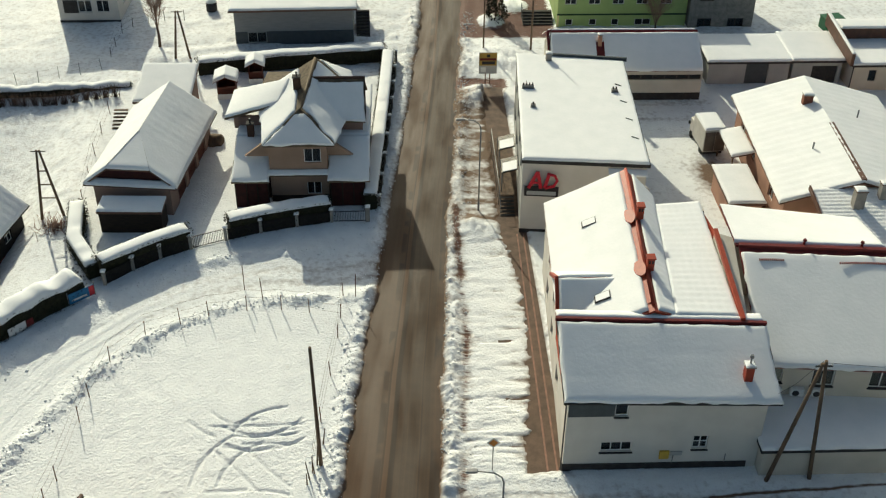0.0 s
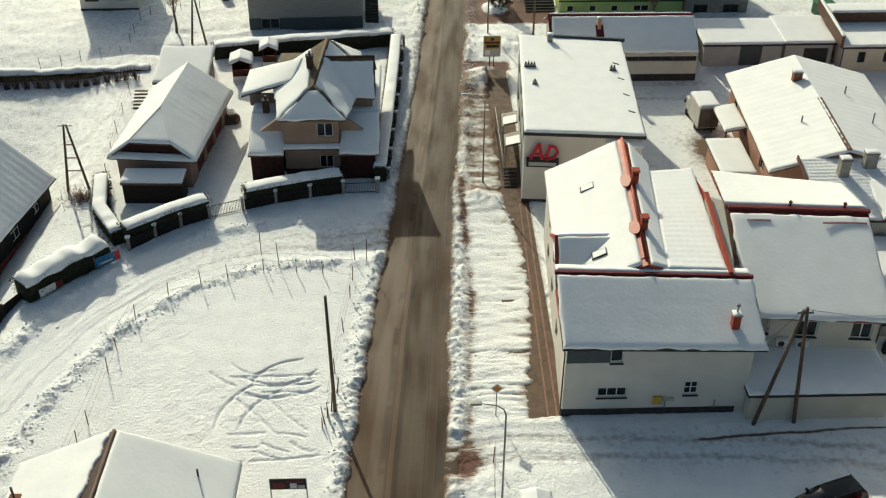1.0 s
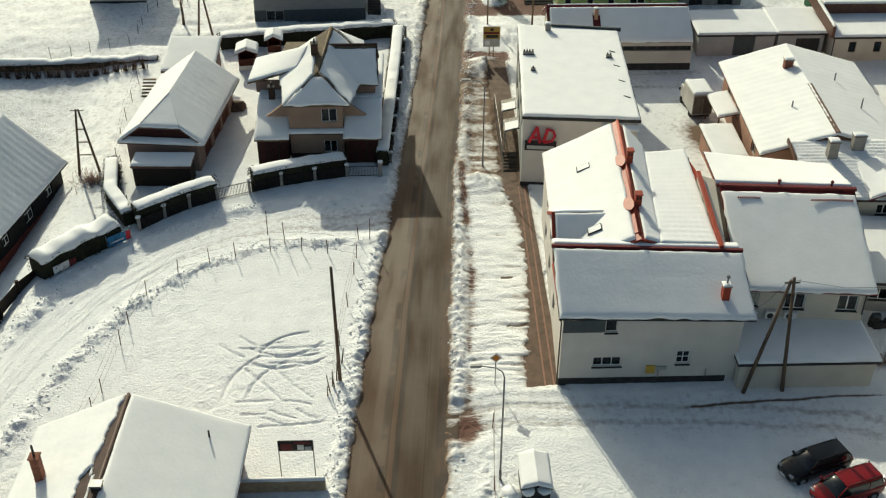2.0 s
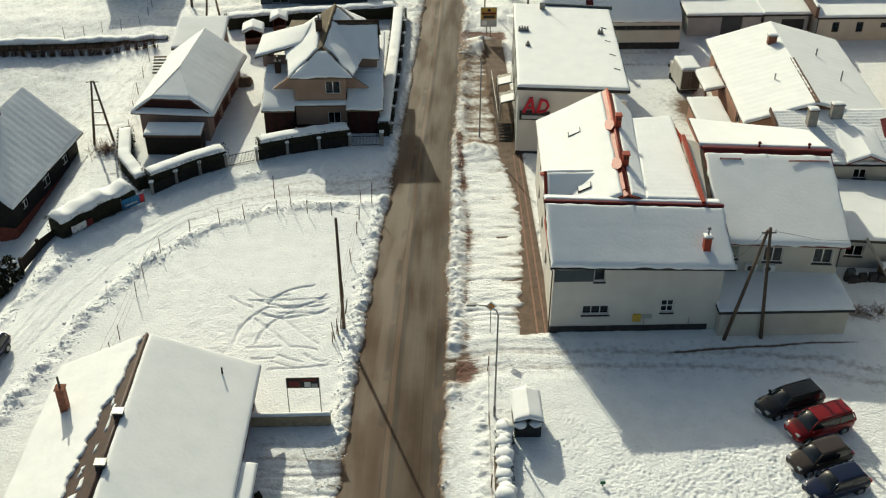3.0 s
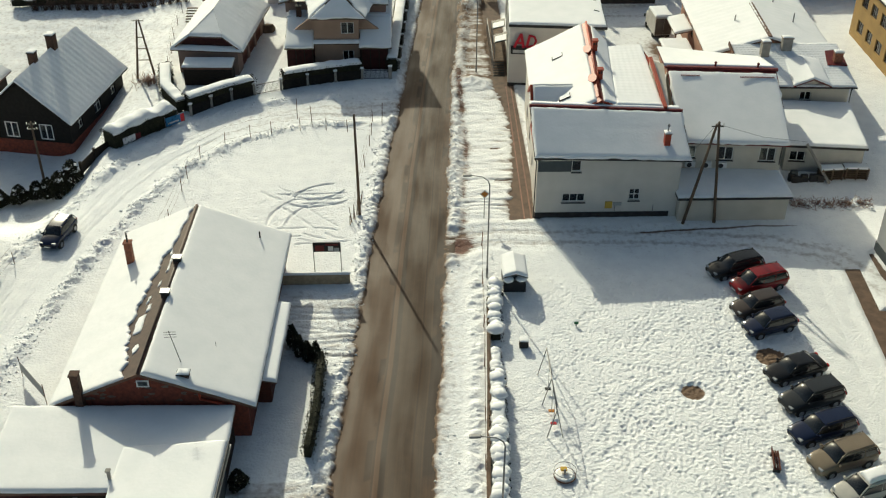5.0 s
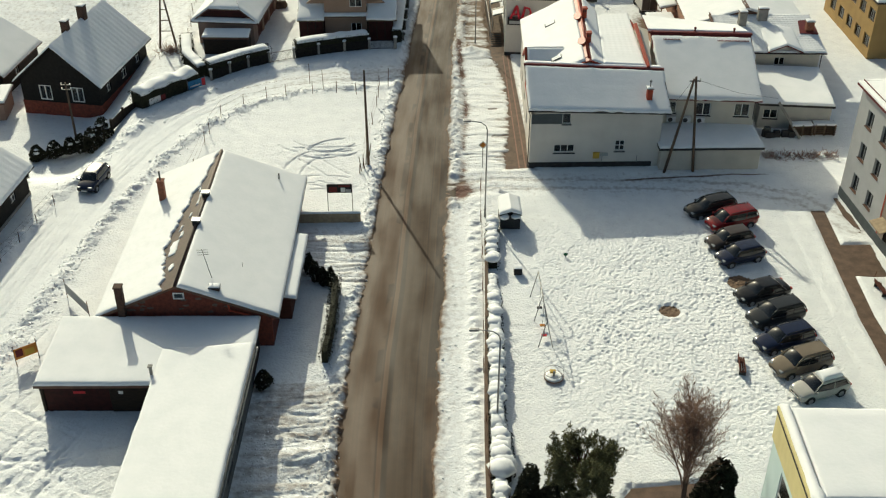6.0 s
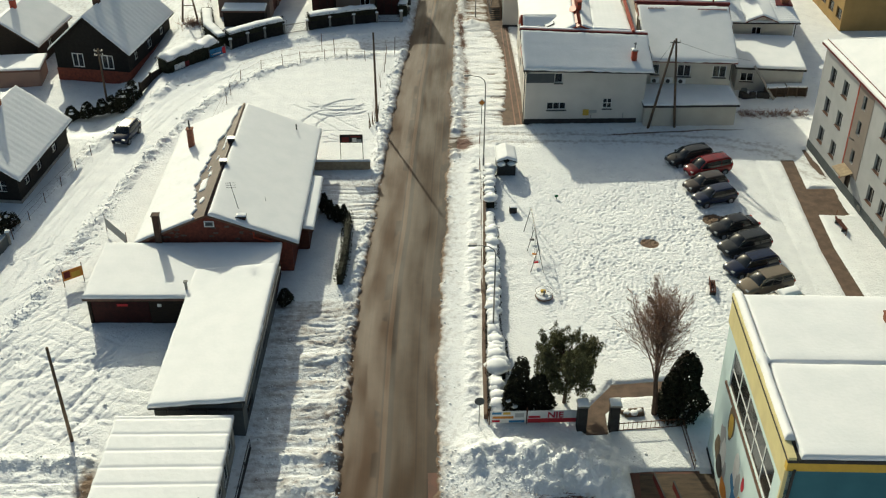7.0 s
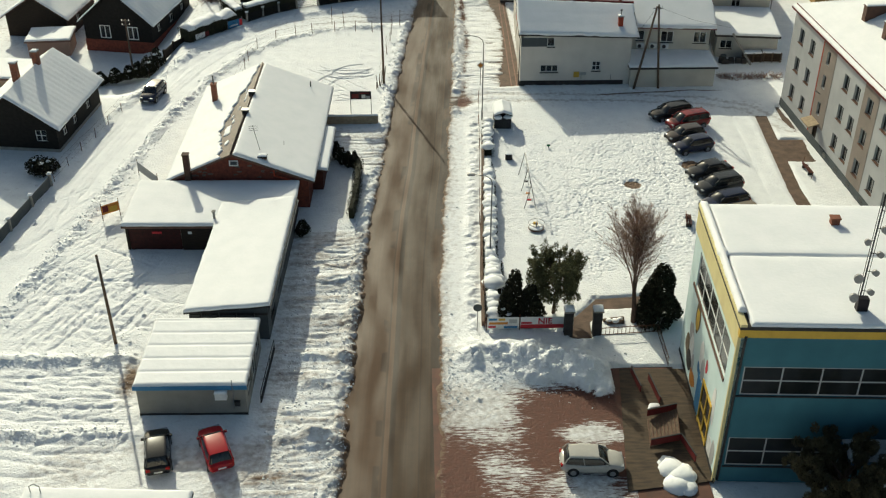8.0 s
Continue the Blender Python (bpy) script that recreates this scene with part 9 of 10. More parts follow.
def beaded(pts, w, h, seed, label, r):
    """A hedge whose snow lies in a row of rounded lumps."""
    t = hedge(pts, w, h, seed, label, 0.22, 0.3, lump=0.3)
    rb = random.Random(seed)
    spots = []
    for (ax, ay), (bx, by) in zip(pts, pts[1:]):
        n = max(1, int(math.hypot(bx - ax, by - ay) / (r * 0.75)))
        spots += [(ax + (bx - ax) * (k + 0.5) / n - pts[0][0] + rb.uniform(-0.1, 0.1), ay + (by - ay) * (k + 0.5) / n - pts[0][1], h * rb.uniform(0.85, 1.1), r * rb.uniform(0.75, 1.25)) for k in range(n)]
    snow_lumps(t, spots, seed)
    return t


beaded([(5.3, 36.6), (4.95, 33.9), (4.85, 30.4)], 0.7, 0.95, 1, "dark hedge under heavy snow", 0.55)
beaded([(4.75, 29.0), (4.6, 26.5)], 0.5, 0.5, 7, "low hedge almost buried in snow", 0.4)
beaded([(4.65, 26.0), (4.45, 22.5), (4.25, 18.0), (4.0, 14.0), (3.85, 11.0)], 0.75, 0.95, 2, "dark hedge under heavy rounded snow", 0.52)
beaded([(4.0, 10.6), (3.9, 7.0)], 1.1, 1.0, 3, "broad hedge under heavy rounded snow", 0.75)
beaded([(3.7, 6.4), (3.6, 2.9)], 0.7, 0.95, 4, "hedge under lumpy snow", 0.5)
# bin shelter
BS = thing("bin_shelter", 5.85, 36.3, 0, 0, "small dark shelter with a rounded snowy roof", "shelter")
part("wall", box(0, 1.7, 0, 0.06, 0, 1.6), DARK_STEEL, BS)
part("wall", box(0, 0.06, 0.07, 2.3, 0, 1.6), DARK_STEEL, BS)
part("wall", box(1.64, 1.7, 0.07, 2.3, 0, 1.6), DARK_STEEL, BS)
part("wall", box(0, 1.7, 2.32, 2.38, 0, 1.6), DARK_STEEL, BS)
part("roof", slab([(-0.1, -0.3, 1.7), (0.85, -0.3, 2.05), (0.85, 2.6, 2.05), (-0.1, 2.6, 1.7)], 0.06), PLINTH, BS)
part("roof", slab([(0.854, -0.3, 2.05), (1.8, -0.3, 1.7), (1.8, 2.6, 1.7), (0.854, 2.6, 2.05)], 0.06), PLINTH, BS)
snow_quad(BS, (-0.12, -0.3, 1.7), (0.86, -0.3, 2.06), (0.86, 2.6, 2.06), (-0.12, 2.6, 1.7), 0.22, 0.2, seed=5, joined="b")
snow_quad(BS, (0.86, -0.3, 2.06), (1.82, -0.3, 1.7), (1.82, 2.6, 1.7), (0.86, 2.6, 2.06), 0.22, 0.2, seed=5, joined="d")
snow_lumps(BS, [(0.3, -0.2, 1.5, 0.45), (1.3, -0.15, 1.5, 0.42)], 3)
# playground
PB2 = thing("concrete_bin", 6.8, 29.7, 0, 0, "small dark litter bin in the snow", "bin")
part("bin_body", box(-0.32, 0.32, -0.28, 0.28, 0, 0.75, bevel=0.04), PLINTH, PB2)
snow_quad(PB2, (-0.34, -0.3, 0.76), (0.34, -0.3, 0.76), (0.34, 0.3, 0.76), (-0.34, 0.3, 0.76), 0.06, 0.2)
SW = thing("swing_frame", 8.0, 20.3, 0, 0, "thin steel swing frame with coloured seats", "swing")
for yy in (0.0, 3.1, 6.2):
    for sx in (-0.55, 0.55):
        part("leg", tube([(sx, yy, 0), (0, yy, 2.5)], 0.035, 6), STEEL, SW)
part("beam", tube([(0, -0.1, 2.5), (0, 6.3, 2.5)], 0.04, 8), STEEL, SW)
for yy, m_ in ((1.0, SIGN_RED), (2.2, TARP_ORANGE), (4.4, DARK_STEEL)):
    s_ = part("seat", box(-0.2, 0.2, yy - 0.12, yy + 0.12, 0.42, 0.5, bevel=0.02), m_, SW)
    for dy in (-0.1, 0.1):
        part("chain", tube([(0, yy + dy, 0.5), (0, yy + dy, 2.47)], 0.01, 4), STEEL, s_)
CR = thing("play_carousel", 8.2, 16.8, 0, 0, "small play carousel half buried in snow", "carousel")
cd = part("disc", tube([(0, 0, 0.25), (0, 0, 0.31)], 0.7, 20), RUST, CR)
part("snow_pad", tube([(0, 0, 0.312), (0, 0, 0.37)], 0.66, 16, r1=0.5), SNOW, cd, "pad of snow on the disc")
part("seat", box(-0.25, 0.15, 0.1, 0.4, 0.5, 0.65, bevel=0.03), YELLOW, CR)
part("hub", tube([(0, 0, 0), (0, 0, 0.8)], 0.06, 8), STEEL, CR)
part("hand_ring", tube([(0.7 * math.cos(a * math.pi / 8), 0.7 * math.sin(a * math.pi / 8), 0.75) for a in range(17)], 0.02, 6), STEEL, CR)
SR = thing("spring_rider", 10.9, 32.0, 0, 0, "small green spring rider in the snow", "spring rider")
part("rider_body", box(-0.16, 0.16, -0.07, 0.07, 0.3, 0.5, bevel=0.04), GREEN_BIN, SR)
part("spring", tube([(0, 0, 0), (0, 0, 0.31)], 0.05, 8), STEEL, SR)
BE = thing("bench", 21.7, 17.6, 0, 20, "snow-dusted wooden bench on the playground", "bench", "benches")
for k in range(3):
    part("seat_slat", box(-0.85, 0.85, -0.2 + 0.15 * k, -0.08 + 0.15 * k, 0.42, 0.46), RED_WOOD, BE)
for k in range(2):
    part("back_slat", box(-0.85, 0.85, 0.26, 0.3, 0.55 + 0.16 * k, 0.67 + 0.16 * k), RED_WOOD, BE)
for sx in (-0.7, 0.7):
    part("leg", box(sx - 0.04, sx + 0.04, -0.2, 0.28, 0, 0.42), DARK_STEEL, BE)
BE.rotation_euler.z = radians(80)
b2 = copy_thing(BE, pose(35.0, 26.6, 0, 0, 0, 95))

# trees of the garden
pine(8.3, 4.4, 5.4, 2.3, 5, n=230)
bare_tree(14.3, 3.1, 10.6, 0.16, 3, stems=11, depth=4, low=0.27).rotation_euler.y = radians(-4)
thuja(16.2, 3.4, 5.0, 1.6, 4, "tall dark yew-like conifer by the teal building", 5200)
thuja(15.2, 3.0, 3.6, 1.0, 14, "dark conifer by the teal building", 2400)
thuja(5.2, 4.2, 4.2, 1.0, 6, "dark conifer behind the banners", 2600)
thuja(6.4, 3.6, 3.2, 1.1, 7, "dark conifer behind the banners", 2600)
snow_lumps(thuja(4.6, 3.4, 3.0, 0.9, 8, "dark conifer with pads of snow", 2200), [(0.1, -0.5, 1.2, 0.25), (0.3, -0.6, 0.7, 0.3), (-0.3, -0.4, 1.6, 0.2)], 4)
pine(23.0, -17.2, 4.6, 3.2, 11, n=620, label="dark pine with snow on its boughs", snow=12, needle=NEEDLE_B)
pine(27.6, -16.8, 5.6, 2.6, 12, n=420, label="dark pine with snow on its boughs", snow=8, needle=NEEDLE_B)
LT = thing("log_seat", 12.9, 2.9, 0, 0, "logs and stones half under snow", "logs")
for k, (dx, dy, l) in enumerate(((0, 0, 1.3), (0.2, 0.45, 1.0), (-0.5, 0.3, 0.8))):
    part("log", tube([(dx - l / 2, dy, 0.2), (dx + l / 2, dy + 0.1, 0.22)], 0.17, 8), WOOD, LT)
snow_lumps(LT, [(0, 0.1, 0.34, 0.3), (0.4, 0.4, 0.3, 0.22), (-0.5, 0.2, 0.32, 0.25)], 9)
# deck, ramp and stairs by the teal building
DK = thing("entrance_deck", 11.8, -15.6, 0, 0, "brown timber ramp with red rails beside the wall", "ramp")
part("deck", prism([(-0.9, 1.0), (4.62, 1.75), (5.2, 13.0), (0.5, 13.1)], 0.02, 0.10), DECK_BROWN, DK, "brown trodden deck boards")
RP = part("ramp", slab([(1.2, 4.9, 0.16), (3.2, 5.4, 0.55), (3.6, 8.2, 0.55), (1.5, 7.6, 0.16)], 0.12), WOOD, DK, "ribbed ramp")
for k in range(9):
    f = k / 8
    part("rib", bar((1.25 + 2.0 * f, 4.95 + 0.5 * f, 0.19 + 0.39 * f), (1.55 + 2.05 * f, 7.55 + 0.6 * f, 0.19 + 0.39 * f), 0.05, 0.05), BROWN_TIN, RP)
for a, b, nm in (((1.2, 4.8), (3.3, 5.3), "rail"), ((3.3, 5.3), (3.8, 3.2), "rail"), ((1.5, 7.7), (3.6, 8.3), "rail"), ((2.6, 9.0), (2.3, 11.6), "rail"), ((1.5, 10.2), (1.2, 12.4), "rail")):
    r_ = part(nm, bar((a[0], a[1], 0.62), (b[0], b[1], 0.62), 0.07, 0.5), DARK_RED, DK, "dark red painted side panel")
    part("top_rail", bar((a[0], a[1], 0.92), (b[0], b[1], 0.92), 0.1, 0.06), DARK_STEEL, r_)
snow_lumps(DK, [(2.3, 1.5, -0.05, 0.95), (2.7, 2.2, -0.05, 1.05), (2.3, 2.9, -0.05, 1.0), (2.9, 1.3, -0.1, 0.8), (2.1, 3.5, -0.1, 0.75), (2.9, 2.9, -0.1, 0.7)], 14)
snow_quad(DK, (1.7, 8.4, 0.11), (2.7, 8.5, 0.11), (2.6, 9.0, 0.11), (1.9, 9.1, 0.11), 0.25, 0.2, seed=13, wav=0.15, rough=0.5)
# estate verge
post_fence("verge_posts", [(34.9, 25.2), (35.1, 27.0), (35.2, 28.6)], 0.7, "low posts on the snowy verge", wires=1)

# junk by the back annex
PL = thing("pallet_stack", 36.6, 53.0, 0, 3, "stack of wooden pallets capped with snow", "pallets")
for k in range(6):
    pl = part("pallet", box(-1.1, 1.1, -0.5, 0.5, 0.05 + 0.22 * k, 0.09 + 0.22 * k), WOOD, PL)
    for sx in (-1.0, -0.05, 0.9):
        part("block", box(sx, sx + 0.1, -0.5, 0.5, 0.09 + 0.22 * k, 0.25 + 0.22 * k), WOOD, pl)
snow_quad(PL, (-1.1, -0.5, 1.25), (1.1, -0.5, 1.25), (1.1, 0.5, 1.25), (-1.1, 0.5, 1.25), 0.15, 0.3)
p2 = copy_thing(PL, pose(38.9, 53.1, 0, 0, 0, -4))
PLK = thing("leaning_plank", 36.4, 52.0, 0, 0, "long grey plank leaning on the wall", "plank")
part("plank", bar((0, 0, 0), (-2.2, 1.7, 3.3), 0.4, 0.08), CONCRETE, PLK)
JK = thing("scrap_heap", 34.4, 52.9, 0, 0, "dark scrap metal and bins by the wall", "scrap")
rj = random.Random(4)
for k in range(14):
    dx, dy = rj.uniform(-1.4, 1.3), rj.uniform(-0.5, 0.4)
    part("scrap_piece", box(dx - 0.3, dx + 0.3, dy - 0.2, dy + 0.2, 0.0, rj.uniform(0.3, 1.1), bevel=0.03), rj.choice([DARK_STEEL, PLINTH, PLINTH, SLATE]), JK)
BR = thing("brushwood_pile", 35.2, 48.5, 0, 0, "pile of brushwood under snow along the yard edge", "brushwood", kind="stuff")
bm = bmesh.new()
for k in range(420):
    dx, dy = rj.uniform(-3.4, 3.6), rj.gauss(0, 0.35)
    a = rj.uniform(0, 6.3)
    tube([(dx, dy, rj.uniform(0, 0.25)), (dx + math.cos(a) * 0.45, dy + math.sin(a) * 0.3, rj.uniform(0.2, 0.7))], 0.018, 3, bm)
part("branches", bm, TWIG, BR)
snow_lumps(BR, [(rj.uniform(-3.3, 3.4), rj.gauss(0, 0.3), 0.3, rj.uniform(0.15, 0.35)) for k in range(14)], 6)
GBN = thing("waste_container", 47.5, 112.5, 0, 10, "dark green waste container in the snow", "container")
part("container_body", box(-1.1, 1.1, -0.8, 0.8, 0, 1.4, bevel=0.08), GREEN_BIN, GBN)
part("lid", box(-1.15, 1.15, -0.85, 0.85, 1.405, 1.6, bevel=0.08), GREEN_BIN, GBN)

# ---------------------------------------------------------------- left side: plots, fences, hedges
post_fence("plot_fence", [(-5.0, 62.2), (-7.3, 63.0), (-9.4, 63.4), (-11.9, 63.3), (-14.6, 62.7), (-16.5, 61.8), (-18.8, 60.6), (-20.7, 57.8), (-21.3, 54.3), (-21.4, 51.9), (-21.6, 46.9), (-21.9, 45.2), (-22.1, 42.5)], 1.5, "rusty post-and-wire fence round the snowy plot", wires=3)
post_fence("plot_fence", [(-4.9, 64.8), (-5.1, 60.0), (-5.4, 56.0), (-5.8, 51.5), (-6.1, 47.2)], 1.5, "rusty post-and-wire fence round the snowy plot", wires=3, seed=3)
post_fence("stake_row", [(-12.4, 66.0), (-4.0, 64.6), (-10.8, 64.3)], 2.2, "single thin stakes by the side road", wires=0, seed=5)
FENCE_A = [(-22.97, 66.8), (-21.2, 68.6), (-19.37, 70.1), (-17.2, 71.35)]
panel_fence("street_fence", FENCE_A, 1.25, "dark panel fence with snow-capped stone posts", DARK_BOARD)
panel_fence("street_fence", [(-14.6, 72.5), (-11.9, 73.5), (-9.04, 74.3), (-6.25, 74.9)], 1.25, "dark panel fence with snow-capped stone posts", DARK_BOARD)
rail_fence("yard_gate", [(-17.0, 71.45), (-14.8, 72.4)], 1.3, "dark steel bar gate", DARK_STEEL, 0.13)
rail_fence("yard_gate", [(-6.05, 74.92), (-3.5, 75.0)], 1.2, "dark steel bar gate", DARK_STEEL, 0.13)
gp = thing("gate_pillar", -3.3, 75.0, 0, 0, "dark stone gate pillar capped with snow", "pillar", "gate pillars")
part("shaft", box(-0.18, 0.18, -0.18, 0.18, 0, 1.5, bevel=0.02), CONCRETE, gp)
snow_quad(gp, (-0.22, -0.22, 1.5), (0.22, -0.22, 1.5), (0.22, 0.22, 1.5), (-0.22, 0.22, 1.5), 0.16, 0.2)
hedge([(-23.4, 67.6), (-21.4, 69.2), (-19.5, 70.7), (-17.4, 71.9)], 1.1, 1.95, 21, "dark clipped hedge with a thick cap of snow", 0.3, 0.05)
hedge([(-14.4, 73.2), (-11.8, 74.2), (-9.0, 75.0), (-6.4, 75.6)], 1.1, 1.95, 22, "dark clipped hedge with a thick cap of snow", 0.3, 0.05)
hedge([(-23.9, 67.6), (-26.2, 71.4), (-27.2, 76.6)], 1.0, 1.5, 23, "dark clipped hedge with a thick cap of snow", 0.3, 0.05)
hedge([(-3.1, 76.6), (-2.6, 86), (-2.1, 96), (-1.8, 104.6)], 1.0, 1.75, 24, "dark clipped hedge with a thick cap of snow", 0.3, 0.05)
hedge([(-2.2, 105.6), (-12, 104.2), (-21.2, 102.6)], 1.2, 1.7, 25, "dark clipped hedge with a thick cap of snow", 0.3, 0.06)
panel_fence("street_fence", [(-2.4, 77.0), (-2.2, 80.5), (-2.0, 84), (-1.8, 87.5), (-1.6, 91), (-1.4, 94.5), (-1.25, 98), (-1.1, 101.5), (-1.0, 105)], 1.2, "dark panel fence with snow-capped stone posts", DARK_BOARD)
hedge([(-24.6, 65.9), (-26.4, 64.2), (-28.2, 62.2), (-29.6, 60.6)], 1.7, 1.75, 26, "bushy dark hedge under lumpy snow", 0.55, 0.2, lump=0.22)
BNB = thing("fence_banner", -24.2, 64.85, 0, 40, "bright blue printed banner on the fence", "banner")
part("banner", box(-1.0, 1.0, -0.03, 0.0, 0.25, 1.15), TARP_BLUE, BNB)
part("print_bar", box(0.6, 1.0, -0.045, -0.032, 0.3, 1.1), TARP_RED, BNB, "red field")
part("print_bar", box(-0.8, 0.4, -0.045, -0.032, 0.45, 0.6), TARP_W, BNB)
for sx in (-1.05, 1.05):
    part("post", tube([(sx, 0.05, 0), (sx, 0.05, 1.3)], 0.04, 8), STEEL, BNB)
BWB = thing("fence_banner", -27.85, 61.05, 0, 48, "weathered white poster on the hedge fence", "banner")
part("banner", box(-0.7, 0.7, -0.03, 0.0, 0.3, 0.95), TARP_W, BWB)
part("print_bar", box(0.75, 1.3, -0.03, 0.0, 0.3, 0.9), DARK_RED, BWB)
bdf = panel_fence("board_fence", [(-29.8, 61.2), (-30.8, 59.2), (-31.4, 56.6)], 1.25, "dark brown board fence beside the side road", DARK_WOOD, cap=False, post_mat=DARK_WOOD)
bdf.location.z = -0.65
for k, (px, py, pz, h_, r_) in enumerate(((-32.2, 56.2, -1.6, 2.6, 1.1), (-33.0, 55.0, -1.9, 2.4, 1.15), (-34.3, 55.3, -2.1, 1.7, 1.0), (-35.6, 55.9, -2.6, 1.6, 0.9), (-37.2, 55.7, -2.9, 1.6, 1.0), (-38.9, 55.4, -3.1, 1.5, 0.95))):
    sh = thuja(px, py, h_, r_, 61 + k, "dark bushy evergreen shrub laden with snow", 1500, "shrubs by the timber house")
    sh.location.z = pz
    snow_lumps(sh, [(0.35 * r_ * math.cos(j * 2.1 + k), 0.35 * r_ * math.sin(j * 2.1 + k), h_ * (0.62 + 0.08 * j), 0.34 - 0.04 * j) for j in range(4)], k)
thuja(-37.8, 46.2, 2.2, 1.1, 34, "dark round shrub by the cottage", 1200).location.z = -0.35
post_fence("cottage_fence", [(-32.9, 41.2), (-33.6, 38.2), (-34.2, 35.2), (-34.8, 32.2), (-35.3, 29.2), (-35.8, 26.2)], 1.2, "sagging wire fence before the cottage", wires=3, seed=8)
bu = thing("shrub", -37.2, 27.4, 0, 0, "dark evergreen shrub dusted with snow", "shrub")
rsb = np.random.RandomState(3)
leaf_mesh("crown", ball_points(500, [(0, 0, 1.1, 1.1, 1.0), (0.7, 0.5, 0.9, 0.8, 0.8), (-0.7, 0.3, 1.0, 0.9, 0.9)], rsb), 0.22, NEEDLE_D, bu)
part("stem", tube([(0, 0, 0), (0, 0, 1.0)], 0.06, 6), BARK, bu)
snow_lumps(bu, [(0.2, -0.5, 1.7, 0.25), (-0.5, 0, 1.8, 0.22), (0.6, 0.3, 1.5, 0.25)], 5)
panel_fence("mesh_fence", [(-35.9, 25.4), (-36.5, 21.5), (-37.2, 17.5), (-38.0, 13.0)], 1.3, "grey mesh panel fence on concrete posts", SLATE)
# low hedge of bare shrubs behind the field
BHG = thing("bare_hedge", -45.0, 97.0, 0, 0, "row of leafless shrubs along the field", "hedge", kind="stuff")
bm = bmesh.new()
for k in range(19):
    cx = -2.0 + 1.03 * k + rj.uniform(-0.15, 0.15)
    for j in range(46):
        px = cx + rj.gauss(0, 0.2)
        py = 0.45 + rj.gauss(0, 0.12)
        z_ = float(height_at(px - 45.0, py + 97.0)) - 0.1
        a, h_ = rj.uniform(0, 6.3), rj.uniform(0.8, 1.5)
        q_ = rj.uniform(0.2, 0.65)
        tube([(px, py, z_), (px + 0.4 * q_ * math.cos(a), py + 0.3 * q_ * math.sin(a), z_ + h_ * 0.5), (px + q_ * math.cos(a), py + 0.6 * q_ * math.sin(a), z_ + h_)], 0.024, 3, bm, 0.008)
part("stems", bm, BARK, BHG)
hedge([(-50, 98.4), (-45, 98.7), (-36, 99.2), (-27.6, 99.9)], 0.9, 0.9, 41, "low snow-covered hedge behind the field", 0.4, 0.3, lump=0.25).location.z = -0.45
bare_tree(-26.4, 109.5, 7.6, 0.26, 21, stems=6, label="small bare tree in the snowy yard", depth=4, low=0.3)
bare_tree(27.7, 112.3, 6.0, 0.38, 22, stems=9, label="small many-stemmed bare tree before the green building", depth=3, low=0.12)
# brush heap under the twin-leg pole
HB = thing("brush_heap", -28.6, 74.6, 0, 0, "heap of dry brush partly under snow", "brushwood", kind="stuff")
bm = bmesh.new()
for k in range(260):
    a, q = rj.uniform(0, 6.3), abs(rj.gauss(0, 0.8))
    tube([(q * math.cos(a), q * math.sin(a), rj.uniform(0, 0.2)), (q * math.cos(a) + rj.uniform(-0.5, 0.5), q * math.sin(a) + rj.uniform(-0.4, 0.4), rj.uniform(0.2, 0.9))], 0.02, 3, bm)
part("branches", bm, TWIG, HB)
# garden playhouses
for px, py, w_, m_ in ((-18.5, 97.0, 1.8, RED_WOOD), (-15.8, 100.3, 1.4, RED_WOOD)):
    ph = thing("garden_hut", px, py, 0, 4, "small red timber hut with a thick snow roof", "hut", "garden huts")
    part("wall", box(0, w_, 0, 0.06, 0, 1.3), m_, ph)
    part("wall", box(0, 0.06, 0.062, w_, 0, 1.9), m_, ph)
    part("wall", box(w_ - 0.06, w_, 0.062, w_, 0, 1.9), m_, ph)
    part("wall", box(0.062, w_ - 0.062, w_ - 0.06, w_, 0, 1.9), m_, ph)
    part("railing", box(0, w_, -0.35, -0.3, 0, 0.7), TARP_W, ph)
    part("roof", slab([(-0.3, -0.4, 2.0), (w_ / 2, -0.4, 2.5), (w_ / 2, w_ + 0.2, 2.5), (-0.3, w_ + 0.2, 2.0)], 0.06), m_, ph)
    part("roof", slab([(w_ / 2 + 0.004, -0.4, 2.5), (w_ + 0.3, -0.4, 2.0), (w_ + 0.3, w_ + 0.2, 2.0), (w_ / 2 + 0.004, w_ + 0.2, 2.5)], 0.06), m_, ph)
    snow_quad(ph, (-0.3, -0.4, 2.0), (w_ / 2, -0.4, 2.5), (w_ / 2, w_ + 0.2, 2.5), (-0.3, w_ + 0.2, 2.0), 0.3, 0.3, seed=2, joined="b")
    snow_quad(ph, (w_ / 2, -0.4, 2.5), (w_ + 0.3, -0.4, 2.0), (w_ + 0.3, w_ + 0.2, 2.0), (w_ / 2, w_ + 0.2, 2.5), 0.3, 0.3, seed=2, joined="d")
ST2 = thing("outdoor_stairs", -26.3, 91.0, 0, 0, "timber outdoor steps by the small barn", "stairs")
for k in range(6):
    part("step", box(-1.3, 0.0, 0.35 * k, 0.35 * k + 0.3, 0.1 + 0.2 * k, 0.16 + 0.2 * k), WOOD, ST2)
post_fence("field_fence", [(-27.2, 78), (-27.6, 82), (-28.0, 86), (-28.3, 90), (-28.4, 94)], 1.5, "wire fence between barn and field", wires=3, seed=11)
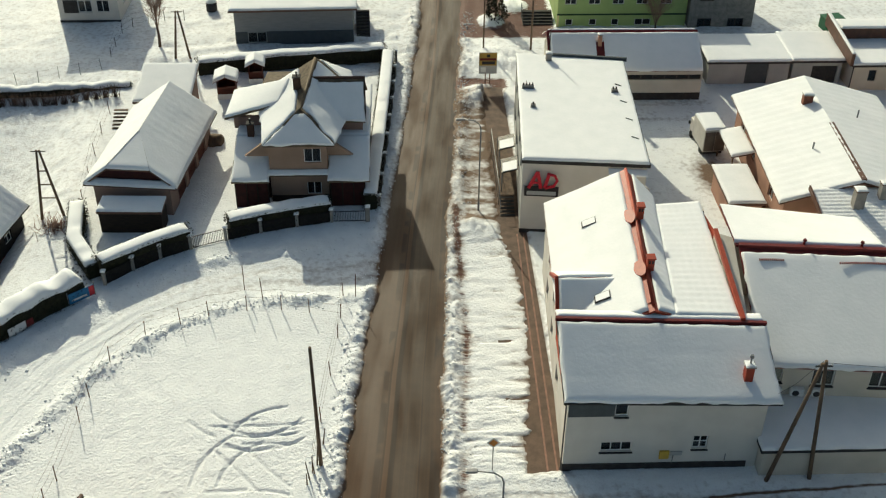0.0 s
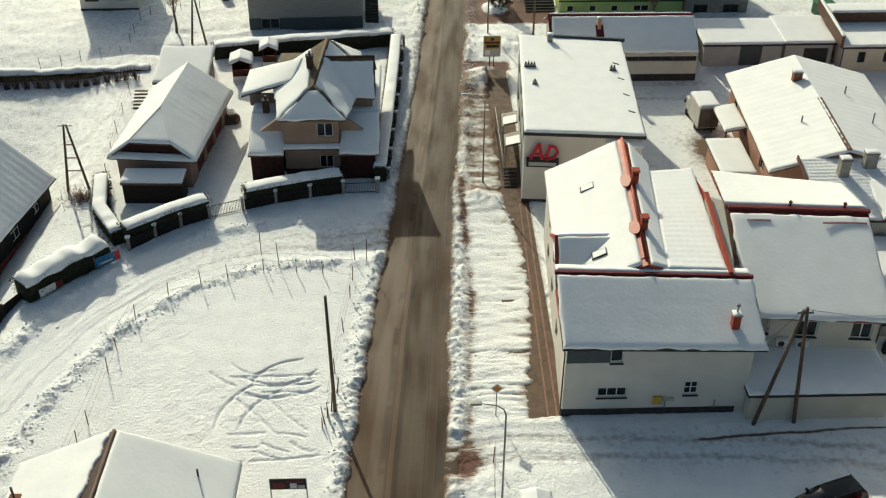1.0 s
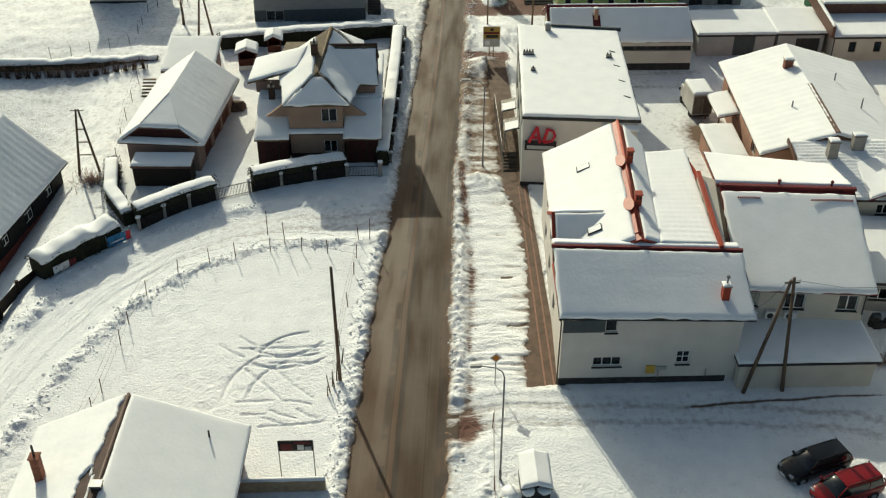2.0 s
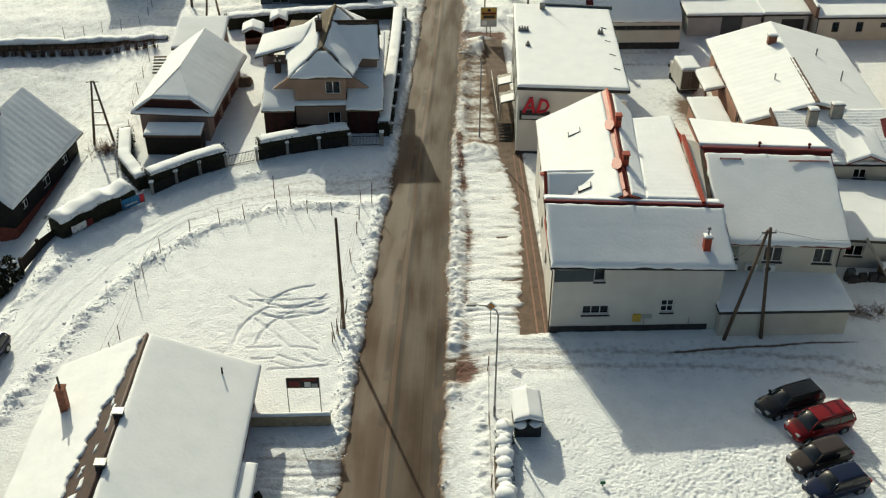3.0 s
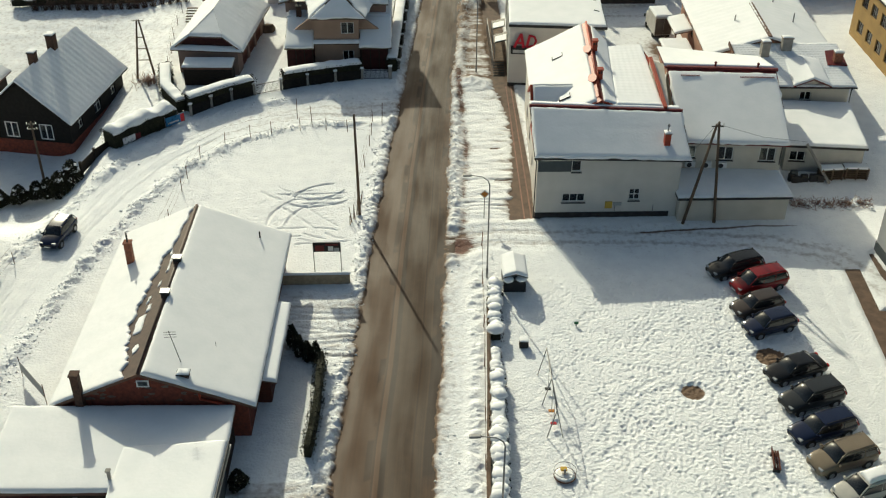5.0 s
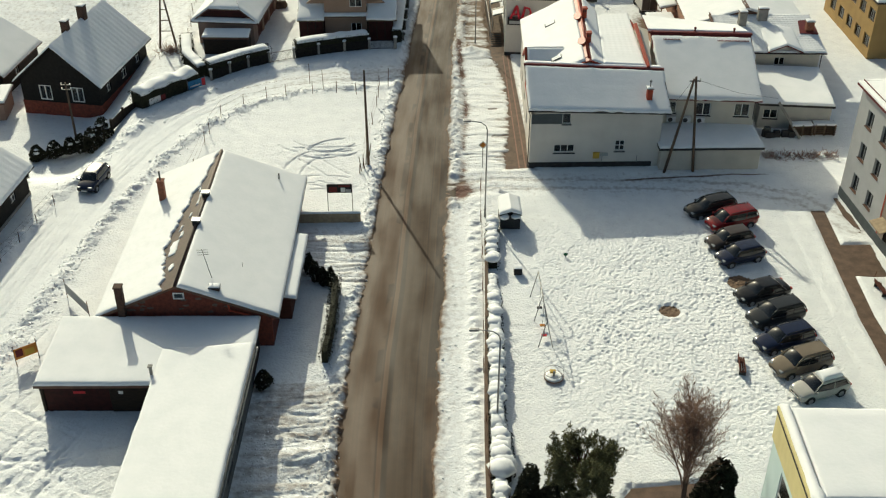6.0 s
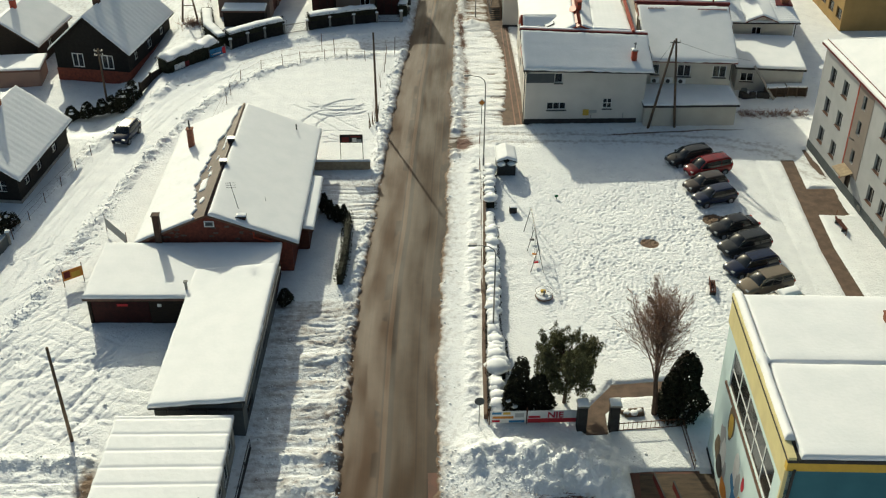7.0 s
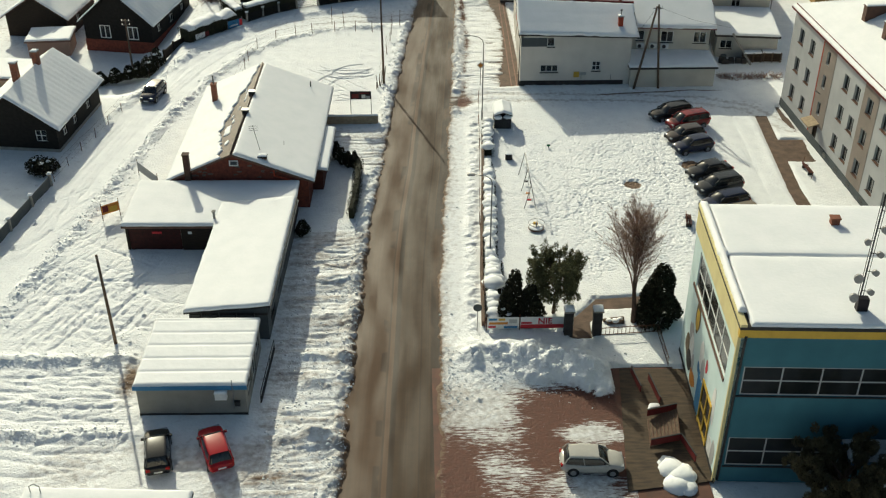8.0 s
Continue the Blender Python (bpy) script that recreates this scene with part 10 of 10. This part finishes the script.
# thujas and shrubs by the brick house
for k, (px, py, h_) in enumerate(((-9.8, 30.3, 1.9), (-9.2, 29.2, 1.8), (-8.6, 28.7, 1.6), (-8.0, 28.5, 1.7))):
    thuja(px, py, h_, 0.5, 50 + k, "dark narrow conifer in snow", 700, "conifers by the brick house")
hedge([(-7.6, 28.2), (-7.6, 23.0), (-7.9, 18.9)], 0.45, 1.25, 55, "narrow dark hedge beside the road", 0.0, 0.15)
snow_lumps(thuja(-12.0, 16.6, 1.3, 0.7, 56, "dark shrub beside the store", 700), [(0, 0, 0.9, 0.2)], 1)
# yard signs
for px, py, rz_, m_, lb in ((-29.0, 19.5, 35, TARP_ORANGE, "small orange printed board in the yard"), (-27.0, 25.8, -50, PLASTER_G, "plain pale board on thin posts")):
    ys = thing("yard_board", px, py, 0, rz_, lb, "board")
    w_ = 0.8 if m_ is TARP_ORANGE else 1.9
    for sx in (-w_, w_):
        part("post", tube([(sx, 0, 0), (sx, 0, 1.9)], 0.03, 6), RUST, ys)
    part("board", box(-w_, w_, -0.03, 0, 0.7, 1.6), m_, ys)
    if m_ is TARP_ORANGE:
        part("print_field", box(-0.1, 0.6, -0.045, -0.032, 0.8, 1.3), YELLOW, ys)
        part("print_field", box(-0.7, -0.2, -0.045, -0.032, 0.9, 1.5), DARK_RED, ys)
RAMPB = thing("wheelchair_rail", -13.2, -5.6, 0, 0, "thin dark steel rail beside the cabin", "rail")
part("rail", tube([(0.15, 0, 0.9), (0.45, 6.0, 0.95)], 0.03, 6), DARK_STEEL, RAMPB)
part("rail", tube([(0.15, 0, 0.45), (0.45, 6.0, 0.5)], 0.025, 6), DARK_STEEL, RAMPB)
part("edge_beam", bar((0.15, 0, 0.12), (0.45, 6.0, 0.16), 0.1, 0.14), DARK_STEEL, RAMPB)
for k in range(4):
    part("post", tube([(0.15 + 0.1 * k, 2 * k, 0.0), (0.15 + 0.1 * k, 2 * k, 0.95)], 0.025, 6), DARK_STEEL, RAMPB)
post_fence("yard_fence", [(-39.1, 100.6), (-37.1, 101.2), (-35.3, 102.2), (-33.3, 102.8), (-31.3, 103.7)], 1.3, "wire fence along the far lane", wires=2, material=STEEL, seed=14)
post_fence("yard_fence", [(-30.95, 106.5), (-30.97, 109.1), (-30.98, 112.4), (-30.2, 114.2), (-28.6, 115.1), (-26.9, 115.7), (-24.8, 116.0)], 1.3, "dark mesh fence beside the white house", wires=3, material=DARK_STEEL, seed=15)
SB = thing("soil_heap", -17.6, 88.3, 0, 0, "small brown heap of soil beside the barn", "heap")
bm = bmesh.new()
bmesh.ops.create_icosphere(bm, subdivisions=3, radius=1.0)
for v in bm.verts:
    k_ = 1 + 0.3 * noise.noise(v.co * 1.6)
    v.co = Vector((v.co.x * 1.0 * k_, v.co.y * 0.9 * k_, max(v.co.z, -0.2) * 0.8 * k_ + 0.15))
part("heap_body", bm, WOOD, SB, smooth=True)
HR = thing("stacked_drum", -22.1, 118.8, 0, 0, "dark round drum with snow on top", "drum")
part("drum_body", tube([(0, 0, 0), (0, 0, 0.15), (0, 0, 1.1)], 0.62, 14), DARK_STEEL, HR)
snow_lumps(HR, [(0, 0, 1.15, 0.6)], 2)
